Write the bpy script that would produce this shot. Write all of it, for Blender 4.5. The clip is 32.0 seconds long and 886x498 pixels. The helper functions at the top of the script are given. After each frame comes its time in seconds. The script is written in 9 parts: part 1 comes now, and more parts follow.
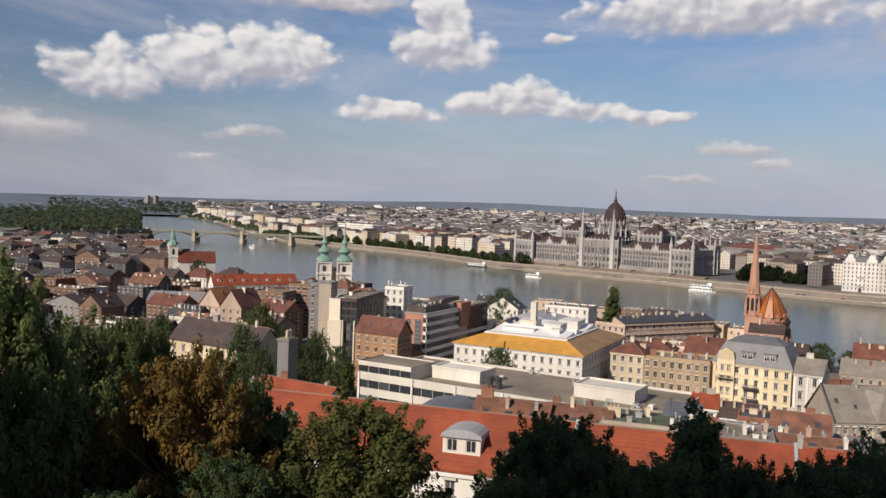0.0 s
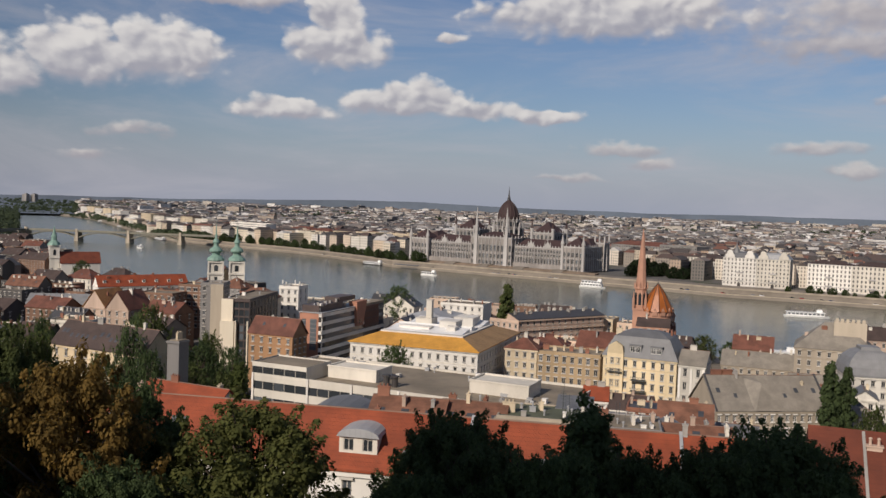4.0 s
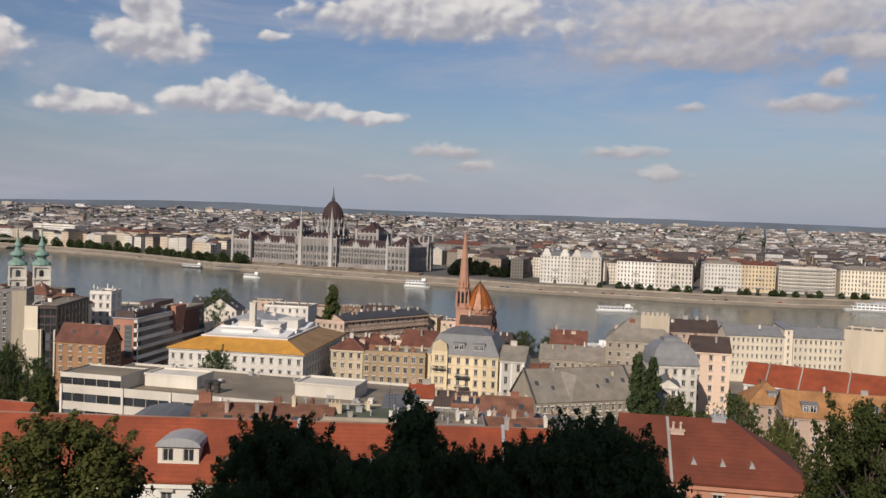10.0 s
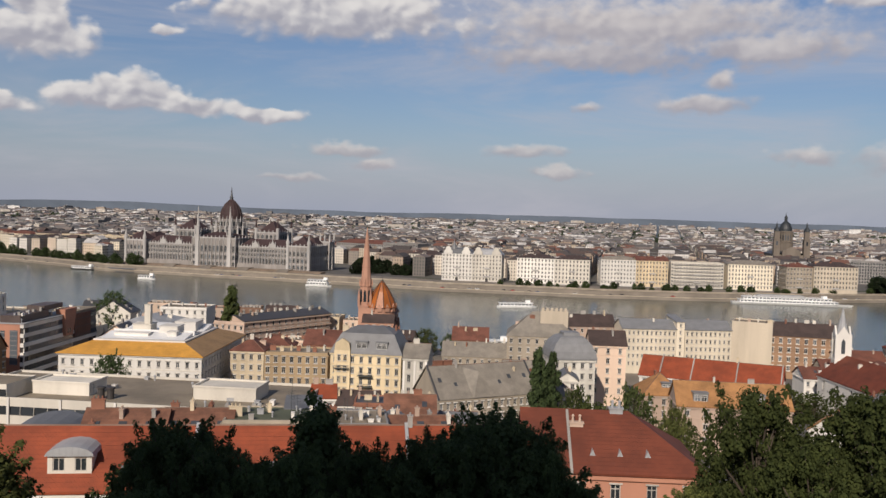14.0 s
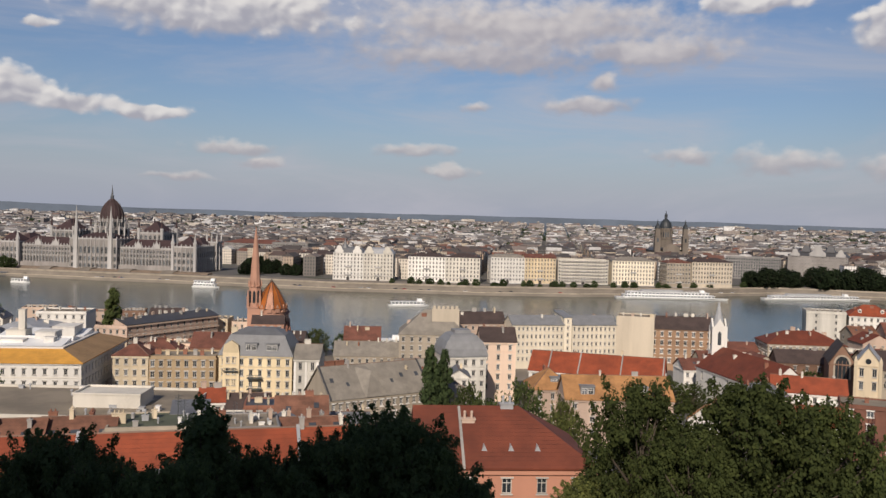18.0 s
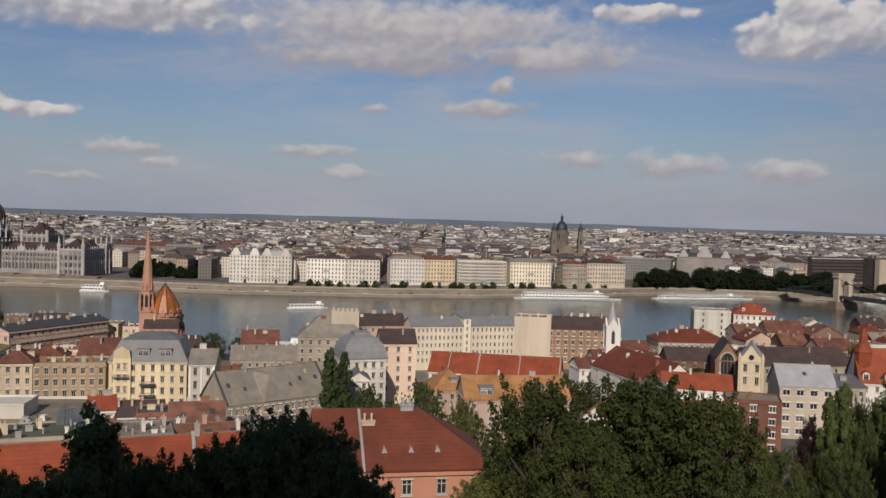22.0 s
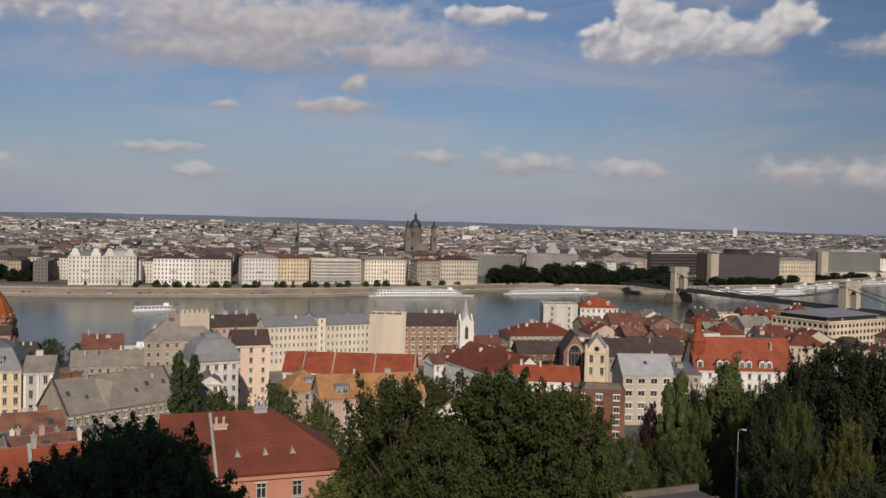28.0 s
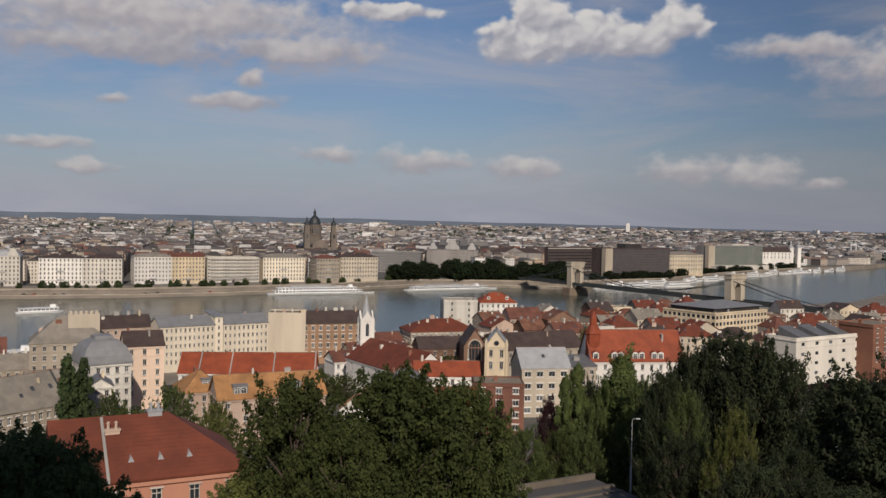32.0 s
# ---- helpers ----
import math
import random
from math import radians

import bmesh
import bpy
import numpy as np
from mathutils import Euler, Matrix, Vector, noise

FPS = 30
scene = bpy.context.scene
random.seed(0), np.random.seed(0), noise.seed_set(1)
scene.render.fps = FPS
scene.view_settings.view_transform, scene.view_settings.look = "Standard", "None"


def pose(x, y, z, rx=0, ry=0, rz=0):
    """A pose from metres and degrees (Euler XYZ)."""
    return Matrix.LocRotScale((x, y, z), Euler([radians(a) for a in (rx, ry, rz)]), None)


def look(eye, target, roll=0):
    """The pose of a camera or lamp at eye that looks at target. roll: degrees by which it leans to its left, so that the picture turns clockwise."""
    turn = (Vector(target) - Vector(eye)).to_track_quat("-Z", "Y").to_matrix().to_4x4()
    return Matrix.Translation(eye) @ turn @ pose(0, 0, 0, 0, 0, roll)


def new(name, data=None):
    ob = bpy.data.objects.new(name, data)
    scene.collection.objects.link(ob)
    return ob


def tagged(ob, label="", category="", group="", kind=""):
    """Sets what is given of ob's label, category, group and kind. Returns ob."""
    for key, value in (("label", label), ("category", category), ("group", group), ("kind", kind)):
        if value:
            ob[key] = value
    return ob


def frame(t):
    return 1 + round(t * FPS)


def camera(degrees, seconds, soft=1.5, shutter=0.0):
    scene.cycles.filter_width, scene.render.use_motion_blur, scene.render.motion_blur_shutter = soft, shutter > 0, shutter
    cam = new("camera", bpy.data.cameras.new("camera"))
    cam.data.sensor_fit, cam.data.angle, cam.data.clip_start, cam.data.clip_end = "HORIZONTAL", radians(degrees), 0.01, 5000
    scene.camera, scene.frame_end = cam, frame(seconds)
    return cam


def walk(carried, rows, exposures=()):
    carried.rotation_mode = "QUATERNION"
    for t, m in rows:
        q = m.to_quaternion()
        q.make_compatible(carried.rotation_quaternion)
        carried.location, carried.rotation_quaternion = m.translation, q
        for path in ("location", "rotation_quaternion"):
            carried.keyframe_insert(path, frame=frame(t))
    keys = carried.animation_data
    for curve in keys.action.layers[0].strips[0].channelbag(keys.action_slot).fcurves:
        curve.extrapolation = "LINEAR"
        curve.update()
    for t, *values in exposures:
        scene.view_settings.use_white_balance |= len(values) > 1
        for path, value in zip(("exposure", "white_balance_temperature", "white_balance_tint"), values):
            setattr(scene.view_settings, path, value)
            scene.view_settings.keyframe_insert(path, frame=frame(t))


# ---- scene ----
cam = camera(53.07, 32.0, soft=1.5)
EYE = (0.0, 0.0, 75.0)


def turn(t, rx, ry, rz):
    return t, pose(*EYE, rx, ry, rz)


walk(cam, [
    turn(0.0, 87.19, -2.10, 0.10),
    turn(0.5, 87.23, -2.12, -0.79),
    turn(1.0, 87.27, -2.07, -1.62),
    turn(1.5, 87.30, -2.02, -2.53),
    turn(2.0, 87.30, -1.96, -3.35),
    turn(2.5, 87.26, -1.92, -4.16),
    turn(3.0, 87.24, -1.90, -4.90),
    turn(3.5, 87.26, -1.96, -5.75),
    turn(5.5, 87.54, -2.26, -9.43),
    turn(6.0, 87.55, -2.31, -10.36),
    turn(6.5, 87.55, -2.29, -11.32),
    turn(7.0, 87.53, -2.25, -12.14),
    turn(7.5, 87.52, -2.23, -12.99),
    turn(8.0, 87.54, -2.14, -13.86),
    turn(8.5, 87.57, -2.09, -14.92),
    turn(9.0, 87.62, -1.99, -15.95),
    turn(9.5, 87.70, -2.00, -17.01),
    turn(10.0, 87.75, -1.99, -17.94),
    turn(10.5, 87.80, -1.94, -18.84),
    turn(11.0, 87.82, -1.90, -19.62),
    turn(11.5, 87.84, -1.87, -20.44),
    turn(12.0, 87.85, -1.82, -21.16),
    turn(12.5, 87.85, -1.81, -21.94),
    turn(13.0, 87.86, -1.78, -22.69),
    turn(13.5, 87.84, -1.76, -23.49),
    turn(14.0, 87.84, -1.69, -24.29),
    turn(14.5, 87.84, -1.62, -25.22),
    turn(16.5, 87.82, -1.26, -28.87),
    turn(17.0, 87.85, -1.29, -29.69),
    turn(17.5, 87.89, -1.37, -30.54),
    turn(18.0, 87.96, -1.46, -31.32),
    turn(18.5, 88.06, -1.56, -32.17),
    turn(19.0, 88.11, -1.61, -32.91),
    turn(19.5, 88.13, -1.65, -33.67),
    turn(20.0, 88.16, -1.65, -34.41),
    turn(20.5, 88.18, -1.66, -35.22),
    turn(20.6, 88.07, -1.40, -35.29),
    turn(21.0, 88.20, -1.69, -36.04),
    turn(21.5, 88.22, -1.69, -36.93),
    turn(22.0, 88.25, -1.56, -37.79),
    turn(22.5, 88.26, -1.47, -38.63),
    turn(23.0, 88.24, -1.27, -39.35),
    turn(23.5, 88.22, -1.17, -40.10),
    turn(24.0, 88.20, -1.14, -40.81),
    turn(24.5, 88.21, -1.13, -41.63),
    turn(25.0, 88.24, -1.13, -42.41),
    turn(25.5, 88.27, -1.12, -43.26),
    turn(27.5, 88.32, -1.23, -46.43),
    turn(28.0, 88.35, -1.30, -47.19),
    turn(28.5, 88.37, -1.35, -48.01),
    turn(29.0, 88.39, -1.41, -48.76),
    turn(29.5, 88.40, -1.31, -49.57),
    turn(30.0, 88.36, -1.17, -50.32),
    turn(30.5, 88.31, -1.04, -51.17),
    turn(31.0, 88.27, -1.05, -51.96),
    turn(31.5, 88.25, -1.08, -52.84),
    turn(32.0, 88.26, -1.06, -53.64),
], exposures=[(0, -0.05), (1, -0.08), (2, -0.34), (3, -0.33), (6, -0.31), (9, -0.27), (13, -0.25), (18, -0.22), (19, -0.17), (20, -0.34), (22, -0.47), (24, -0.45), (28, -0.47), (30, -0.47), (32, -0.49)])

# ---- daylight: afternoon sun from behind the camera, to its left ----
SUN_AZ, SUN_EL = radians(222.0), radians(32.5)  # clockwise from +y
sun_dir = Vector((math.sin(SUN_AZ) * math.cos(SUN_EL), math.cos(SUN_AZ) * math.cos(SUN_EL), math.sin(SUN_EL)))
sun = new("sun", bpy.data.lights.new("sun", "SUN"))
sun.data.energy, sun.data.angle, sun.data.color = 5.0, radians(0.6), (1.0, 0.88, 0.765)
sun.matrix_world = look((0, 0, 400), Vector((0, 0, 400)) - sun_dir)


def link(tree, a, b):
    tree.links.new(a, b)


def math_node(tree, op, a, b=None, c=None, clamp=False):
    n = tree.nodes.new("ShaderNodeMath")
    n.operation, n.use_clamp = op, clamp
    for i, v in enumerate((a, b, c)):
        if v is None:
            continue
        if isinstance(v, (int, float)):
            n.inputs[i].default_value = v
        else:
            link(tree, v, n.inputs[i])
    return n.outputs[0]


def vec_node(tree, op, a, b=None):
    n = tree.nodes.new("ShaderNodeVectorMath")
    n.operation = op
    for i, v in enumerate((a, b)):
        if v is None:
            continue
        if isinstance(v, tuple):
            n.inputs[i].default_value = v
        else:
            link(tree, v, n.inputs[i])
    return n.outputs["Value"] if op in ("DOT_PRODUCT", "LENGTH") else n.outputs[0]


def noise_node(tree, vec, scale, detail=6.0, rough=0.55, color=False, distortion=0.0):
    n = tree.nodes.new("ShaderNodeTexNoise")
    n.inputs["Scale"].default_value, n.inputs["Detail"].default_value = scale, detail
    n.inputs["Roughness"].default_value, n.inputs["Distortion"].default_value = rough, distortion
    if vec is not None:
        link(tree, vec, n.inputs["Vector"])
    return n.outputs["Color" if color else "Fac"]


def mix_node(tree, fac, a, b, blend="MIX"):
    n = tree.nodes.new("ShaderNodeMix")
    n.data_type, n.blend_type = "RGBA", blend
    for sock, v in ((n.inputs["Factor"], fac), (n.inputs["A"], a), (n.inputs["B"], b)):
        if isinstance(v, (int, float)):
            sock.default_value = v
        elif isinstance(v, tuple):
            sock.default_value = (*v, 1.0)
        else:
            link(tree, v, sock)
    return n.outputs["Result"]


def step_node(tree, v, lo, hi, a=0.0, b=1.0):
    n = tree.nodes.new("ShaderNodeMapRange")
    n.interpolation_type = "SMOOTHSTEP"
    for i, x in enumerate((v, lo, hi, a, b)):
        if isinstance(x, (int, float)):
            n.inputs[i].default_value = x
        else:
            link(tree, x, n.inputs[i])
    return n.outputs[0]


# cumulus: bearing and height in degrees, half width and half height
CUMULUS = [
    (-20.6, 6.8, 3.2, 1.8), (-15.6, 7.9, 3.0, 2.0), (-11.2, 8.4, 3.2, 2.0), (-0.4, 9.6, 2.9, 1.7), (-0.6, 11.6, 1.5, 1.4),
    (-3.7, 5.8, 3.3, 0.8), (4.2, 6.3, 4.6, 0.8), (4.9, 7.0, 2.2, 0.9), (13.1, 5.8, 2.0, 0.5), (9.0, 6.1, 2.4, 0.6),
    (17.0, 12.0, 7.4, 2.0), (6.7, 10.7, 0.8, 0.4), (-31.0, 6.0, 3.5, 1.4),
]
STRATUS = [
    (-12.9, 4.2, 2.1, 0.4), (-25.0, 3.7, 2.8, 0.7), (-15.5, 2.6, 1.6, 0.3),
    (36.0, 11.9, 12.0, 1.9), (33.5, 10.2, 8.0, 1.0), (44.0, 10.5, 5.5, 1.0), (40.3, 7.3, 2.9, 0.6), (41.8, 8.7, 1.3, 0.6),
    (18.1, 4.2, 2.7, 0.4), (14.5, 2.1, 2.4, 0.25), (28.9, 4.2, 2.4, 0.45), (32.0, 3.0, 1.5, 0.35), (19.5, 3.2, 1.2, 0.35),
    (33.4, 7.1, 1.2, 0.35), (-7.1, 12.3, 4.8, 0.5), (29.3, 4.2, 2.2, 0.4),
    (46.5, 4.2, 1.9, 0.45), (52.2, 4.0, 2.9, 0.65), (58.9, 3.6, 2.5, 0.6), (68.9, 3.4, 2.7, 0.85), (73.2, 3.4, 2.1, 0.75), (76.6, 2.7, 1.3, 0.4), (75.5, 10.6, 4.2, 0.7), (80.5, 9.4, 4.5, 1.5),
]
EASTERN = [
    (58.9, 11.0, 3.2, 1.7), (64.6, 11.3, 4.2, 1.5), (59.8, 12.7, 1.9, 1.4), (67.6, 12.0, 2.4, 1.2), (62.5, 11.6, 2.6, 1.2),
    (50.0, 12.9, 2.9, 0.6), (88.0, 7.0, 4.0, 1.5), (97.0, 5.0, 4.0, 1.0),
]


def cloud_field(tree, place, clouds, flat=False):
    """How deep inside a cloud the direction lies (above 0 inside), and how high up in it (-1 at its base, 1 at its top)."""
    best, total, high = None, None, None
    for az, el, ra, re in clouds:
        d = vec_node(tree, "SUBTRACT", place, (az, el, 0))
        d = vec_node(tree, "MULTIPLY", d, (1 / (1.12 * ra), 1 / (1.25 * re), 0))
        q = vec_node(tree, "DOT_PRODUCT", d, d)
        up = vec_node(tree, "DOT_PRODUCT", d, (0, 1, 0))
        if flat:
            under = math_node(tree, "MAXIMUM", math_node(tree, "MULTIPLY", up, -1.35), 0.0)
            q = math_node(tree, "MULTIPLY_ADD", under, under, q)
        w = math_node(tree, "DIVIDE", 1.0, math_node(tree, "MULTIPLY_ADD", q, q, 0.05))
        h = math_node(tree, "MULTIPLY", w, up)
        best = q if best is None else math_node(tree, "MINIMUM", best, q)
        total = w if total is None else math_node(tree, "ADD", total, w)
        high = h if high is None else math_node(tree, "ADD", high, h)
    return math_node(tree, "SUBTRACT", 1.0, math_node(tree, "SQRT", best)), math_node(tree, "DIVIDE", high, total)


def lumps(tree, place, scale):
    """Rounded heaps, one beside the other: high in the middle of each, low between them."""
    n = tree.nodes.new("ShaderNodeTexVoronoi")
    n.voronoi_dimensions, n.feature = "2D", "SMOOTH_F1"
    n.inputs["Scale"].default_value, n.inputs["Smoothness"].default_value = scale, 0.35
    link(tree, place, n.inputs["Vector"])
    return math_node(tree, "SUBTRACT", 0.42, n.outputs["Distance"])


world = bpy.data.worlds.new("sky")
scene.world = world
world.use_nodes = True
wt = world.node_tree
wt.nodes.clear()
sky = wt.nodes.new("ShaderNodeTexSky")
sky.sky_type, sky.sun_disc = "NISHITA", False
sky.sun_elevation, sky.sun_rotation, sky.air_density, sky.dust_density, sky.ozone_density = SUN_EL, SUN_AZ, 1.15, 0.8, 4.0
coord = wt.nodes.new("ShaderNodeTexCoord")
sep = wt.nodes.new("ShaderNodeSeparateXYZ")
link(wt, coord.outputs["Generated"], sep.inputs[0])
bearing = math_node(wt, "MULTIPLY", math_node(wt, "ARCTAN2", sep.outputs[0], sep.outputs[1]), 57.2958)
height = math_node(wt, "MULTIPLY", math_node(wt, "ARCSINE", sep.outputs[2]), 57.2958)
comb = wt.nodes.new("ShaderNodeCombineXYZ")
link(wt, bearing, comb.inputs[0])
link(wt, height, comb.inputs[1])
spot = comb.outputs[0]
billow = noise_node(wt, vec_node(wt, "MULTIPLY", spot, (0.8, 1.25, 1.0)), 0.42, 4.0, 0.5, color=True)
billow = vec_node(wt, "SUBTRACT", billow, (0.5, 0.5, 0.5))
wind = vec_node(wt, "ADD", spot, vec_node(wt, "MULTIPLY", billow, (4.0, 2.0, 0.0)))
puffy = vec_node(wt, "ADD", spot, vec_node(wt, "MULTIPLY", billow, (2.2, 1.1, 0.0)))
inside, crest = cloud_field(wt, puffy, CUMULUS + EASTERN, True)
thin, thin_crest = cloud_field(wt, wind, STRATUS)
grain = noise_node(wt, vec_node(wt, "MULTIPLY", spot, (1.0, 1.5, 1.0)), 0.8, 6.0, 0.5)
heap_spot = vec_node(wt, "MULTIPLY", puffy, (1.0, 1.25, 1.0))
sun_spot = vec_node(wt, "ADD", heap_spot, (-0.3, 0.4, 0.0))
heap = math_node(wt, "MULTIPLY_ADD", lumps(wt, heap_spot, 1.15), 0.45, lumps(wt, heap_spot, 0.5))
heap_sunward = math_node(wt, "MULTIPLY_ADD", lumps(wt, sun_spot, 1.15), 0.45, lumps(wt, sun_spot, 0.5))
depth = math_node(wt, "MULTIPLY_ADD", heap, 0.52, math_node(wt, "ADD", inside, 0.06))
depth = math_node(wt, "ADD", depth, math_node(wt, "MULTIPLY", math_node(wt, "SUBTRACT", grain, 0.5), 0.5))
cover = step_node(wt, depth, -0.08, step_node(wt, crest, -0.6, 0.4, 0.75, 0.26))
thin = math_node(wt, "ADD", thin, math_node(wt, "MULTIPLY", math_node(wt, "SUBTRACT", grain, 0.5), 1.2))
thin = math_node(wt, "MULTIPLY", step_node(wt, thin, -0.22, 0.7), step_node(wt, height, 2.0, 9.5, 0.74, 0.9))
relief = math_node(wt, "MULTIPLY_ADD", math_node(wt, "SUBTRACT", heap, heap_sunward), 1.25, math_node(wt, "MULTIPLY", math_node(wt, "SUBTRACT", grain, 0.5), 0.7))
lit = step_node(wt, math_node(wt, "ADD", crest, relief), -0.5, 1.0)
cloud = mix_node(wt, lit, (5.9, 5.8, 6.6), (11.6, 11.1, 10.8))
thin_lit = step_node(wt, math_node(wt, "ADD", thin_crest, math_node(wt, "MULTIPLY", relief, 0.55)), -0.65, 1.05)
mist = mix_node(wt, thin_lit, (6.0, 5.6, 6.1), (10.6, 9.8, 9.4))
wisp = noise_node(wt, vec_node(wt, "MULTIPLY", spot, (0.35, 1.5, 1.0)), 0.16, 8.0, 0.6, distortion=0.6)
veil = math_node(wt, "MULTIPLY", step_node(wt, wisp, 0.4, 0.76), 0.7)
low = step_node(wt, height, 7.0, -0.5)
blue = mix_node(wt, 1.0, sky.outputs[0], (1.0, 0.985, 1.13), "MULTIPLY")
clear = mix_node(wt, math_node(wt, "MULTIPLY", low, 0.75), blue, (5.7, 6.2, 7.95))
clear = mix_node(wt, veil, clear, (7.2, 7.1, 7.9))
# thicker air towards both ends of the panorama
murk = math_node(wt, "MULTIPLY", step_node(wt, bearing, 50.0, 84.0, 1.0, 0.72), step_node(wt, bearing, -32.0, -2.0, 0.8, 1.0))
clear = mix_node(wt, 1.0, clear, murk, "MULTIPLY")
full = mix_node(wt, thin, clear, mist)
full = mix_node(wt, math_node(wt, "MULTIPLY", cover, 0.95), full, cloud)
back = wt.nodes.new("ShaderNodeBackground")
back.inputs["Strength"].default_value = 0.076
link(wt, full, back.inputs["Color"])
out = wt.nodes.new("ShaderNodeOutputWorld")
link(wt, back.outputs[0], out.inputs["Surface"])

# ---- materials ----
def principled(name):
    m = bpy.data.materials.new(name)
    m.use_nodes = True
    return m, m.node_tree, m.node_tree.nodes["Principled BSDF"]


def bump_to(tree, bsdf, height_socket, strength, distance):
    b = tree.nodes.new("ShaderNodeBump")
    b.inputs["Strength"].default_value, b.inputs["Distance"].default_value = strength, distance
    link(tree, height_socket, b.inputs["Height"])
    link(tree, b.outputs[0], bsdf.inputs["Normal"])


def place_of(tree):
    return tree.nodes.new("ShaderNodeTexCoord").outputs["Object"]


def surface(name, base, rough=0.8, vary=0.25, grain=1.5, stain=0.12, streak=False, bump=0.02, metal=0.0, lots=0.12, island=False):
    """A weathered matt surface: broad blotches, fine grain, and a slight difference from one piece to the next."""
    m, t, b = principled(name)
    p = place_of(t)
    if streak:
        p2 = vec_node(t, "MULTIPLY", p, (1.0, 1.0, 0.12))
    else:
        p2 = p
    broad = noise_node(t, p2, stain, 5.0, 0.6)
    fine = noise_node(t, p, grain, 6.0, 0.65)
    dark = tuple(c * (1 - vary) for c in base)
    pale = tuple(min(1.0, c * (1 + vary * 0.6)) for c in base)
    col = mix_node(t, step_node(t, broad, 0.3, 0.7), dark, pale)
    col = mix_node(t, step_node(t, fine, 0.35, 0.7, 0.0, 0.5), col, base)
    if lots:
        if island:
            r = t.nodes.new("ShaderNodeNewGeometry").outputs["Random Per Island"]
        else:
            r = t.nodes.new("ShaderNodeObjectInfo").outputs["Random"]
        hsv = t.nodes.new("ShaderNodeHueSaturation")
        link(t, step_node(t, r, 0.0, 1.0, 1 - lots, 1 + lots), hsv.inputs["Value"])
        link(t, col, hsv.inputs["Color"])
        col = hsv.outputs[0]
    link(t, col, b.inputs["Base Color"])
    b.inputs["Roughness"].default_value, b.inputs["Metallic"].default_value = rough, metal
    if bump:
        bump_to(t, b, fine, 0.6, bump)
    return m


def tiled(name, base, along=0.33, rough=0.75, vary=0.35, course=0.4):
    """Roof tiles: courses that step down the slope, with patches of newer and older tiles."""
    m, t, b = principled(name)
    p = place_of(t)
    sp = t.nodes.new("ShaderNodeSeparateXYZ")
    link(t, p, sp.inputs[0])
    saw = math_node(t, "FRACT", math_node(t, "DIVIDE", sp.outputs[2], along))
    groove = math_node(t, "FRACT", math_node(t, "DIVIDE", math_node(t, "ADD", sp.outputs[0], sp.outputs[1]), course))
    cell = t.nodes.new("ShaderNodeTexVoronoi")
    cell.inputs["Scale"].default_value = 2.2
    link(t, p, cell.inputs["Vector"])
    broad = noise_node(t, p, 0.22, 6.0, 0.65)
    spots = noise_node(t, p, 1.6, 5.0, 0.7)
    dark = tuple(c * (1 - vary) for c in base)
    pale = tuple(min(1.0, c * (1 + vary * 0.5)) for c in base)
    col = mix_node(t, step_node(t, broad, 0.3, 0.7), dark, pale)
    col = mix_node(t, math_node(t, "MULTIPLY", cell.outputs["Color"], 0.25), col, tuple(c * 0.6 for c in base))
    col = mix_node(t, step_node(t, spots, 0.55, 0.8, 0.0, 0.45), col, tuple(0.5 * c + 0.03 for c in base))
    col = mix_node(t, step_node(t, saw, 0.0, 0.16, 0.35, 0.0), col, tuple(c * 0.35 for c in base))
    link(t, col, b.inputs["Base Color"])
    b.inputs["Roughness"].default_value = rough
    bump_to(t, b, math_node(t, "ADD", saw, math_node(t, "MULTIPLY", groove, 0.4)), 0.7, 0.05)
    return m


def sheet_metal(name, base, rough=0.5, seam=0.6):
    """Standing-seam sheet roof, dulled and streaked."""
    m, t, b = principled(name)
    p = place_of(t)
    sp = t.nodes.new("ShaderNodeSeparateXYZ")
    link(t, p, sp.inputs[0])
    saw = math_node(t, "FRACT", math_node(t, "DIVIDE", sp.outputs[0], seam))
    broad = noise_node(t, p, 0.35, 6.0, 0.6)
    col = mix_node(t, step_node(t, broad, 0.3, 0.72), tuple(c * 0.85 for c in base), tuple(min(1, c * 1.08) for c in base))
    col = mix_node(t, step_node(t, saw, 0.0, 0.12, 0.4, 0.0), col, tuple(c * 0.5 for c in base))
    link(t, col, b.inputs["Base Color"])
    b.inputs["Roughness"].default_value, b.inputs["Metallic"].default_value = rough, 0.0
    bump_to(t, b, step_node(t, saw, 0.0, 0.1), 0.5, 0.04)
    return m


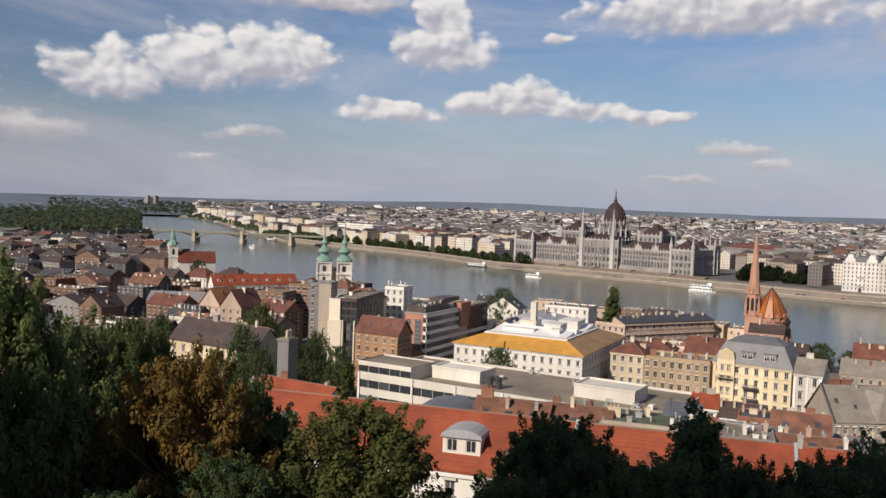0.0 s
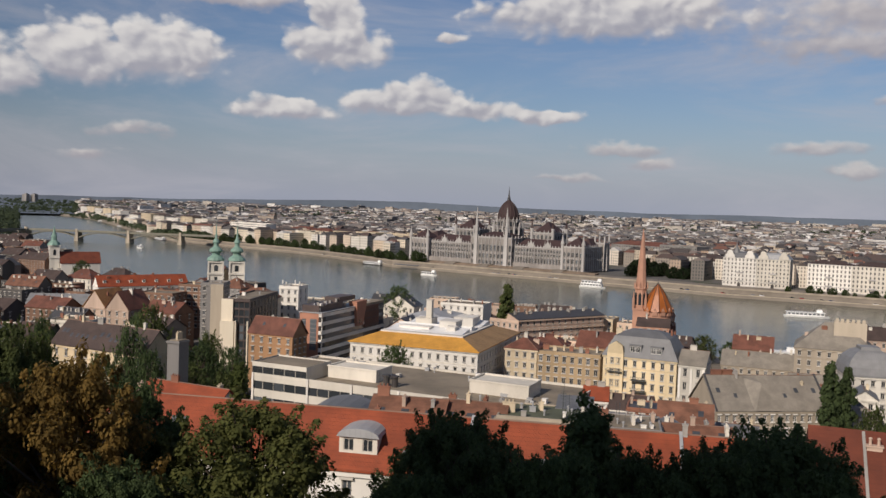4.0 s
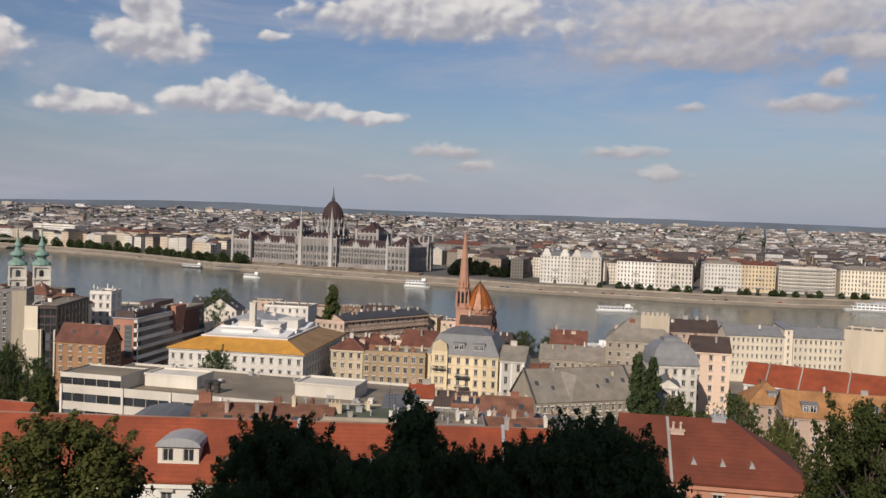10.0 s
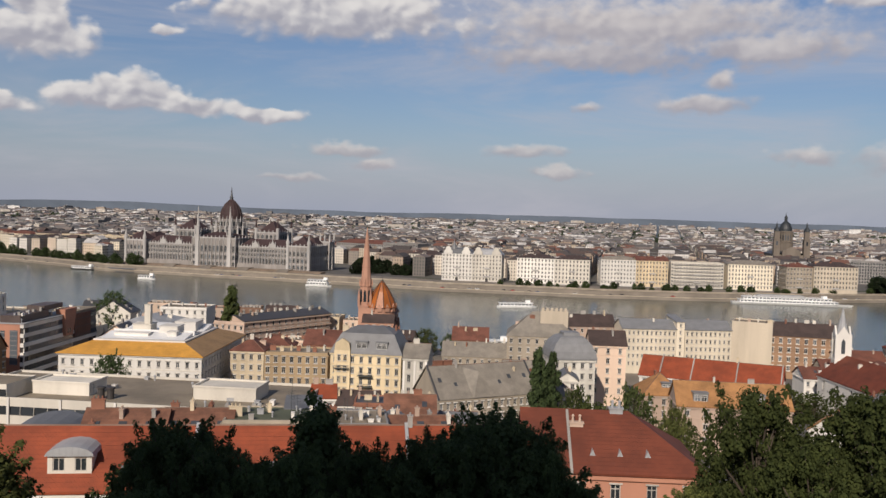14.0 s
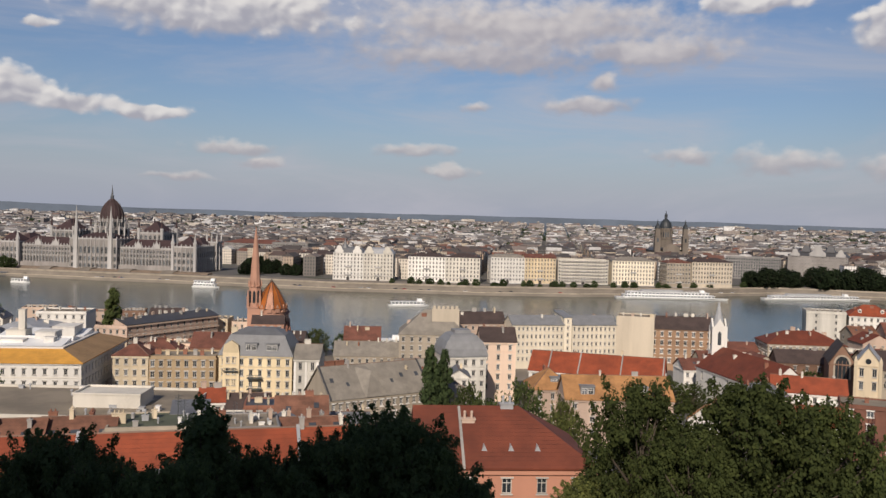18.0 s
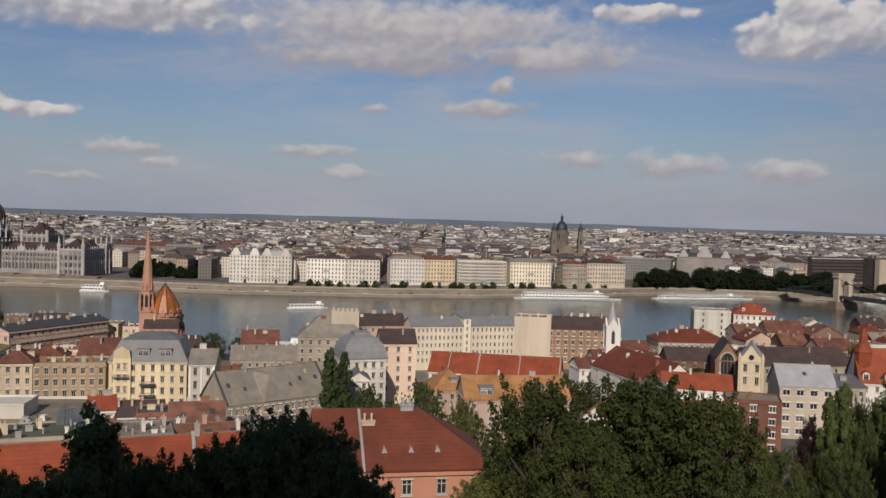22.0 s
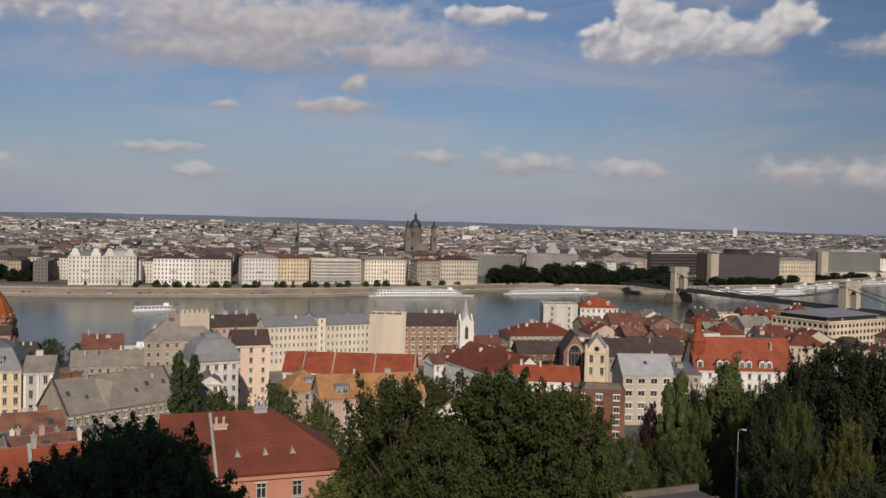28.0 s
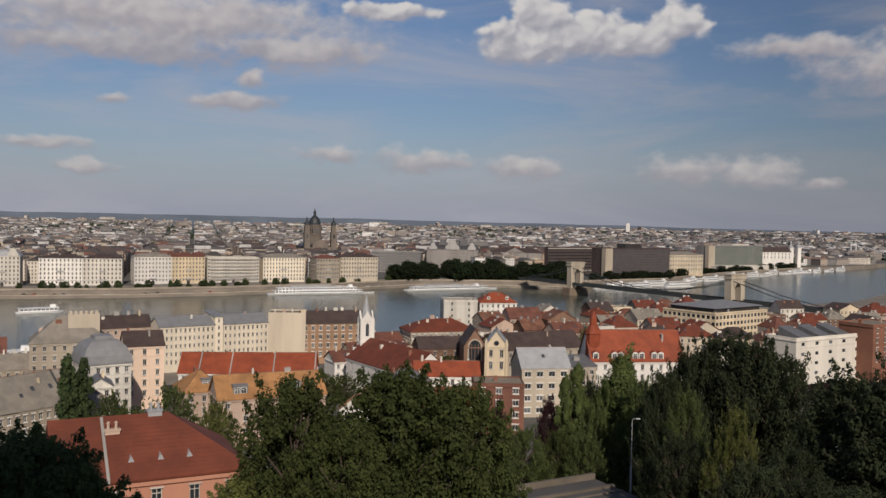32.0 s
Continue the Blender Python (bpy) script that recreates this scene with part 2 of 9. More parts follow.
def leafy(name, base, other, rough=0.9):
    m, t, b = principled(name)
    r = t.nodes.new("ShaderNodeNewGeometry").outputs["Random Per Island"]
    ob = t.nodes.new("ShaderNodeObjectInfo").outputs["Random"]
    clump = noise_node(t, place_of(t), 0.9, 3.0)
    col = mix_node(t, step_node(t, r, 0.0, 1.0, 0.25, 0.75), base, other)
    col = mix_node(t, step_node(t, clump, 0.35, 0.65, 0.0, 0.6), col, tuple(c * 0.55 for c in base))
    hsv = t.nodes.new("ShaderNodeHueSaturation")
    link(t, step_node(t, ob, 0, 1, 0.8, 1.2), hsv.inputs["Value"])
    link(t, col, hsv.inputs["Color"])
    link(t, hsv.outputs[0], b.inputs["Base Color"])
    b.inputs["Roughness"].default_value, b.inputs["Specular IOR Level"].default_value = rough, 0.15
    through_leaf = t.nodes.new("ShaderNodeBsdfTranslucent")
    link(t, hsv.outputs[0], through_leaf.inputs["Color"])
    both = t.nodes.new("ShaderNodeAddShader")
    link(t, b.outputs[0], both.inputs[0])
    link(t, through_leaf.outputs[0], both.inputs[1])
    link(t, both.outputs[0], t.nodes["Material Output"].inputs["Surface"])
    return m


def painted_glass(name, base=(0.03, 0.035, 0.04)):
    m, t, b = principled(name)
    r = t.nodes.new("ShaderNodeObjectInfo").outputs["Random"]
    col = mix_node(t, step_node(t, r, 0.55, 1.0), base, tuple(min(1, c * 3.2 + 0.02) for c in base))
    link(t, col, b.inputs["Base Color"])
    b.inputs["Roughness"].default_value = 0.12
    return m


def far_front(name, colours, rough=0.85):
    """Fronts of distant houses: plaster tones house by house, with rows of windows too small to tell apart."""
    m, t, b = principled(name)
    g = t.nodes.new("ShaderNodeNewGeometry")
    ramp = t.nodes.new("ShaderNodeValToRGB")
    ramp.color_ramp.interpolation = "CONSTANT"
    while len(ramp.color_ramp.elements) < len(colours):
        ramp.color_ramp.elements.new(0.5)
    for i, c in enumerate(colours):
        ramp.color_ramp.elements[i].position = i / len(colours)
        ramp.color_ramp.elements[i].color = (*c, 1)
    link(t, g.outputs["Random Per Island"], ramp.inputs[0])
    across = vec_node(t, "CROSS_PRODUCT", g.outputs["True Normal"], (0, 0, 1))
    u = vec_node(t, "DOT_PRODUCT", across, g.outputs["Position"])
    sp = t.nodes.new("ShaderNodeSeparateXYZ")
    link(t, g.outputs["Position"], sp.inputs[0])
    fu = math_node(t, "FRACT", math_node(t, "DIVIDE", u, 3.1))
    fv = math_node(t, "FRACT", math_node(t, "DIVIDE", sp.outputs[2], 3.6))
    hole = math_node(t, "MULTIPLY", math_node(t, "LESS_THAN", math_node(t, "ABSOLUTE", math_node(t, "SUBTRACT", fu, 0.5)), 0.21),
                     math_node(t, "LESS_THAN", math_node(t, "ABSOLUTE", math_node(t, "SUBTRACT", fv, 0.5)), 0.28))
    col = mix_node(t, step_node(t, noise_node(t, g.outputs["Position"], 0.05, 4.0), 0.3, 0.7, 0.0, 0.35), ramp.outputs[0], (0.2, 0.19, 0.17))
    col = mix_node(t, math_node(t, "MULTIPLY", hole, 0.8), col, (0.04, 0.045, 0.05))
    link(t, col, b.inputs["Base Color"])
    b.inputs["Roughness"].default_value = rough
    return m


def far_roof(name, colours):
    m, t, b = principled(name)
    g = t.nodes.new("ShaderNodeNewGeometry")
    ramp = t.nodes.new("ShaderNodeValToRGB")
    ramp.color_ramp.interpolation = "CONSTANT"
    while len(ramp.color_ramp.elements) < len(colours):
        ramp.color_ramp.elements.new(0.5)
    for i, c in enumerate(colours):
        ramp.color_ramp.elements[i].position = i / len(colours)
        ramp.color_ramp.elements[i].color = (*c, 1)
    link(t, g.outputs["Random Per Island"], ramp.inputs[0])
    n = noise_node(t, g.outputs["Position"], 0.15, 6.0, 0.7)
    col = mix_node(t, step_node(t, n, 0.3, 0.75, 0.0, 0.5), ramp.outputs[0], (0.1, 0.09, 0.085))
    link(t, col, b.inputs["Base Color"])
    b.inputs["Roughness"].default_value = 0.8
    return m


def make_water():
    m, t, b = principled("river_water")
    g = t.nodes.new("ShaderNodeNewGeometry").outputs["Position"]
    broad = noise_node(t, vec_node(t, "MULTIPLY", g, (1.0, 0.55, 1.0)), 0.006, 5.0, 0.6)
    col = mix_node(t, step_node(t, broad, 0.35, 0.65), (0.06, 0.07, 0.058), (0.085, 0.095, 0.075))
    link(t, col, b.inputs["Base Color"])
    b.inputs["Roughness"].default_value, b.inputs["IOR"].default_value = 0.17, 1.33
    waves = math_node(t, "ADD", noise_node(t, g, 0.35, 4.0, 0.6), math_node(t, "MULTIPLY", noise_node(t, g, 0.03, 3.0), 2.0))
    bump_to(t, b, waves, 0.35, 0.35)
    return m


def make_ground():
    m, t, b = principled("ground_mixed")
    g = t.nodes.new("ShaderNodeNewGeometry").outputs["Position"]
    broad = noise_node(t, g, 0.02, 6.0, 0.65)
    fine = noise_node(t, g, 0.6, 6.0, 0.7)
    near = step_node(t, vec_node(t, "LENGTH", g), 120.0, 190.0)
    green = mix_node(t, fine, (0.025, 0.032, 0.014), (0.05, 0.055, 0.025))
    grey = mix_node(t, fine, (0.07, 0.068, 0.064), (0.15, 0.14, 0.125))
    grey = mix_node(t, step_node(t, broad, 0.52, 0.62), grey, (0.05, 0.06, 0.03))
    link(t, mix_node(t, near, green, grey), b.inputs["Base Color"])
    b.inputs["Roughness"].default_value = 0.95
    bump_to(t, b, fine, 0.5, 0.1)
    return m


WATER, GROUND = make_water(), make_ground()
CREAM = surface("cream_plaster", (0.6, 0.5, 0.35), streak=True)
WHITE = surface("white_plaster", (0.72, 0.69, 0.63), vary=0.14, streak=True)
OFFWHITE = surface("aged_white_render", (0.62, 0.58, 0.5), vary=0.18, streak=True)
PALEYELLOW = surface("pale_yellow_plaster", (0.64, 0.52, 0.33), streak=True)
YELLOW = surface("yellow_plaster", (0.66, 0.53, 0.34), streak=True)
OCHRE = surface("ochre_plaster", (0.36, 0.205, 0.105), streak=True)
PINK = surface("pink_plaster", (0.46, 0.345, 0.268), streak=True)
GREYWALL = surface("grey_render", (0.22, 0.21, 0.2), streak=True)
BEIGE = surface("beige_render", (0.38, 0.325, 0.25), streak=True)
# pale limestone darkened in its base colour to stand for a cloud's shadow
STONE = surface("cloud_shaded_limestone", (0.275, 0.252, 0.232), vary=0.35, grain=0.9, stain=0.06, streak=True, lots=0.06)
STONE_PALE = surface("pale_limestone", (0.41, 0.395, 0.375), vary=0.25, stain=0.08, streak=True, lots=0.08)
BRICK = surface("red_brick", (0.25, 0.11, 0.068), vary=0.3, grain=4.0)
BROWNBRICK = surface("brown_brick", (0.2, 0.115, 0.075), vary=0.3, grain=4.0)
SALMON = surface("salmon_brick", (0.43, 0.235, 0.16), vary=0.22, grain=3.0)
CONCRETE = surface("weathered_concrete", (0.34, 0.32, 0.29), vary=0.25, grain=2.0)
GRAVEL = surface("gravel_roofing", (0.24, 0.2, 0.145), vary=0.3, grain=5.0)
ASPHALT = surface("asphalt", (0.075, 0.072, 0.07), vary=0.25, grain=3.0)
DARKPANEL = surface("dark_cladding", (0.045, 0.04, 0.038), rough=0.5, vary=0.3)
QUAY = surface("quay_stone", (0.2, 0.172, 0.138), vary=0.3, grain=0.8, stain=0.04)
IRON = surface("painted_iron", (0.055, 0.062, 0.06), rough=0.55, vary=0.2)
BRIDGE_PAINT = surface("ochre_bridge_paint", (0.2, 0.19, 0.145), rough=0.6, vary=0.2)
SHIPWHITE = surface("white_ship_paint", (0.78, 0.78, 0.76), rough=0.45, vary=0.08, lots=0.05)
DARKFRAME = surface("dark_window_paint", (0.05, 0.045, 0.04), rough=0.6, vary=0.1)
BRIDGESTONE = surface("bridge_limestone", (0.4, 0.345, 0.265), vary=0.3, stain=0.1, streak=True)
FRAME = surface("window_paint", (0.5, 0.47, 0.42), rough=0.6, vary=0.1, lots=0.15)
BARK = surface("bark", (0.09, 0.07, 0.05), vary=0.4, grain=4.0, bump=0.05)
TILE_RED = tiled("new_red_tiles", (0.285, 0.06, 0.021), vary=0.32)
TILE_BRICK = tiled("old_red_tiles", (0.168, 0.064, 0.041), vary=0.42)
TILE_RUST = tiled("patched_rusty_tiles", (0.205, 0.092, 0.055), vary=0.55)
TILE_MIDRED = tiled("dull_red_tiles", (0.165, 0.04, 0.018), vary=0.3)
TILE_DARK = tiled("dark_brown_tiles", (0.07, 0.047, 0.04))
TILE_ORANGE = tiled("pale_orange_tiles", (0.4, 0.2, 0.075), vary=0.35)
TILE_YELLOW = tiled("ochre_yellow_tiles", (0.6, 0.3, 0.05), vary=0.22)
# ochre tiles with shade put into their colour
TILE_OCHRE_SHADED = tiled("shaded_ochre_tiles", (0.33, 0.205, 0.095), vary=0.25)
TILE_GREY = tiled("grey_slates", (0.255, 0.228, 0.188), vary=0.28)
TILE_GLAZED = tiled("glazed_orange_tiles", (0.36, 0.105, 0.016), along=0.5, rough=0.45, vary=0.3, course=1.2)
ZINC = sheet_metal("zinc_sheet", (0.14, 0.143, 0.147))
PALEZINC = sheet_metal("pale_zinc_sheet", (0.36, 0.365, 0.37))
LEAD = sheet_metal("dark_lead_sheet", (0.06, 0.06, 0.064))
DARKLEAD = sheet_metal("blackened_lead_sheet", (0.03, 0.035, 0.038))
COPPER = sheet_metal("verdigris_copper", (0.19, 0.31, 0.255), rough=0.6)
PURPLESLATE = tiled("purple_brown_slates", (0.05, 0.026, 0.026), vary=0.25)
GLASS = painted_glass("window_glass")
ROOFGLASS = surface("grimy_skylight_glass", (0.06, 0.066, 0.075), rough=0.4, vary=0.3, bump=0)
LEAF_DARK = leafy("dark_leaves", (0.0316, 0.0491, 0.0206), (0.0631, 0.0855, 0.0316))
LEAF_GREEN = leafy("green_leaves", (0.0356, 0.0494, 0.0148), (0.0633, 0.0731, 0.0208))
LEAF_OLIVE = leafy("olive_leaves", (0.0607, 0.0728, 0.0221), (0.1049, 0.1060, 0.0310))
LEAF_RUST = leafy("rusty_leaves", (0.0750, 0.0525, 0.0163), (0.1500, 0.0925, 0.0225))
LEAF_PURPLE = leafy("purple_leaves", (0.026, 0.01, 0.013), (0.042, 0.018, 0.02))
LEAF_MID = leafy("mid_green_leaves", (0.0389, 0.0527, 0.0183), (0.0710, 0.0824, 0.0263))
LEAF_OAK = leafy("oak_leaves", (0.0598, 0.0805, 0.0299), (0.1150, 0.1323, 0.0460))
LEAF_BLACK = leafy("blackish_green_leaves", (0.0204, 0.0268, 0.0139), (0.0342, 0.0428, 0.0192))
LEAF_HILL = leafy("hillside_leaves", (0.0458, 0.0645, 0.0218), (0.0874, 0.1040, 0.0333))
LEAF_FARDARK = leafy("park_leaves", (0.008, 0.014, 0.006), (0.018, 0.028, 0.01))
LEAF_FAR = leafy("distant_leaves", (0.03, 0.046, 0.018), (0.055, 0.075, 0.025))
FAR_FRONT = far_front("distant_fronts", [(0.58, 0.49, 0.37), (0.4, 0.31, 0.23), (0.77, 0.74, 0.69), (0.22, 0.18, 0.15), (0.7, 0.63, 0.53), (0.15, 0.135, 0.12), (0.5, 0.36, 0.25), (0.31, 0.265, 0.22)])
FAR_ROOF = far_roof("distant_roofs", [(0.075, 0.048, 0.04), (0.16, 0.066, 0.043), (0.09, 0.085, 0.083), (0.045, 0.04, 0.04), (0.065, 0.05, 0.045), (0.55, 0.53, 0.5), (0.2, 0.165, 0.145), (0.055, 0.046, 0.043)])
# fronts of the outer city, greyer tones that carry haze
HAZY_FRONT = far_front("hazy_fronts", [(0.52, 0.47, 0.4), (0.8, 0.78, 0.74), (0.34, 0.29, 0.25), (0.24, 0.215, 0.2), (0.84, 0.82, 0.78), (0.3, 0.26, 0.23), (0.6, 0.54, 0.46), (0.42, 0.34, 0.27), (0.2, 0.19, 0.18)])
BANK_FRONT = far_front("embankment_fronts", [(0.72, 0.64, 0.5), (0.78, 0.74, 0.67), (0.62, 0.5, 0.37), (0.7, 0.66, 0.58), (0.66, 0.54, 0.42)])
# roofs of the outer city, colours lifted as haze would lift them
HAZY_ROOF = far_roof("hazy_roofs", [(0.15, 0.12, 0.11), (0.2, 0.19, 0.185), (0.12, 0.105, 0.1), (0.11, 0.11, 0.115), (0.25, 0.165, 0.125), (0.62, 0.61, 0.59), (0.14, 0.13, 0.125), (0.19, 0.16, 0.14), (0.1, 0.1, 0.095), (0.4, 0.385, 0.37)])
DARKSTONE = surface("sooty_dark_stone", (0.075, 0.07, 0.066), vary=0.3, stain=0.08, streak=True)
MOSS = surface("mossy_felt_roofing", (0.095, 0.105, 0.066), vary=0.35, grain=3.0)
GREENGLASS = surface("green_tinted_glass", (0.045, 0.085, 0.062), rough=0.45, vary=0.2, bump=0)
BASILICA_STONE = surface("brown_grey_basilica_stone", (0.173, 0.144, 0.115), vary=0.3, stain=0.08, streak=True)
BRONZE = surface("bronze_cladding", (0.078, 0.056, 0.05), rough=0.5, vary=0.3)
WETSTONE = surface("river_stained_stone", (0.2, 0.15, 0.105), vary=0.35, stain=0.1, streak=True)
MIDZINC = sheet_metal("grey_zinc_sheet", (0.22, 0.223, 0.225))
DEEPBRICK = surface("deep_red_brick", (0.17, 0.072, 0.046), vary=0.3, grain=4.0)
OLDCONCRETE = surface("dirty_concrete", (0.14, 0.118, 0.092), vary=0.35, grain=2.0, stain=0.2)
# leaf green greyed a little, haze included in the colour
LEAF_WOODS = leafy("hazy_wood_leaves", (0.03, 0.042, 0.024), (0.055, 0.068, 0.036))
PALECREAM = surface("pale_cream_plaster", (0.72, 0.64, 0.5), vary=0.14, streak=True)
SALMON_RENDER = surface("salmon_render", (0.42, 0.2, 0.13), vary=0.15, streak=True)
SAND = surface("sand_coloured_plaster", (0.5, 0.43, 0.33), vary=0.2, streak=True)
TAN = surface("tan_plaster", (0.42, 0.31, 0.185), vary=0.22, streak=True)
RIDGE = surface("mortared_ridge_tiles", (0.2, 0.12, 0.085), vary=0.35, grain=3.0)
PALEPINK = surface("pale_salmon_plaster", (0.66, 0.5, 0.38), vary=0.16, streak=True)
UMBER = surface("umber_brick", (0.3, 0.185, 0.11), vary=0.28, grain=3.0)
SOOTYWHITE = surface("grimy_white_plaster", (0.6, 0.57, 0.5), vary=0.3, stain=0.2, streak=True)
FIREWALL = surface("weathered_beige_render", (0.5, 0.43, 0.33), vary=0.2, streak=True)


# ---- mesh building ----
class Geo:
    """Collects the faces of one mesh."""

    def __init__(self):
        self.v, self.f, self.m = [], [], []

    def face(self, pts, m=0):
        n = len(self.v)
        self.v += [tuple(p) for p in pts]
        self.f.append(tuple(range(n, n + len(pts))))
        self.m.append(m)

    def box(self, x0, y0, z0, x1, y1, z1, m=0):
        n = len(self.v)
        self.v += [(x0, y0, z0), (x1, y0, z0), (x1, y1, z0), (x0, y1, z0), (x0, y0, z1), (x1, y0, z1), (x1, y1, z1), (x0, y1, z1)]
        for f in ((0, 3, 2, 1), (4, 5, 6, 7), (0, 1, 5, 4), (1, 2, 6, 5), (2, 3, 7, 6), (3, 0, 4, 7)):
            self.f.append(tuple(n + i for i in f))
            self.m.append(m)

    def tapered(self, x0, y0, x1, y1, z0, z1, inset, m=0):
        """A block that narrows upwards by inset on every side."""
        n = len(self.v)
        i = inset
        self.v += [(x0, y0, z0), (x1, y0, z0), (x1, y1, z0), (x0, y1, z0), (x0 + i, y0 + i, z1), (x1 - i, y0 + i, z1), (x1 - i, y1 - i, z1), (x0 + i, y1 - i, z1)]
        for f in ((0, 3, 2, 1), (4, 5, 6, 7), (0, 1, 5, 4), (1, 2, 6, 5), (2, 3, 7, 6), (3, 0, 4, 7)):
            self.f.append(tuple(n + k for k in f))
            self.m.append(m)

    def lathe(self, profile, n=12, cx=0.0, cy=0.0, m=0, twist=0.0, close=True):
        """Rings (radius, z) from bottom to top round a vertical line."""
        base = len(self.v)
        for r, z in profile:
            for k in range(n):
                a = 2 * math.pi * (k + twist) / n
                self.v.append((cx + r * math.cos(a), cy + r * math.sin(a), z))
        for i in range(len(profile) - 1):
            for k in range(n):
                a, b = base + i * n + k, base + i * n + (k + 1) % n
                self.f.append((a, b, b + n, a + n))
                self.m.append(m)
        if close:
            self.f.append(tuple(base + k for k in reversed(range(n))))
            self.f.append(tuple(base + (len(profile) - 1) * n + k for k in range(n)))
            self.m += [m, m]

    def prism(self, poly, axis, a0, a1, m=0):
        """A polygon drawn out along x ('x': poly holds y, z) or y ('y': poly holds x, z)."""
        def at(p, a):
            return (a, p[0], p[1]) if axis == "x" else (p[0], a, p[1])
        k = len(poly)
        n = len(self.v)
        self.v += [at(p, a0) for p in poly] + [at(p, a1) for p in poly]
        for i in range(k):
            j = (i + 1) % k
            self.f.append((n + i, n + j, n + k + j, n + k + i))
        self.f.append(tuple(n + i for i in reversed(range(k))))
        self.f.append(tuple(n + k + i for i in range(k)))
        self.m += [m] * (k + 2)

    def tube(self, pts, radii, n=6, m=0):
        """A tapering limb through points."""
        base = len(self.v)
        for i, p in enumerate(pts):
            p = Vector(p)
            d = (Vector(pts[min(i + 1, len(pts) - 1)]) - Vector(pts[max(i - 1, 0)])).normalized()
            u = d.orthogonal().normalized()
            w = d.cross(u)
            for k in range(n):
                a = 2 * math.pi * k / n
                self.v.append(tuple(p + radii[i] * (math.cos(a) * u + math.sin(a) * w)))
        for i in range(len(pts) - 1):
            for k in range(n):
                a, b = base + i * n + k, base + i * n + (k + 1) % n
                self.f.append((a, b, b + n, a + n))
                self.m.append(m)

    def wall(self, p0, p1, z0, z1, cuts_u, cuts_v, depth=0.22, m=0, skip=()):
        """An upright wall from p0 to p1, its outside to the right of that way, with one opening through it at each crossing of cuts_u and cuts_v."""
        p0, p1 = Vector((*p0, 0)), Vector((*p1, 0))
        e = (p1 - p0).normalized()
        w = (p1 - p0).length
        inn = Vector((-e.y, e.x, 0)) * depth
        us, vs = [0.0], [z0]
        for a, b in cuts_u:
            us += [a, b]
        for a, b in cuts_v:
            vs += [a, b]
        us.append(w)
        vs.append(z1)
        pt = lambda u, z: p0 + e * u + Vector((0, 0, z))
        for i in range(len(us) - 1):
            for j in range(len(vs) - 1):
                u0, u1, v0, v1 = us[i], us[i + 1], vs[j], vs[j + 1]
                c = [pt(u0, v0), pt(u1, v0), pt(u1, v1), pt(u0, v1)]
                if i % 2 and j % 2 and (i // 2, j // 2) not in skip:
                    for a in range(4):
                        b = (a + 1) % 4
                        self.face([c[a], c[b], c[b] + inn, c[a] + inn], m)
                else:
                    self.face(c, m)

    def mesh(self, name, mats, smooth=False):
        me = bpy.data.meshes.new(name)
        seen, order, where = {}, [], []
        for p in self.v:
            k = (round(p[0], 3), round(p[1], 3), round(p[2], 3))
            if k not in seen:
                seen[k] = len(order)
                order.append(p)
            where.append(seen[k])
        faces, slots = [], []
        for f, m in zip(self.f, self.m):
            q = list(dict.fromkeys(where[i] for i in f))
            if len(q) > 2:
                faces.append(q)
                slots.append(m)
        me.from_pydata(order, [], faces)
        for mt in mats if isinstance(mats, (list, tuple)) else [mats]:
            me.materials.append(mt)
        if any(slots):
            me.polygons.foreach_set("material_index", slots)
        if smooth:
            me.polygons.foreach_set("use_smooth", [True] * len(me.polygons))
        me.update()
        return me


def part(name, geo, mats, parent, label="", at=None, smooth=False):
    """One mesh object under a thing or part."""
    me = geo if isinstance(geo, bpy.types.Mesh) else geo.mesh(name, mats, smooth)
    ob = new(name, me)
    ob.parent = parent
    if at is not None:
        ob.matrix_basis = at
    if label:
        ob["label"] = label
    return ob


def thing(name, label, category, m, group="", kind=""):
    ob = new(name)
    ob.empty_display_size = 0.5
    ob.matrix_basis = m
    return tagged(ob, label, category, group, kind)


def structure(name, geo, mats, label, category=""):
    ob = new(name, geo.mesh(name, mats))
    return tagged(ob, label, category or name.split("_")[0], kind="structure")


# ---- the lie of the land: river level is z = 0 ----
HILL_R = [0, 6, 12, 30, 60, 85, 100, 120, 145, 190, 250, 330, 450, 700]
HILL_Z = [72.5, 72, 68, 58, 49, 44, 42, 37, 29, 20, 13, 9, 7.5, 7]
BANK_AZ = [-40, -26, -19, -17.5, -16.3, -15, -13, -11, -7, -3, 3.3, 9.9, 16.3, 24.5, 33.9, 39.9, 46.1, 49.5, 52, 58, 61.1, 67.8, 78.7, 84, 95, 120]
BUDA_R = [1600, 1600, 1500, 1250, 930, 740, 650, 630, 610, 595, 575, 545, 500, 460, 452, 455, 468, 482, 496, 540, 575, 690, 930, 1400, 2000, 2000]
PEST_R = [1612, 1612, 3420, 3400, 3280, 2950, 2150, 1640, 1440, 1322, 1085, 995, 935, 873, 861, 880, 925, 975, 1015, 1030, 1030, 1165, 1807, 2500, 4000, 4000]
KM = 4700.0


def banks(az):
    return float(np.interp(az, BANK_AZ, BUDA_R)), float(np.interp(az, BANK_AZ, PEST_R))


def land(x, y):
    """Height of the ground."""
    r, az = math.hypot(x, y), math.degrees(math.atan2(x, y))
    b, p = banks(az)
    if r < b:
        return float(np.interp(r, HILL_R, HILL_Z))
    return 7.0 if r > p + 20 else -4.0


def polar(az, r):
    return r * math.sin(radians(az)), r * math.cos(radians(az))


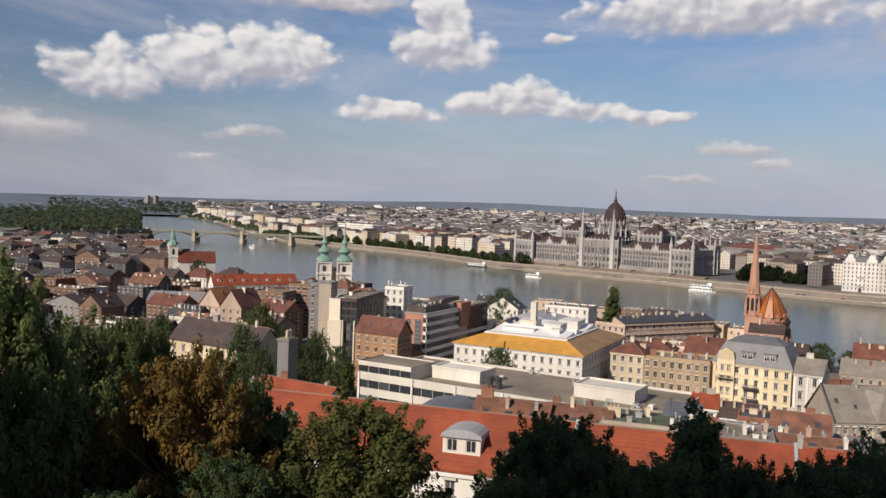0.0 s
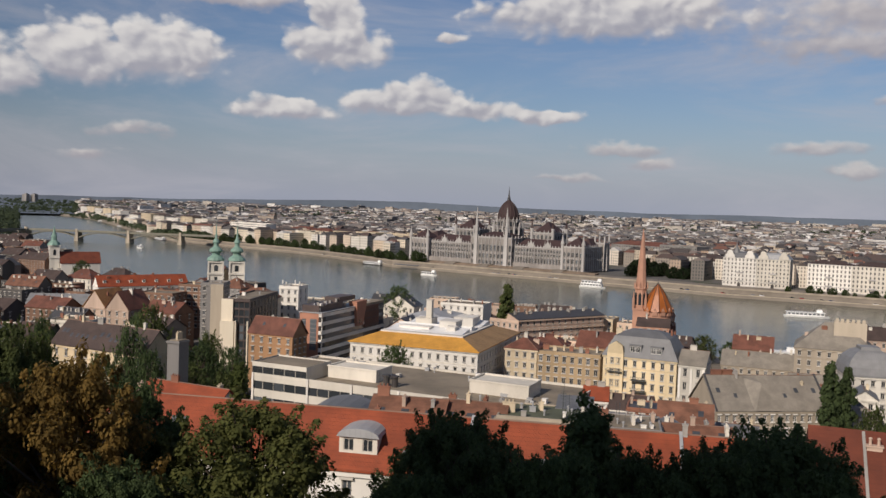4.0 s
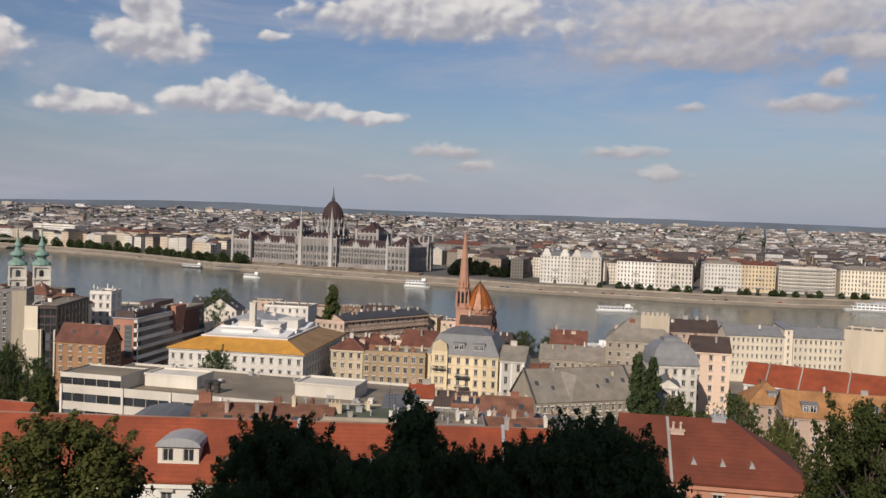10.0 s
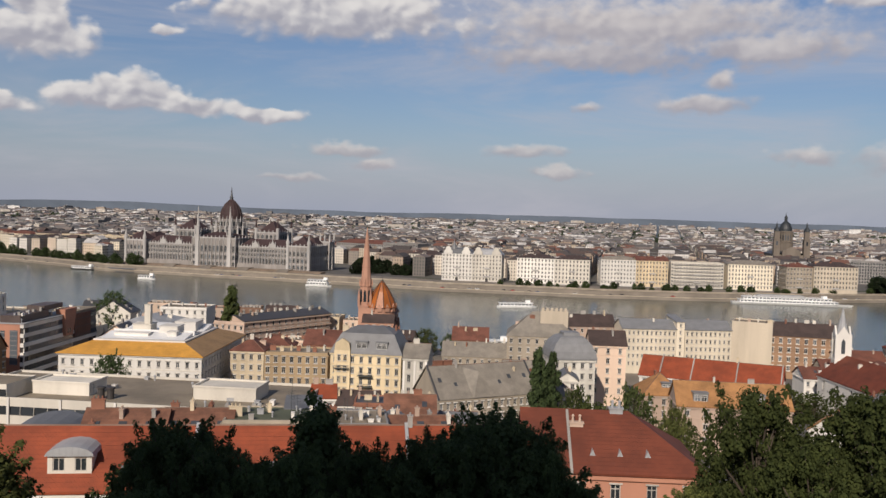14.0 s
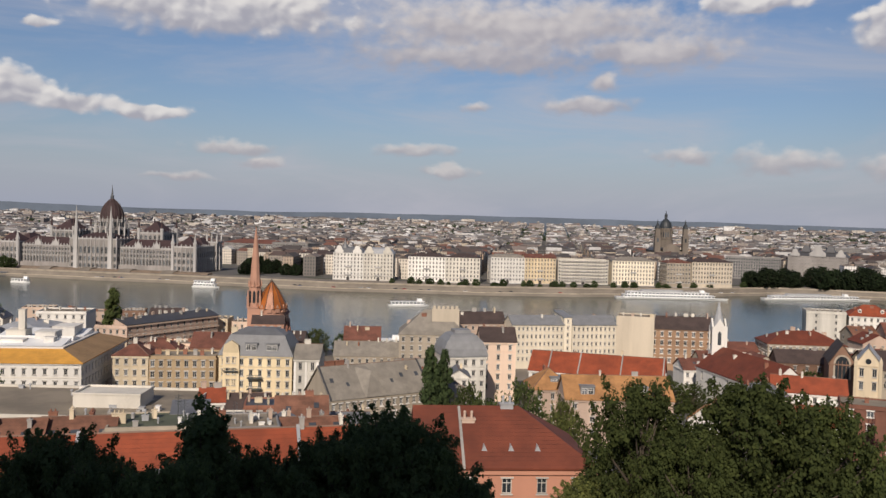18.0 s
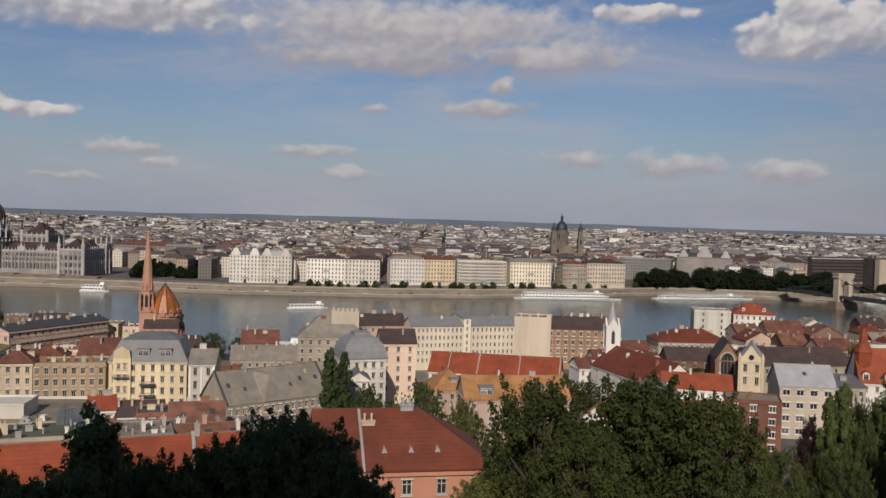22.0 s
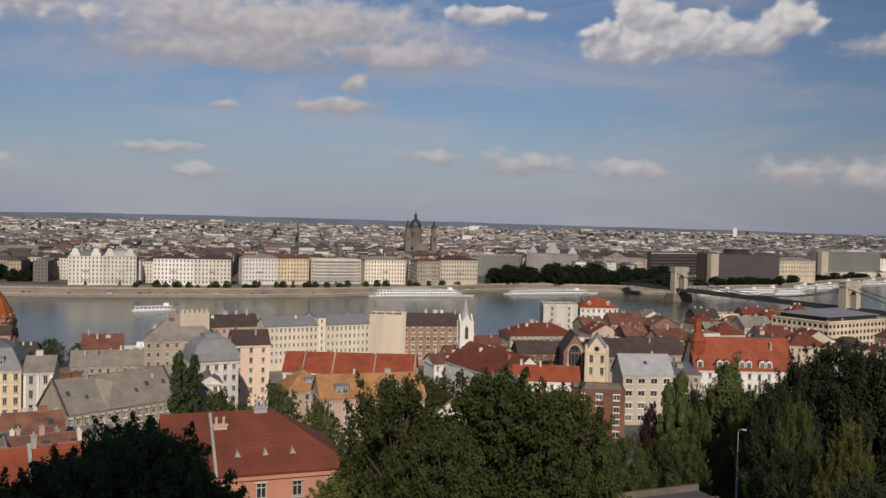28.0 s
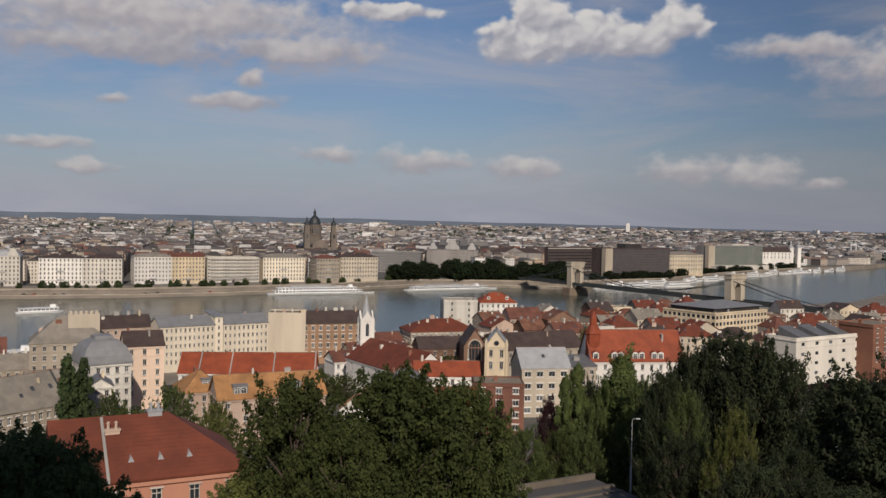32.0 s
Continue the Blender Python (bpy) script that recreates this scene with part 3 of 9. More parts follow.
def build_ground():
    g = Geo()
    azs = [-40 + 0.75 * i for i in range(int(160 / 0.75) + 1)]
    azs += [120 + 10 * i for i in range(1, 21)]
    rings = []
    for az in azs:
        b, p = banks(az)
        rr = [(r, z) for r, z in zip(HILL_R, HILL_Z) if r < min(b - 12, 452)]
        rr = (rr + [rr[-1]] * 14)[:14]
        rr += [(b - 10, 7.0), (b - 9.5, 2.5), (b - 1.2, 2.5), (b, -4.0), (p, -4.0), (p + 0.8, 2.6), (p + 13, 2.8), (p + 13.6, 7.0)]
        far = max(p + 60, 0)
        rr += [(far + (KM - far) * k / 4, 7.0) for k in range(5)]
        rings.append(rr)
    n = len(rings[0])
    for az, rr in zip(azs, rings):
        for i, (r, z) in enumerate(rr):
            r = max(r, 0.05) + i * 1e-3
            x, y = polar(az, r)
            g.v.append((x, y, z))
    for a in range(len(azs) - 1):
        for i in range(n - 1):
            g.f.append((a * n + i, a * n + i + 1, (a + 1) * n + i + 1, (a + 1) * n + i))
            quay = 13 <= i <= 17 or 18 <= i <= 21
            g.m.append(1 if quay else 0)
    return structure("ground", g, [GROUND, QUAY], "hillside, streets and stone quays of a river city", "ground")


build_ground()
g = Geo()
g.face([(-4500, -600, 0), (4600, -600, 0), (4600, 4600, 0), (-4500, 4600, 0)])
structure("water", g, WATER, "broad grey-green river with small ripples", "river")


def rise_of(r):
    """Height of the land that climbs gently behind the far city."""
    return 7.0 + 42.0 * (max(0.0, r - 3300.0) / 1480.0) ** 1.2


def build_hills():
    """Low wooded hills along the horizon."""
    g = Geo()
    n = 140
    for i in range(n + 1):
        az = -45 + 150 * i / n
        el = np.interp(az, [-45, -30, -24, -16, -8, 0, 5, 12, 20, 30, 45, 60, 75, 105], [0.1, -0.25, -0.18, -0.1, -0.02, 0.25, 0.3, 0.12, 0.1, 0.18, 0.12, 0.02, -0.14, -0.1])
        el += 0.05 * noise.fractal((az * 0.22, 3.0, 1.0), 1.0, 2.0, 4) + 0.012 * noise.noise((az * 1.9, 0, 0))
        for r in (3300, 3600, 3900, 4200, 4500, 4780):
            x, y = polar(az, r)
            g.v.append((x, y, rise_of(r) - 0.6))
        for r, e in ((4860, el), (4880, el - 0.06)):
            x, y = polar(az, r)
            g.v.append((x, y, 75 + r * math.tan(radians(e))))
    for i in range(n):
        for j in range(7):
            a = i * 8 + j
            g.f.append((a, a + 1, a + 9, a + 8))
            g.m.append(0)
    # wooded hills coloured bluish, with the haze of distance in the base colour
    m = surface("haze_tinted_woods", (0.115, 0.142, 0.175), vary=0.25, grain=0.03, stain=0.004, bump=0, lots=0)
    structure("backdrop", g, m, "low hills along the horizon, haze blue in their colour", "hills")


build_hills()


def unseen_shade_church():
    """An unseen plain church bulk behind the camera, placed and sized to shade the near trees."""
    th = thing("unseen_shade_church", "unseen plain church bulk added to shade the slope", "church", pose(-36.4, -15.7, 71.0, 0, 0, -42))
    g = Geo()
    g.box(-12.5, -9, 0, 12.5, 9, 34)
    part("wall", g, STONE_PALE, th)
    part("roof", roof_geo("gable", 25, 18, 34, 19, 0.4), TILE_DARK, th, at=pose(-12.5, -9, 0))


# ---- houses ----
WINDOW_CACHE = {}


def window_meshes(w, h, style, frame_mat, glass_mat):
    key = (round(w, 2), round(h, 2), style, frame_mat.name, glass_mat.name)
    if key not in WINDOW_CACHE:
        f, p = Geo(), Geo()
        t = 0.09
        cu, cv = [(t, w - t)], [(t, h - t)]
        if style != "plain":
            cu = [(t, w / 2 - 0.04), (w / 2 + 0.04, w - t)]
            if h > 1.4:
                cv = [(t, h * 0.68 - 0.04), (h * 0.68 + 0.04, h - t)]
        f.wall((0, -0.05), (w, -0.05), 0, h, cu, cv, 0.1)
        if style == "sill":
            f.box(-0.12, -0.34, -0.14, w + 0.12, -0.02, 0.0)
            f.box(-0.16, -0.32, h, w + 0.16, -0.02, h + 0.16)
        p.box(t * 0.5, 0.0, t * 0.5, w - t * 0.5, 0.03, h - t * 0.5)
        WINDOW_CACHE[key] = (f.mesh("window", frame_mat), p.mesh("pane", glass_mat))
    return WINDOW_CACHE[key]


def add_window(parent, x, y, z, rz, w, h, style="sill", frame_mat=None, glass_mat=None, panes=True):
    """A window as a part: with its pane as a sub-part where it is seen near, else in one piece."""
    if panes:
        fm, pm = window_meshes(w, h, style, frame_mat or FRAME, glass_mat or GLASS)
        ob = part("window", fm, None, parent, at=pose(x, y, z, 0, 0, rz))
        part("pane", pm, None, ob, at=pose(0, 0.02, 0))
        return ob
    key = ("one", round(w, 2), round(h, 2), style, (frame_mat or FRAME).name, (glass_mat or GLASS).name)
    if key not in WINDOW_CACHE:
        g = Geo()
        window_into(g, Matrix.Identity(4), w, h, style)
        WINDOW_CACHE[key] = g.mesh("window", [frame_mat or FRAME, glass_mat or GLASS])
    return part("window", WINDOW_CACHE[key], None, parent, at=pose(x, y, z, 0, 0, rz))


def window_into(g, m, w, h, style):
    """Adds frame and glass of one window to a mesh."""
    k = Geo()
    t = 0.1
    cu = [(t, w - t)] if style == "plain" else [(t, w / 2 - 0.05), (w / 2 + 0.05, w - t)]
    k.wall((0, -0.03), (w, -0.03), 0, h, cu, [(t, h - t)], 0.06)
    k.face([(0, 0.02, 0), (w, 0.02, 0), (w, 0.02, h), (0, 0.02, h)], 1)
    if style == "sill":
        k.box(-0.2, -0.5, h + 0.1, w + 0.2, -0.03, h + 0.38)
        k.box(-0.15, -0.42, -0.22, w + 0.15, -0.03, 0.0)
    n = len(g.v)
    g.v += [tuple(m @ Vector(p)) for p in k.v]
    g.f += [tuple(n + i for i in f) for f in k.f]
    g.m += k.m


def spread(length, count, size, edge=None):
    """Start and end of count equal openings spread over a length."""
    if count <= 0:
        return []
    step = length / count
    return [((i + 0.5) * step - size / 2, (i + 0.5) * step + size / 2) for i in range(count)]


def roof_geo(kind, w, d, z, h, over=0.45, m=0):
    """A roof over 0..w, 0..d with its eaves at z."""
    g = Geo()
    o, t = over, 0.22
    x0, x1, y0, y1 = -o, w + o, -o, d + o
    if kind == "gable":  # ridge along x
        g.prism([(y0, z), (d / 2, z + h), (y1, z), (y1, z + t), (d / 2, z + h + t), (y0, z + t)], "x", x0, x1, m)
    elif kind == "cross":  # ridge along y
        g.prism([(x0, z), (w / 2, z + h), (x1, z), (x1, z + t), (w / 2, z + h + t), (x0, z + t)], "y", y0, y1, m)
    elif kind in ("hip", "pyramid", "halfhip"):
        if kind == "halfhip":  # gable to the left, hip to the right
            ra, rb = (x0, d / 2), (w - d * 0.5, d / 2)
        elif kind == "pyramid":
            ra, rb = (w / 2, d / 2), (w / 2 + 0.01, d / 2)
        elif w >= d:
            ra, rb = (d * 0.5, d / 2), (w - d * 0.5, d / 2)
        else:
            ra, rb = (w / 2, w * 0.5), (w / 2, d - w * 0.5)
        A, B, C, D = (x0, y0), (x1, y0), (x1, y1), (x0, y1)
        for k, tt in ((0, 0.0), (1, t)):
            zz = z + tt
            P, Q = (*ra, zz + h), (*rb, zz + h)
            a, b, c, e = (*A, zz), (*B, zz), (*C, zz), (*D, zz)
            if w >= d or kind == "pyramid":
                fs = [[a, b, Q, P], [b, c, Q], [c, e, P, Q], [e, a, P]]
            else:
                fs = [[a, b, P], [b, c, Q, P], [c, e, Q], [e, a, P, Q]]
            for f in fs:
                g.face(f if k else f[::-1], m)
        for p, q in ((A, B), (B, C), (C, D), (D, A)):
            g.face([(*p, z), (*q, z), (*q, z + t), (*p, z + t)], m)
    elif kind == "mansard":
        i, hh = min(d, w) * 0.16, h * 0.78
        A = [(x0, y0, z), (x1, y0, z), (x1, y1, z), (x0, y1, z)]
        B = [(x0 + o + i, y0 + o + i, z + hh), (x1 - o - i, y0 + o + i, z + hh), (x1 - o - i, y1 - o - i, z + hh), (x0 + o + i, y1 - o - i, z + hh)]
        C = [(w * 0.3, d * 0.42, z + h), (w * 0.7, d * 0.42, z + h), (w * 0.7, d * 0.58, z + h), (w * 0.3, d * 0.58, z + h)]
        for P, Q in ((A, B), (B, C)):
            for k in range(4):
                j = (k + 1) % 4
                g.face([P[k], P[j], Q[j], Q[k]], m)
        g.face(C, m)
        g.face(A[::-1], m)
    elif kind == "flat":
        p = 0.3
        g.box(p, p, z - 0.1, w - p, d - p, z + 0.12, m)
    elif kind == "shed":  # rises away from the front
        g.prism([(y0, z), (y1, z + h), (y1, z + h + t), (y0, z + t)], "x", x0, x1, m)
    return g


def gable_ends(g, kind, w, d, z, h, m=0):
    if kind == "gable":
        for x in (0.0, w):
            g.prism([(0, z), (d, z), (d / 2, z + h - 0.02)], "x", x - 0.01 if x else 0.0, x if x else 0.28, m)
    elif kind == "halfhip":
        g.prism([(0, z), (d, z), (d / 2, z + h - 0.02)], "x", 0.0, 0.28, m)
    elif kind == "cross":
        for y in (0.0, d):
            g.prism([(0, z), (w, z), (w / 2, z + h - 0.02)], "y", y - 0.01 if y else 0.0, y if y else 0.28, m)
    elif kind == "shed":
        g.prism([(0, z), (d, z), (d, z + h)], "x", 0.0, 0.28, m)
        g.prism([(0, z), (d, z), (d, z + h)], "x", w - 0.28, w, m)


CHIMNEYS = {}


def chimney_mesh(k, mat):
    key = (k, mat.name)
    if key not in CHIMNEYS:
        g = Geo()
        w = (0.9, 1.5, 2.4)[k]
        g.box(-w / 2, -0.35, -2.0, w / 2, 0.35, 1.6)
        g.box(-w / 2 - 0.1, -0.45, 1.6, w / 2 + 0.1, 0.45, 1.78)
        for i in range(k + 1):
            g.lathe([(0.16, 1.78), (0.13, 2.25)], 6, (i - k / 2) * 0.75, 0)
        CHIMNEYS[key] = g.mesh("chimney", mat)
    return CHIMNEYS[key]


def ridge_height(kind, w, d, z, h, x, y):
    """Height of the roof at a point, near enough to seat a chimney."""
    if kind == "gable":
        return z + h * (1 - abs(y - d / 2) / (d / 2))
    if kind == "cross":
        return z + h * (1 - abs(x - w / 2) / (w / 2))
    if kind in ("hip", "pyramid", "halfhip"):
        s = min(x, w - x, y, d - y) / (min(w, d) / 2)
        return z + h * max(0.0, min(1.0, s))
    if kind == "mansard":
        return z + h * 0.8
    if kind == "shed":
        return z + h * y / d
    return z + 0.1


def ridge_cap(th, kind, w, d, z, h, over):
    """Mortared ridge tiles along the ridge and the hips."""
    g = Geo()
    if kind == "gable":
        runs = [((-over, d / 2, z + h), (w + over, d / 2, z + h))]
    elif kind == "cross":
        runs = [((w / 2, -over, z + h), (w / 2, d + over, z + h))]
    else:
        a, b = ((d / 2, d / 2), (w - d / 2, d / 2)) if w >= d else ((w / 2, w / 2), (w / 2, d - w / 2))
        P, Q = (*a, z + h), (*b, z + h)
        o = over
        runs = [(P, Q), ((-o, -o, z), P), ((-o, d + o, z), P if w >= d else Q), ((w + o, -o, z), Q if w >= d else P), ((w + o, d + o, z), Q)]
    for p, q in runs:
        if (Vector(p) - Vector(q)).length > 0.3:
            g.tube([p, q], [0.12, 0.12], 5)
    part("ridge_cap", g, RIDGE, th)


def skylight(parent, kind, w, d, z, h, x, f, glass=None, size=(0.9, 1.3)):
    """A window lying in the front slope, at the share f of the way up."""
    if kind == "mansard":
        run, rise, y0 = min(d, w) * 0.16, h * 0.78, 0.0
    elif kind == "shed":
        run, rise, y0 = d, h, 0.0
    else:
        run, rise, y0 = (min(w, d) if kind == "hip" else d) / 2, h, 0.0
    tilt = math.degrees(math.atan2(rise + 0.0, run + 0.45))
    g, p = Geo(), Geo()
    a, b = size
    g.box(-a / 2 - 0.08, -b / 2 - 0.08, 0.0, a / 2 + 0.08, b / 2 + 0.08, 0.12)
    p.box(-a / 2, -b / 2, 0.12, a / 2, b / 2, 0.15)
    at = pose(x, y0 + run * f, z + rise * f + 0.28, tilt)
    ob = part("skylight", g, LEAD, parent, at=at)
    part("pane", p, glass or ROOFGLASS, ob)


def dormer(parent, x, y, z, w=1.7, h=1.5, depth=2.2, roof=None, wall=None):
    """A small gabled window house standing out of a roof slope."""
    g = Geo()
    g.wall((0, 0), (w, 0), -0.8, h, [(0.25, w - 0.25)], [(0.15, h - 0.2)], 0.15)
    g.face([(0, 0, -0.8), (0, 0, h), (0, depth, h), (0, depth, -0.8)])
    g.face([(w, 0, -0.8), (w, depth, -0.8), (w, depth, h), (w, 0, h)])
    g.face([(0, 0, h), (w, 0, h), (w / 2, 0, h + 0.6)])
    ob = part("dormer", g, wall or WHITE, parent, at=pose(x - w / 2, y, z))
    r = Geo()
    r.prism([(-0.15, h), (w / 2, h + 0.68), (w + 0.15, h), (w + 0.15, h + 0.1), (w / 2, h + 0.8), (-0.15, h + 0.1)], "y", -0.2, depth)
    part("dormer_roof", r, roof or ZINC, ob)
    fm, pm = window_meshes(w - 0.5, h - 0.35, "cross", FRAME, GLASS)
    part("window", fm, None, ob, at=pose(0.25, 0.1, 0.15))
    part("pane", pm, None, ob, at=pose(0.25, 0.12, 0.15))


def house(label, x, y, rot, w, d, eave, base=None, roof="gable", rise=4.0, wall=CREAM, tile=TILE_BRICK, cols=5, rows=3, win=(1.1, 1.7), side=0,
          left=0, story=3.5, top=1.0, chimneys=2, lights=0, dormers=0, cornice=True, chim=None, style="sill", panes=True, name="house", seed=None,
          frame_mat=None, glass_mat=None, parapet=0.0, over=0.45, mirror=False):
    """A house whose front runs from (x, y) to its right; rows count downwards from the eaves, and side and left count windows on the two flanks."""
    rnd = random.Random(round(x * 31 + y * 17))
    if base is None:
        cx, cy = x + math.cos(radians(rot)) * w / 2 - math.sin(radians(rot)) * d / 2, y + math.sin(radians(rot)) * w / 2 + math.cos(radians(rot)) * d / 2
        base = min(land(x, y), land(cx, cy)) - 0.5
    H = eave - base
    th = thing(name, label, "house" if name == "house" else name.replace("_", " "), pose(x, y, base, 0, 0, rot))
    rows = max(0, min(rows, int((H - 1.0 - top) / story) + 1))
    cv = sorted((H - top - win[1] - story * k, H - top - story * k) for k in range(rows) if H - top - win[1] - story * k > 0.4)
    g = Geo()
    cu = spread(w, cols, win[0])
    g.wall((0, 0), (w, 0), 0, H, cu, cv)
    cs = spread(d, side, win[0])
    g.wall((w, 0), (w, d), 0, H, cs, cv)
    g.wall((w, d), (0, d), 0, H, [], [])
    cl = spread(d, left, win[0])
    g.wall((0, d), (0, 0), 0, H, cl, cv)
    if parapet:
        for a in ((0, 0, w, 0.28), (0, d - 0.28, w, d), (0, 0.28, 0.28, d - 0.28), (w - 0.28, 0.28, w, d - 0.28)):
            g.box(a[0], a[1], H - 0.01, a[2], a[3], H + parapet)
    gable_ends(g, roof, w, d, H, rise)
    part("wall", g, wall, th)
    spots = [(u0, 0.16, v0, 0) for v0, v1 in cv for u0, u1 in cu]
    spots += [(w - 0.16, u0, v0, 90) for v0, v1 in cv for u0, u1 in cs]
    spots += [(0.16, d - u0, v0, -90) for v0, v1 in cv for u0, u1 in cl]
    if panes is None and spots:
        wg = Geo()
        for sx, sy, sz, rz in spots:
            window_into(wg, pose(sx, sy, sz, 0, 0, rz), win[0], win[1], style)
        part("glazing", wg, [frame_mat or FRAME, glass_mat or GLASS], th)["kind"] = "stuff"
    else:
        for sx, sy, sz, rz in spots:
            add_window(th, sx, sy, sz, rz, win[0], win[1], style, frame_mat, glass_mat, panes)
    part("roof", roof_geo(roof, w, d, H, rise, over), tile, th)
    away = math.hypot(x, y)
    if away < 330 and roof in ("gable", "cross", "hip"):
        ridge_cap(th, roof, w, d, H + 0.2, rise, over)
    if cornice:
        c = Geo()
        c.box(-0.3, -0.3, H - 0.55, w + 0.3, -0.003, H - 0.12)
        c.box(w + 0.003, -0.003, H - 0.55, w + 0.3, d, H - 0.12)
        c.box(-0.3, -0.003, H - 0.55, -0.003, d, H - 0.12)
        part("cornice", c, wall, th)
        if len(cv) > 2 and panes is not None:
            c = Geo()
            zz = cv[-1][0] - 0.75
            c.box(-0.08, -0.12, zz, w + 0.08, -0.003, zz + 0.22)
            part("string_course", c, wall, th)
    small = 0.72 if away < 260 else 0.85
    stacks = Geo()
    for k in range(chimneys):
        if away > 450:
            cx, cy = w * (k + 0.5 + rnd.uniform(-0.25, 0.25)) / max(1, chimneys), d * rnd.choice((0.36, 0.5, 0.62))
            cz, cw = ridge_height(roof, w, d, H, rise, cx, cy), rnd.uniform(0.35, 0.9)
            stacks.box(cx - cw, cy - 0.35, cz - 1.5, cx + cw, cy + 0.35, cz + 1.1)
            stacks.box(cx - cw - 0.1, cy - 0.45, cz + 1.1, cx + cw + 0.1, cy + 0.45, cz + 1.3)
            continue
        cx, cy = w * (k + 0.5 + rnd.uniform(-0.25, 0.25)) / max(1, chimneys), d * rnd.choice((0.36, 0.5, 0.62))
        part("chimney", chimney_mesh(rnd.randrange(3), chim or rnd.choice((BRICK, OFFWHITE, CONCRETE, CREAM, PINK, OFFWHITE))), None, th,
             at=pose(cx, cy, ridge_height(roof, w, d, H, rise, cx, cy) + 0.1, 0, 0, rnd.choice((0, 90))) @ Matrix.Diagonal((small, small, small * rnd.uniform(0.8, 1.15), 1)))
    if stacks.v:
        part("chimney_stack", stacks, chim or rnd.choice((OFFWHITE, CONCRETE, BRICK, GREYWALL)), th)["kind"] = "stuff"
    for k in range(lights):
        skylight(th, roof, w, d, H, rise, w * (k + 0.5) / lights + rnd.uniform(-0.5, 0.5), rnd.choice((0.4, 0.55)))
    for k in range(dormers):
        dx = w * (k + 0.5) / dormers
        if roof == "mansard":
            dormer(th, dx, min(d, w) * 0.03, H + rise * 0.25, roof=tile, wall=wall)
        else:
            dormer(th, dx, d * 0.12, H + rise * 0.24 + 0.5, roof=tile, wall=wall)
    return th


def roof_clutter(th, w, d, z, n, seed, size=1.0):
    """Vents, boxes and aerials on a flat roof."""
    rnd = random.Random(seed)
    for _ in range(n):
        x, y = rnd.uniform(1, w - 1), rnd.uniform(1, d - 1)
        k = rnd.random()
        g = Geo()
        if k < 0.5:
            a, b, h = size * rnd.uniform(0.5, 1.6), size * rnd.uniform(0.5, 1.3), size * rnd.uniform(0.5, 1.4)
            g.box(-a / 2, -b / 2, -0.2, a / 2, b / 2, h)
            g.box(-a / 2 - 0.06, -b / 2 - 0.06, h, a / 2 + 0.06, b / 2 + 0.06, h + 0.1)
            part("vent_box", g, rnd.choice((CONCRETE, PALEZINC, WHITE)), th, at=pose(x, y, z, 0, 0, rnd.choice((0, 90))))
        elif k < 0.8:
            g.lathe([(0.18, -0.2), (0.18, 1.0), (0.34, 1.0), (0.3, 1.3), (0.05, 1.45)], 8)
            part("vent_pipe", g, PALEZINC, th, at=pose(x, y, z) @ Matrix.Diagonal((size, size, size, 1)))
        else:
            g.lathe([(0.03, -0.2), (0.025, 3.2)], 5)
            for q in (2.2, 2.6, 3.0):
                g.box(-0.5, -0.02, q, 0.5, 0.02, q + 0.03)
            part("aerial", g, IRON, th, at=pose(x, y, z, 0, 0, rnd.uniform(0, 180)))


# ---- the near bank: named houses ----
TAKEN = []


def placed(x, y, rot, w, d, *rest, label="", **kw):
    """A house, remembered so that no other is built into it."""
    cx, cy = x + math.cos(radians(rot)) * w / 2 - math.sin(radians(rot)) * d / 2, y + math.sin(radians(rot)) * w / 2 + math.cos(radians(rot)) * d / 2
    TAKEN.append((cx, cy, math.hypot(w, d) * 0.46))
    if kw.get("panes", True) is True and math.hypot(cx, cy) > 195:
        kw["panes"] = False
    return house(label, x, y, rot, w, d, *rest, **kw)


def zinc_dormer(th, spots, eave):
    """Broad flat-roofed dormers of sheet zinc, each with a pair of pale windows."""
    z = eave - th.location.z + 0.8
    for x, y in spots:
        g = Geo()
        g.box(x - 1.9, y, z - 0.4, x + 1.9, y + 4.2, z + 2.6)
        g.box(x - 2.1, y - 0.25, z + 2.6, x + 2.1, y + 4.4, z + 2.8)
        ob = part("dormer", g, MIDZINC, th, "zinc-clad dormer")
        for u in (-1.55, 0.15):
            fm, pm = window_meshes(1.4, 1.7, "cross", WHITE, GLASS)
            part("window", fm, None, ob, at=pose(x + u, y - 0.06, z + 0.5))
            part("pane", pm, None, ob, at=pose(x + u, y - 0.04, z + 0.5))


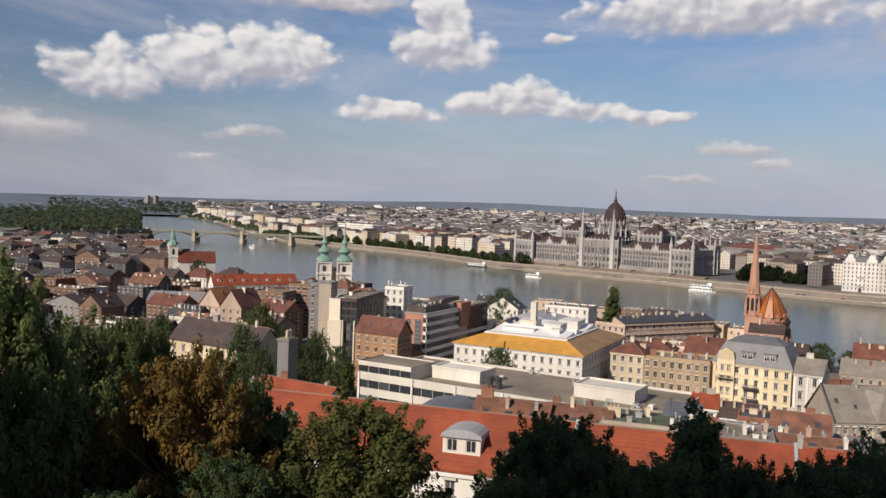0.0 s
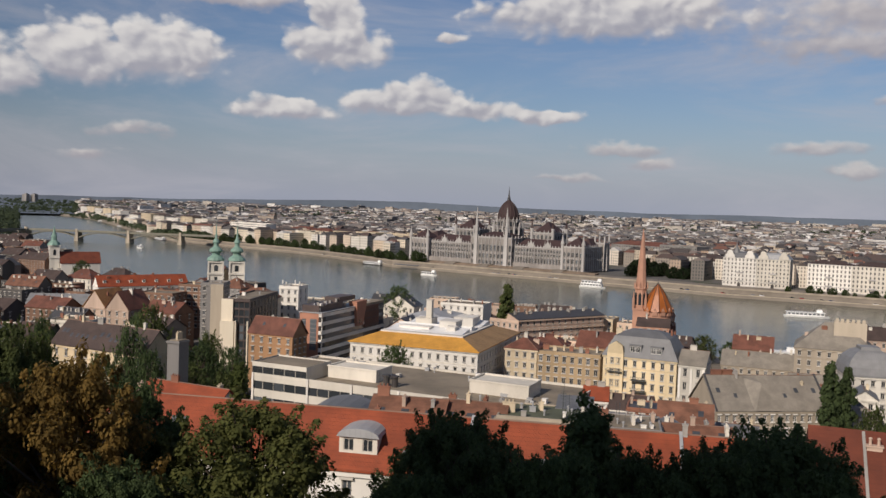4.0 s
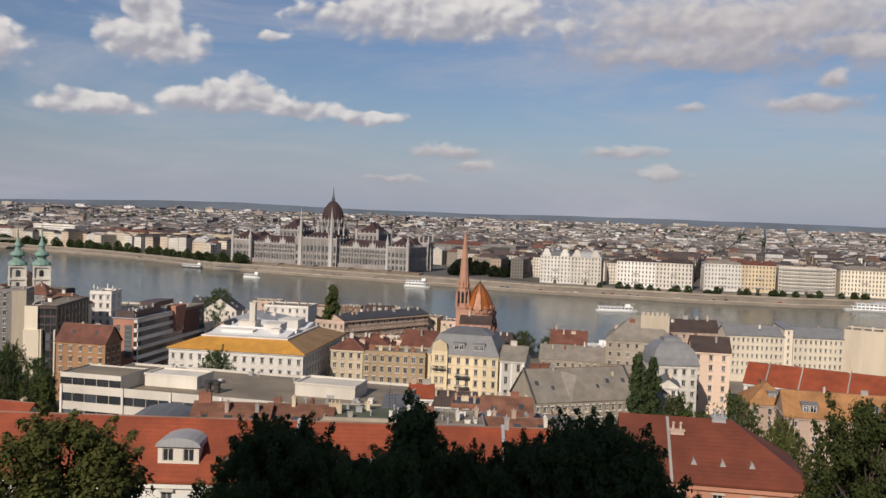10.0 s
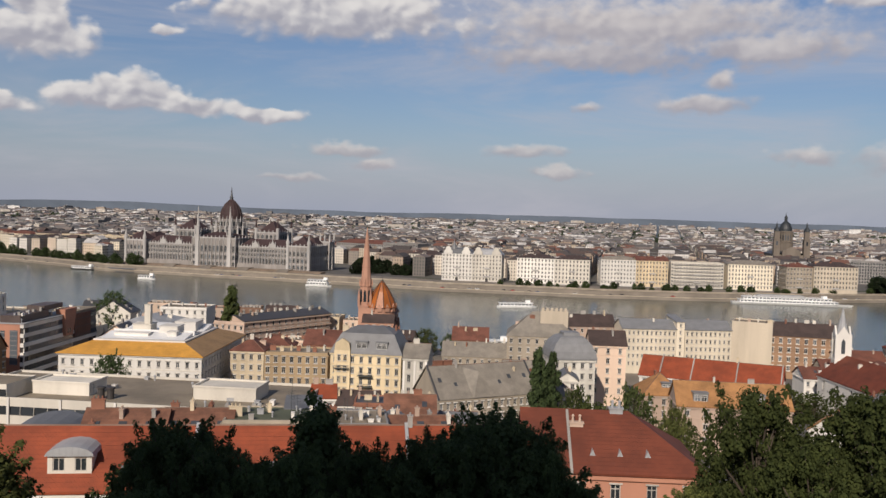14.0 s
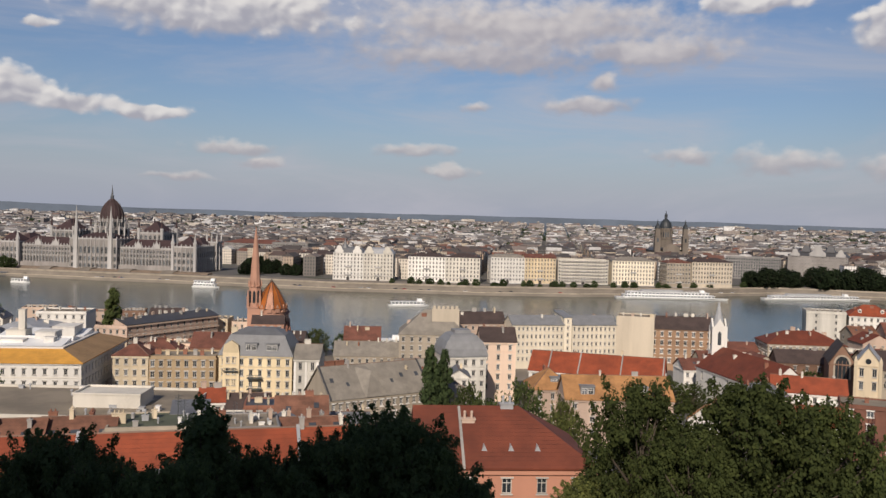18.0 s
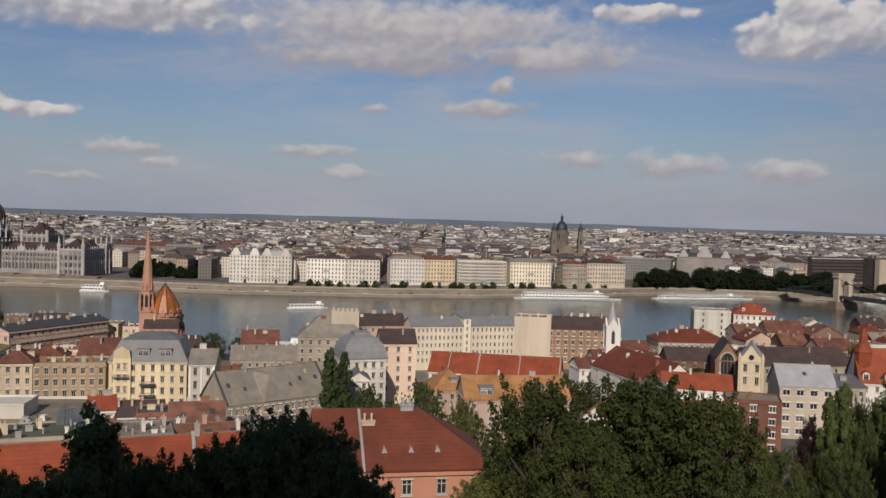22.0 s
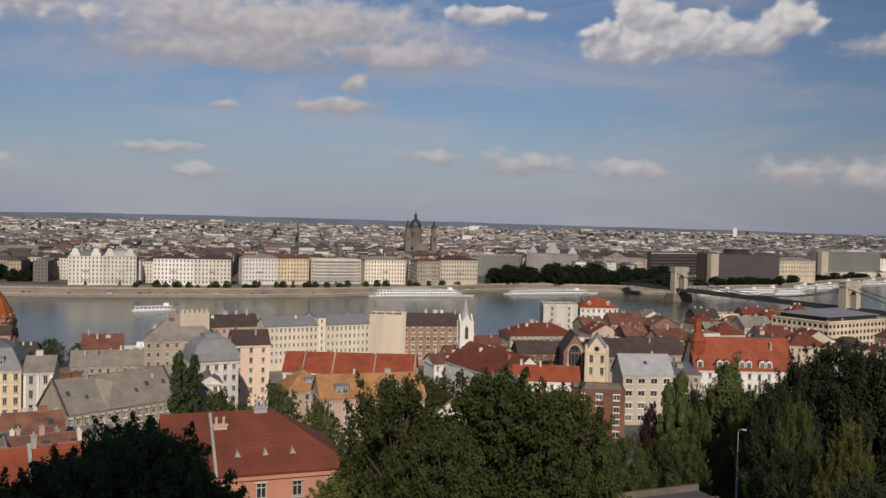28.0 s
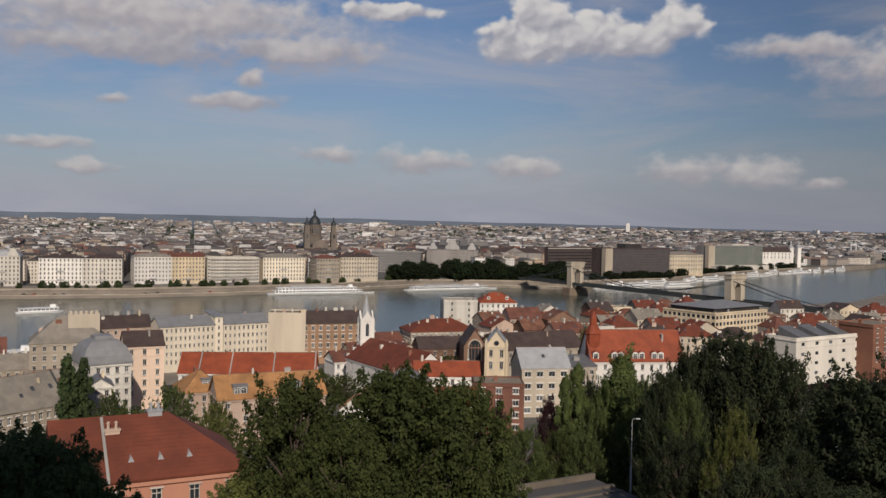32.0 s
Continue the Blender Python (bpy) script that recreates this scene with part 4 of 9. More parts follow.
def courtyard_house():
    """The long white public building with the yellow-ochre roof."""
    x, y, rot, w, d, eave = 5.0, 296.0, -25.8, 44.5, 52.0, 29.5
    base = 11.0
    H = eave - base
    TAKEN.append((45, 305, 36))
    th = thing("public_building", "long white public building with a yellow-ochre tiled roof round a court", "building", pose(x, y, base, 0, 0, rot))
    g = Geo()
    cu, cs = spread(w, 15, 1.0), spread(d, 16, 1.0)
    cv = [(H - 12.5, H - 10.3), (H - 7.4, H - 5.6), (H - 3.6, H - 1.9)]
    g.wall((0, 0), (w, 0), 0, H, cu, cv)
    g.wall((w, 0), (w, d), 0, H, cs, cv)
    g.wall((w, d), (0, d), 0, H, [], [])
    g.wall((0, d), (0, 0), 0, H, cs, cv)
    part("wall", g, WHITE, th)
    for v0, v1 in cv:
        for u0, u1 in cu:
            add_window(th, u0, 0.16, v0, 0, 1.0, v1 - v0, panes=False)
        for u0, u1 in cs:
            add_window(th, w - 0.16, u0, v0, 90, 1.0, v1 - v0, panes=False)
    for k, zz in enumerate((H - 4.6, H - 8.7)):
        c = Geo()
        c.box(-0.1, -0.14, zz, w + 0.1, -0.003, zz + 0.25)
        c.box(w + 0.003, -0.1, zz, w + 0.14, d, zz + 0.25)
        part("string_course", c, OFFWHITE, th)
    c = Geo()
    c.box(-0.4, -0.4, H - 0.6, w + 0.4, -0.003, H - 0.1)
    c.box(w + 0.003, -0.003, H - 0.6, w + 0.4, d, H - 0.1)
    part("cornice", c, WHITE, th)
    r = Geo()
    i, o, h = 8.0, 0.7, 3.1
    A = [(-o, -o, H), (w + o, -o, H), (w + o, d + o, H), (-o, d + o, H)]
    B = [(i, i, H + h), (w - i, i, H + h), (w - i, d - i, H + h), (i, d - i, H + h)]
    for k in range(4):
        j = (k + 1) % 4
        # the right slope, turned from the sun, takes the tiles coloured darker for shade
        r.face([A[k], A[j], B[j], B[k]], 1 if k == 1 else 0)
        r.face([(A[k][0], A[k][1], H - 0.25), (A[j][0], A[j][1], H - 0.25), A[j], A[k]], 0)
    part("roof", r, [TILE_YELLOW, TILE_OCHRE_SHADED], th, "yellow-ochre tiles")
    f = Geo()
    f.box(i - 0.4, i - 0.4, H + 2.5, w - i + 0.4, d - i + 0.4, H + h + 0.3)
    part("flat_roof", f, WHITE, th, "white sheeting")
    for n, (bx, by, bw, bd, bh, mt) in enumerate(((12, 13.5, 11, 4, 1.5, WHITE), (25, 18, 6, 7, 3.4, WHITE), (14, 24, 6, 6, 3.0, OFFWHITE), (26, 31, 7, 9, 3.4, WHITE), (17.5, 25, 2.0, 2.0, 9.5, OFFWHITE), (29, 14, 3, 3, 2.2, WHITE))):
        b = Geo()
        b.box(bx, by, H + h + 0.25, bx + bw, by + bd, H + h + bh)
        b.box(bx - 0.2, by - 0.2, H + h + bh, bx + bw + 0.2, by + bd + 0.2, H + h + bh + 0.2)
        part("roof_house", b, mt, th)
    for y0, y1, z0, z1 in ((10.0, 19.0, 0.35, 1.5), (30.0, 21.0, 0.35, 1.9), (31.0, 42.0, 0.35, 1.7)):
        q = Geo()
        q.prism([(y0, H + h + z0), (y1, H + h + z0), (y1, H + h + z1)] if y0 < y1 else [(y1, H + h + z0), (y0, H + h + z0), (y1, H + h + z1)], "x", i + 0.8, w - i - 0.8)
        part("lean_to_roof", q, SHIPWHITE, th)


courtyard_house()


def long_office():
    """Cream office range with ribbon windows and gravel roofs, one storey higher at its end."""
    x, y, rot, w, d, eave = -19.5, 214.2, -30.5, 76.0, 30.0, 33.4
    th = placed(x, y, rot, w, d, eave, base=14.0, label="long cream office range with ribbon windows and gravel roof", roof="flat", wall=OFFWHITE, tile=GRAVEL,
                cols=25, rows=3, win=(2.96, 1.9), story=3.8, top=1.2, chimneys=0, frame_mat=DARKFRAME, cornice=False, style="plain", parapet=0.7, left=5, side=5, name="office_building")
    TAKEN.append((5, 212, 22))
    TAKEN.append((30, 198, 22))
    H = eave - 14.0
    g = Geo()
    cu = spread(15.2, 5, 2.96)
    g.wall((0, -0.05), (15.2, -0.05), H, H + 3.4, cu, [(H + 0.5, H + 2.3)], 0.2)
    g.wall((15.2, -0.05), (15.2, 11), H, H + 3.4, [], [])
    g.wall((15.2, 11), (0, 11), H, H + 3.4, [], [])
    g.wall((0, 11), (0, -0.05), H, H + 3.4, spread(11, 3, 2.2), [(H + 0.5, H + 2.3)], 0.2)
    part("upper_storey", g, OFFWHITE, th)
    g = Geo()
    g.box(0.3, 0.3, H + 2.9, 14.9, 10.7, H + 3.1)
    part("flat_roof", g, GRAVEL, th)
    for u0, u1 in cu:
        fm, pm = window_meshes(u1 - u0, 1.8, "cross", DARKFRAME, GLASS)
        wn = part("window", fm, None, th, at=pose(u0, 0.1, H + 0.5))
        part("pane", pm, None, wn, at=pose(0, 0.02, 0))
    for bx, by, bw, bd, bh in ((16.5, 7.5, 13, 8, 2.7), (52, 10, 14, 9, 2.8)):
        b = Geo()
        b.box(bx, by, H, bx + bw, by + bd, H + bh)
        b.box(bx - 0.15, by - 0.15, H + bh, bx + bw + 0.15, by + 0.25, H + bh + 0.4)
        b.box(bx - 0.15, by + bd - 0.25, H + bh, bx + bw + 0.15, by + bd + 0.15, H + bh + 0.4)
        b.box(bx - 0.15, by + 0.25, H + bh, bx + 0.25, by + bd - 0.25, H + bh + 0.4)
        b.box(bx + bw - 0.25, by + 0.25, H + bh, bx + bw + 0.15, by + bd - 0.25, H + bh + 0.4)
        part("roof_house", b, OFFWHITE, th)
    for bx in (33.0, 35.2):
        v = Geo()
        v.lathe([(0.75, H), (0.75, H + 2.2), (1.0, H + 2.3), (1.0, H + 2.7), (0.2, H + 2.9)], 10, bx, 6.0)
        part("vent_stack", v, DARKPANEL, th)
    for k in range(7):
        q = Geo()
        q.box(0, -0.35, 2, 0.5, -0.003, H + 0.7)
        part("pier", q, WHITE, th, at=pose((0.1, 15.4, 27.0, 39.0, 51.5, 63.5, 75.3)[k], 0, 0))
    roof_clutter(th, w, d, H + 0.1, 22, 5)


long_office()

placed(-30, 313, -28.8, 17.7, 9.5, 29, label="ochre corner house with a brick-red tiled roof", rise=5.5, wall=OCHRE, tile=TILE_BRICK, cols=5, rows=3, side=3, lights=2, panes=False)
th = placed(-42.4, 340.4, -14, 10.4, 34, 37.4, base=12.5, label="brown glazed office block with a blank cream slab", roof="flat", wall=BRONZE, tile=GRAVEL, cols=5, rows=8, win=(1.85, 2.5), story=3.0, top=0.4, chimneys=0, style="plain", name="office_building", side=9, parapet=0.7, frame_mat=DARKFRAME, panes=False)
for x0, y0, x1, z1 in ((-0.4, -0.7, 4.1, 25.3), (-0.5, -1.6, 4.9, 17.0)):
    g = Geo()
    g.box(x0, y0, 0, x1, 5.0, z1)
    part("slab", g, PALECREAM, th, "blank cream slab")
for x in (5.2, 9.9):
    g = Geo()
    g.box(x, -1.5, 0, x + 0.5, -0.003, 17.2)
    part("pier", g, PALECREAM, th)
roof_clutter(th, 10, 30, 25, 6, 17)
TAKEN.append((-30, 358, 12))
th = placed(-58, 389, -6, 9.8, 12, 38.5, label="tall narrow grey residential block with a blank beige end", roof="flat", wall=GREYWALL, tile=GRAVEL, cols=3, rows=8, chimneys=0, left=2, side=3, parapet=0.8, panes=False)
g = Geo()
g.box(4.6, -1.2, 0, 9.9, 0.2, 38.6 - th.location.z)
part("blank_wall", g, BEIGE, th, "blank beige wall")
roof_clutter(th, 9.5, 12, 38.5 - th.location.z, 5, 3)


def banded_office():
    """Office range with white spandrels and dark ribbon windows, salmon ends, a dark penthouse and a red glazed wing."""
    th = thing("office_building", "modern office range with white bands, dark ribbon windows and salmon ends", "office building", pose(-5.2, 325, 12, 0, 0, 62.6))
    L, D, H = 55.0, 9.0, 22.7
    for cx in (4, 15, 26, 37, 48):
        TAKEN.append((-5.2 + 0.46 * cx - 4, 325 + 0.888 * cx + 2, 7))
    g = Geo()
    g.box(0.2, 0.35, 0, L, D, H - 0.6)
    part("core", g, DARKPANEL, th)
    for k in range(7):
        z = H - 1.35 - 3.2 * k
        g = Geo()
        g.box(3.2, 0, z, 36.0 if k < 3 else L, 0.3, z + 1.35)
        part("spandrel", g, WHITE, th, "white spandrel band")
        g = Geo()
        g.box(3.2, 0.22, z - 1.85, 36.0, 0.33, z)
        ob = part("ribbon_window", g, GLASS, th)
        m = Geo()
        for q in range(18):
            m.box(3.3 + q * 1.9, 0.14, z - 1.85, 3.42 + q * 1.9, 0.216, z)
        part("mullions", m, DARKFRAME, ob)
        g = Geo()
        g.box(49.5, 0.004, z - 1.5, L - 0.3, 0.3, z - 0.004)
        part("ribbon_window", g, GLASS, th)
        c = Geo()
        c.box(-0.05, -0.05, z, 3.2, 1.2, z + 1.35)
        c.box(0.5, -0.02, z - 1.85, 0.75, 0.3, z)
        part("corner_band", c, WHITE, th)
    e = Geo()
    e.box(-0.1, 1.2, 0, 0.2, D, H)
    part("end_wall", e, SALMON_RENDER, th, "salmon rendered end wall")
    for y0, y1, z0, z1 in ((2.0, 4.6, 9.0, 20.6), (6.4, 7.9, 2.0, 20.4)):
        e = Geo()
        e.box(-0.22, y0, z0, -0.1, y1, z1)
        ob = part("stair_window", e, GLASS, th)
        q = Geo()
        for n in range(int((z1 - z0) / 1.6) + 1):
            q.box(-0.28, y0 - 0.1, z0 + 1.6 * n, -0.225, y1 + 0.1, z0 + 1.6 * n + 0.22)
        part("glazing_bars", q, GREYWALL, ob)
    g = Geo()
    g.box(-0.4, -0.4, H, 36.0, D + 0.3, H + 0.3)
    part("roof_slab", g, PALEZINC, th)
    g = Geo()
    g.box(0.8, 1.6, H + 0.3, 20, D - 0.4, H + 2.7)
    g.box(17.5, 2.0, H + 2.7, 31, D - 0.6, H + 4.4)
    part("penthouse", g, BRONZE, th, "dark clad penthouse")
    g = Geo()
    g.prism([(27.4, H - 7.5), (33.0, H - 7.5), (35.8, H + 2.2), (26.6, H + 2.2)], "y", -1.1, 2.4)
    ob = part("stair_tower", g, SALMON_RENDER, th, "salmon stair tower leaning outwards")
    g = Geo()
    for x in (28.6, 30.2):
        g.box(x, -1.17, H - 6.6, x + 0.9, -1.103, H - 5.0)
    part("window", g, GLASS, ob)
    g = Geo()
    g.box(36.0, -0.25, H - 9.0, 49.2, 0.3, H - 0.6)
    ob = part("red_curtain_wall", g, DEEPBRICK, th, "deep red glazed front")
    q = Geo()
    for n in range(8):
        q.box(36.3 + n * 1.75, -0.33, H - 8.8, 36.42 + n * 1.75, -0.255, H - 0.7)
    for n in range(3):
        q.box(36.2, -0.36, H - 8.6 + n * 3.0, 49.0, -0.333, H - 8.4 + n * 3.0)
    part("glazing_bars", q, DARKFRAME, ob)
    g = Geo()
    g.box(36.004, 0.3, H - 0.6, L, D, H + 0.4)
    part("roof_slab", g, GRAVEL, th)
    roof_clutter(th, 20, 8, H + 2.7, 8, 7)
    roof_clutter(th, 52, 8, H + 0.35, 10, 9)


banded_office()
# white block with aerials, and an old brown roof behind the glazed offices
th = placed(-25.4, 399, -18, 9.0, 12, 37.0, label="narrow white block with aerials on its roof", roof="flat", wall=WHITE, tile=GRAVEL, cols=3, rows=6, chimneys=0, parapet=0.8, side=2, panes=False)
roof_clutter(th, 9, 12, 37.0 - th.location.z, 9, 31)
for ax, ay, ah in ((1.0, 1.5, 3.2), (2.2, 2.5, 2.4), (6.6, 2.0, 3.6), (7.6, 5.0, 2.6)):
    g = Geo()
    g.box(-0.07, -0.07, 0, 0.07, 0.07, ah)
    g.box(-0.22, -0.16, ah * 0.45, 0.22, 0.16, ah * 0.95)
    part("aerial", g, WHITE, th, at=pose(ax, ay, 37.1 - th.location.z))
placed(-43.0, 384, -12, 17, 11, 33.6, label="cream tenement under an old brown hipped roof", roof="hip", rise=4.0, wall=PALECREAM, tile=TILE_RUST, cols=5, rows=4, chimneys=4, panes=False)
placed(-77, 252, -33.3, 33.5, 11, 34, label="yellow tenement, brown roof full of skylights", roof="gable", rise=6.0, wall=YELLOW, tile=TILE_DARK, cols=9, rows=2, side=3, lights=16, chimneys=4)
placed(-134, 520, 30, 52, 12, 23, label="long low house with a dormered bright red roof", rise=6, wall=WHITE, tile=TILE_RED, cols=14, rows=2, dormers=7, chimneys=4, panes=False)
placed(-151.5, 455.5, -1, 34, 13, 20.5, label="long hall under a blue-grey sheet roof", rise=4.5, wall=GREYWALL, tile=MIDZINC, cols=9, rows=2, chimneys=3, panes=None)
placed(-112, 410, -26, 12, 16, 25, label="gabled brick house with an orange roof", roof="cross", rise=8, wall=PINK, tile=TILE_ORANGE, cols=3, rows=3, chimneys=1, side=3, panes=False)
placed(-101, 404.6, -26, 12, 16, 25, label="gabled brick house with an orange roof", roof="cross", rise=8, wall=PINK, tile=TILE_BRICK, cols=3, rows=3, chimneys=1, side=3, panes=False)
placed(-92, 428, -18, 17, 14, 30, label="brown brick residential block with balconies", roof="flat", wall=BROWNBRICK, tile=GRAVEL, cols=5, rows=6, chimneys=1, parapet=0.6, side=3, panes=False)
placed(-76, 440, -18, 14, 14, 33, label="brown brick residential block with dark loggias", roof="flat", wall=BROWNBRICK, tile=GRAVEL, cols=4, rows=6, chimneys=1, parapet=0.6, win=(2.2, 1.6), side=3, panes=False)
placed(-28, 420, -20, 30, 14, 29, label="white residential block with rooftop huts", roof="flat", wall=OFFWHITE, tile=GRAVEL, cols=9, rows=5, chimneys=5, parapet=0.8, panes=False)
placed(57, 293, -26, 11, 14, 28.5, label="pale yellow house with a brown hipped roof", roof="hip", rise=3.5, wall=CREAM, tile=TILE_BRICK, cols=4, rows=4, left=3, chimneys=3, panes=False)
th = placed(67, 288.5, -24, 21, 13, 28, label="long ochre tenement with arched windows and flat roof", roof="flat", wall=TAN, tile=GRAVEL, cols=8, rows=4, win=(1.2, 1.9), chimneys=7, parapet=0.6, panes=False)


def corner_palace():
    """Yellow apartment house with gabled bays and a zinc mansard."""
    th = placed(85, 273, -31, 23, 18, 30, base=10.5, label="yellow apartment house with gabled bays and zinc mansard", roof="mansard", rise=8.0, wall=PALEYELLOW, tile=ZINC, cols=8, rows=5,
                win=(1.1, 1.9), side=5, chimneys=3, name="apartment_house")
    H = 19.5
    zinc_dormer(th, ((10.0, 0.5), (16.5, 0.5)), 30.4)
    for cx in (4.0,):
        g = Geo()
        g.box(cx - 2.6, -0.9, 2.0, cx + 2.6, -0.003, H + 1.0)
        part("bay", g, PALEYELLOW, th)
        n = Geo()
        pts = [(cx - 2.6, H + 1.0), (cx + 2.6, H + 1.0), (cx + 2.2, H + 3.4), (cx, H + 4.8), (cx - 2.2, H + 3.4)]
        n.prism(pts, "y", -0.9, 0.6)
        part("gable", n, PALEYELLOW, th)
        for k in range(5):
            for s in (-1.5, 0.4):
                add_window(th, cx + s, -0.92, 3.2 + k * 3.5, 0, 1.1, 1.9)
    for cx, zz in ((11.5, 9.0), (11.5, 12.5), (4.0, 14.6)):
        b = Geo()
        b.box(cx - 2.3, -1.9, zz, cx + 2.3, -0.9 if cx == 4.0 else -0.003, zz + 0.22)
        for k in range(13):
            b.box(cx - 2.25 + k * 0.37, -1.88, zz + 0.22, cx - 2.2 + k * 0.37, -1.83, zz + 1.15)
        b.box(cx - 2.3, -1.9, zz + 1.1, cx + 2.3, -1.82, zz + 1.2)
        part("balcony", b, IRON, th)


corner_palace()
th = placed(71, 404, -40, 15, 15, 24, label="pinkish tenement with heavy cornices and dark roofs", roof="flat", wall=PINK, tile=LEAD, cols=5, rows=4, left=3, side=4, chimneys=6, parapet=0.9, panes=False)
th = placed(82.5, 395, 28, 54, 14, 25, label="long pinkish tenement with heavy cornices and dark roofs", roof="gable", rise=2.4, wall=PINK, tile=LEAD, cols=14, rows=4, chimneys=16, panes=False)
for zz in (-0.2, -4.6):
    g = Geo()
    g.box(-0.5, -0.7, 25 - th.location.z + zz - 0.5, 54.5, -0.31, 25 - th.location.z + zz)
    part("string_course", g, PALEPINK, th)
placed(30, 405, -25, 20, 30, 24, label="tenement with a pale sheet roof", roof="hip", rise=3, wall=OFFWHITE, tile=PALEZINC, cols=6, rows=3, chimneys=4, panes=False)
placed(52, 440, -25, 22, 16, 27, label="white rooftop flats above an older house", roof="flat", wall=WHITE, tile=GRAVEL, cols=6, rows=4, chimneys=4, parapet=0.7, panes=False)
placed(92, 330, -28, 22, 14, 24, label="brick-red roofed tenement behind chimneys", rise=5, wall=BRICK, tile=TILE_BRICK, cols=6, rows=2, chimneys=5, panes=False)
th = placed(105.4, 261.2, -31, 7.8, 14, 29.2, label="narrow white house with pilasters and a grey roof", rise=3.8, wall=SOOTYWHITE, tile=TILE_GREY, cols=2, rows=3, win=(1.1, 2.4), story=4.2, chimneys=1, panes=False)
for x in (0.0, 3.5, 7.1):
    g = Geo()
    g.box(x, -0.3, 4, x + 0.7, -0.003, 29.0 - th.location.z - 0.6)
    part("pilaster", g, WHITE, th)
th = placed(96, 212.4, 2, 31, 15.2, 26, base=17.5, label="broad barrack-like house with a weathered grey tiled roof", rise=7.7, wall=BEIGE, tile=TILE_GREY, cols=15, rows=2, win=(0.9, 1.7), lights=7, left=0, chimneys=2, side=3, frame_mat=WHITE)
g = Geo()
z = 26 - 17.5 + 0.3
A, B, C, D, E, F = (10.5, -0.7, z - 0.1), (17.5, -0.7, z - 0.1), (19.0, 8.4, z + 7.3), (9.0, 8.4, z + 7.3), (14.0, 3.6, z + 6.2), (14.0, 8.4, z + 7.4)
g.face([A, B, E])
g.face([B, C, F, E])
g.face([D, A, E, F])
part("cross_roof", g, TILE_GREY, th)
for x, y0, y1 in ((0.1, -0.5, 7.6), (31.0, -0.5, 7.6)):
    g = Geo()
    g.prism([(y0, z - 0.2), (y1, z + 7.6), (15.7, z - 0.2), (15.7, z + 0.25), (y1, z + 8.05), (y0, z + 0.25)], "x", x - 0.3, x + 0.12)
    part("verge_board", g, LEAD, th)
for x in (3.0, 6.0):
    g = Geo()
    g.box(x, 9.2, z + 4, x + 2.6, 10.2, z + 8.4)
    g.box(x - 0.1, 9.1, z + 8.4, x + 2.7, 10.3, z + 8.6)
    part("chimney", g, BRICK, th)
placed(124, 214, -12, 15, 18, 25, base=17.5, label="lower wing with a weathered grey tiled roof", roof="hip", rise=6, wall=BEIGE, tile=TILE_GREY, cols=6, rows=2, lights=2, chimneys=1)
th = placed(150.5, 244, -18, 14, 14, 29.6, base=11, label="pale villa with a great zinc-covered cupola roof", roof="flat", wall=SOOTYWHITE, tile=GRAVEL, cols=5, rows=4, chimneys=0, side=3, parapet=0.5, panes=False)
g = Geo()
g.lathe([(10.6, 18.6), (10.6, 19.2), (10.0, 21.2), (8.4, 23.6), (6.0, 25.4), (4.0, 26.0), (3.8, 26.9), (0.6, 27.2)], 4, 7, 7, twist=0.5)
part("cupola", g, MIDZINC, th, "grey zinc-covered cupola")
placed(*polar(31.9, 262), -28, 6.5, 9, 27.5, label="small white gabled house beside a villa", roof="cross", rise=2.4, wall=SOOTYWHITE, tile=ZINC, cols=2, rows=2, chimneys=1, panes=False)
placed(176, 261, -28, 12.6, 14, 31, label="pale salmon tenement with a dark brown roof", rise=4.5, wall=PALEPINK, tile=TILE_DARK, cols=3, rows=5, chimneys=2, left=3, panes=False)
placed(151.4, 332, -28, 27, 14, 17, label="low riverside house under a long grey roof", rise=5.2, wall=BEIGE, tile=TILE_GREY, cols=9, rows=2, chimneys=7, panes=False)
th = placed(169, 309, -30, 27, 20, 28, label="big riverside palace with steep grey hipped roofs", roof="hip", rise=9.0, wall=BEIGE, tile=TILE_GREY, cols=8, rows=4, chimneys=4, panes=False)
g = Geo()
g.box(13, 5, 20, 24, 10, 38 - th.location.z)
for k in range(6):
    g.box(13.4 + 1.8 * k, 5.5, 38 - th.location.z, 14.4 + 1.8 * k, 6.5, 39.2 - th.location.z)
part("chimney_block", g, FIREWALL, th, "massive beige chimney block")
placed(218, 345, -20, 24, 14, 26, label="riverside house with brown roofs and dormers", rise=5, wall=PINK, tile=TILE_DARK, cols=7, rows=3, chimneys=4, panes=False)
placed(234, 322, -21, 24, 15, 27.5, label="tall cream apartment block with a zinc roof", roof="gable", rise=3.6, wall=PALECREAM, tile=MIDZINC, cols=12, rows=5, win=(0.8, 1.5), story=3.4, chimneys=1, cornice=False, panes=False)
placed(256.5, 313.3, -21, 3.6, 15, 31, label="cream stair tower between apartment blocks", roof="shed", rise=1.6, wall=PALECREAM, tile=MIDZINC, cols=1, rows=6, win=(0.8, 1.4), story=3.1, chimneys=0, cornice=False, panes=False)
placed(260.2, 312, -21, 21, 15, 27.5, label="tall cream apartment block with a zinc roof", roof="gable", rise=3.6, wall=PALECREAM, tile=MIDZINC, cols=10, rows=5, win=(0.8, 1.5), story=3.4, chimneys=1, cornice=False, panes=False)
placed(279.8, 304.5, -48, 17, 14, 31.5, label="beige firewall of a riverside apartment block", roof="flat", wall=FIREWALL, tile=GRAVEL, cols=0, rows=0, chimneys=4, cornice=False, parapet=0.6, panes=False)
TAKEN.append((240, 285, 24))
TAKEN.append((268, 276, 20))
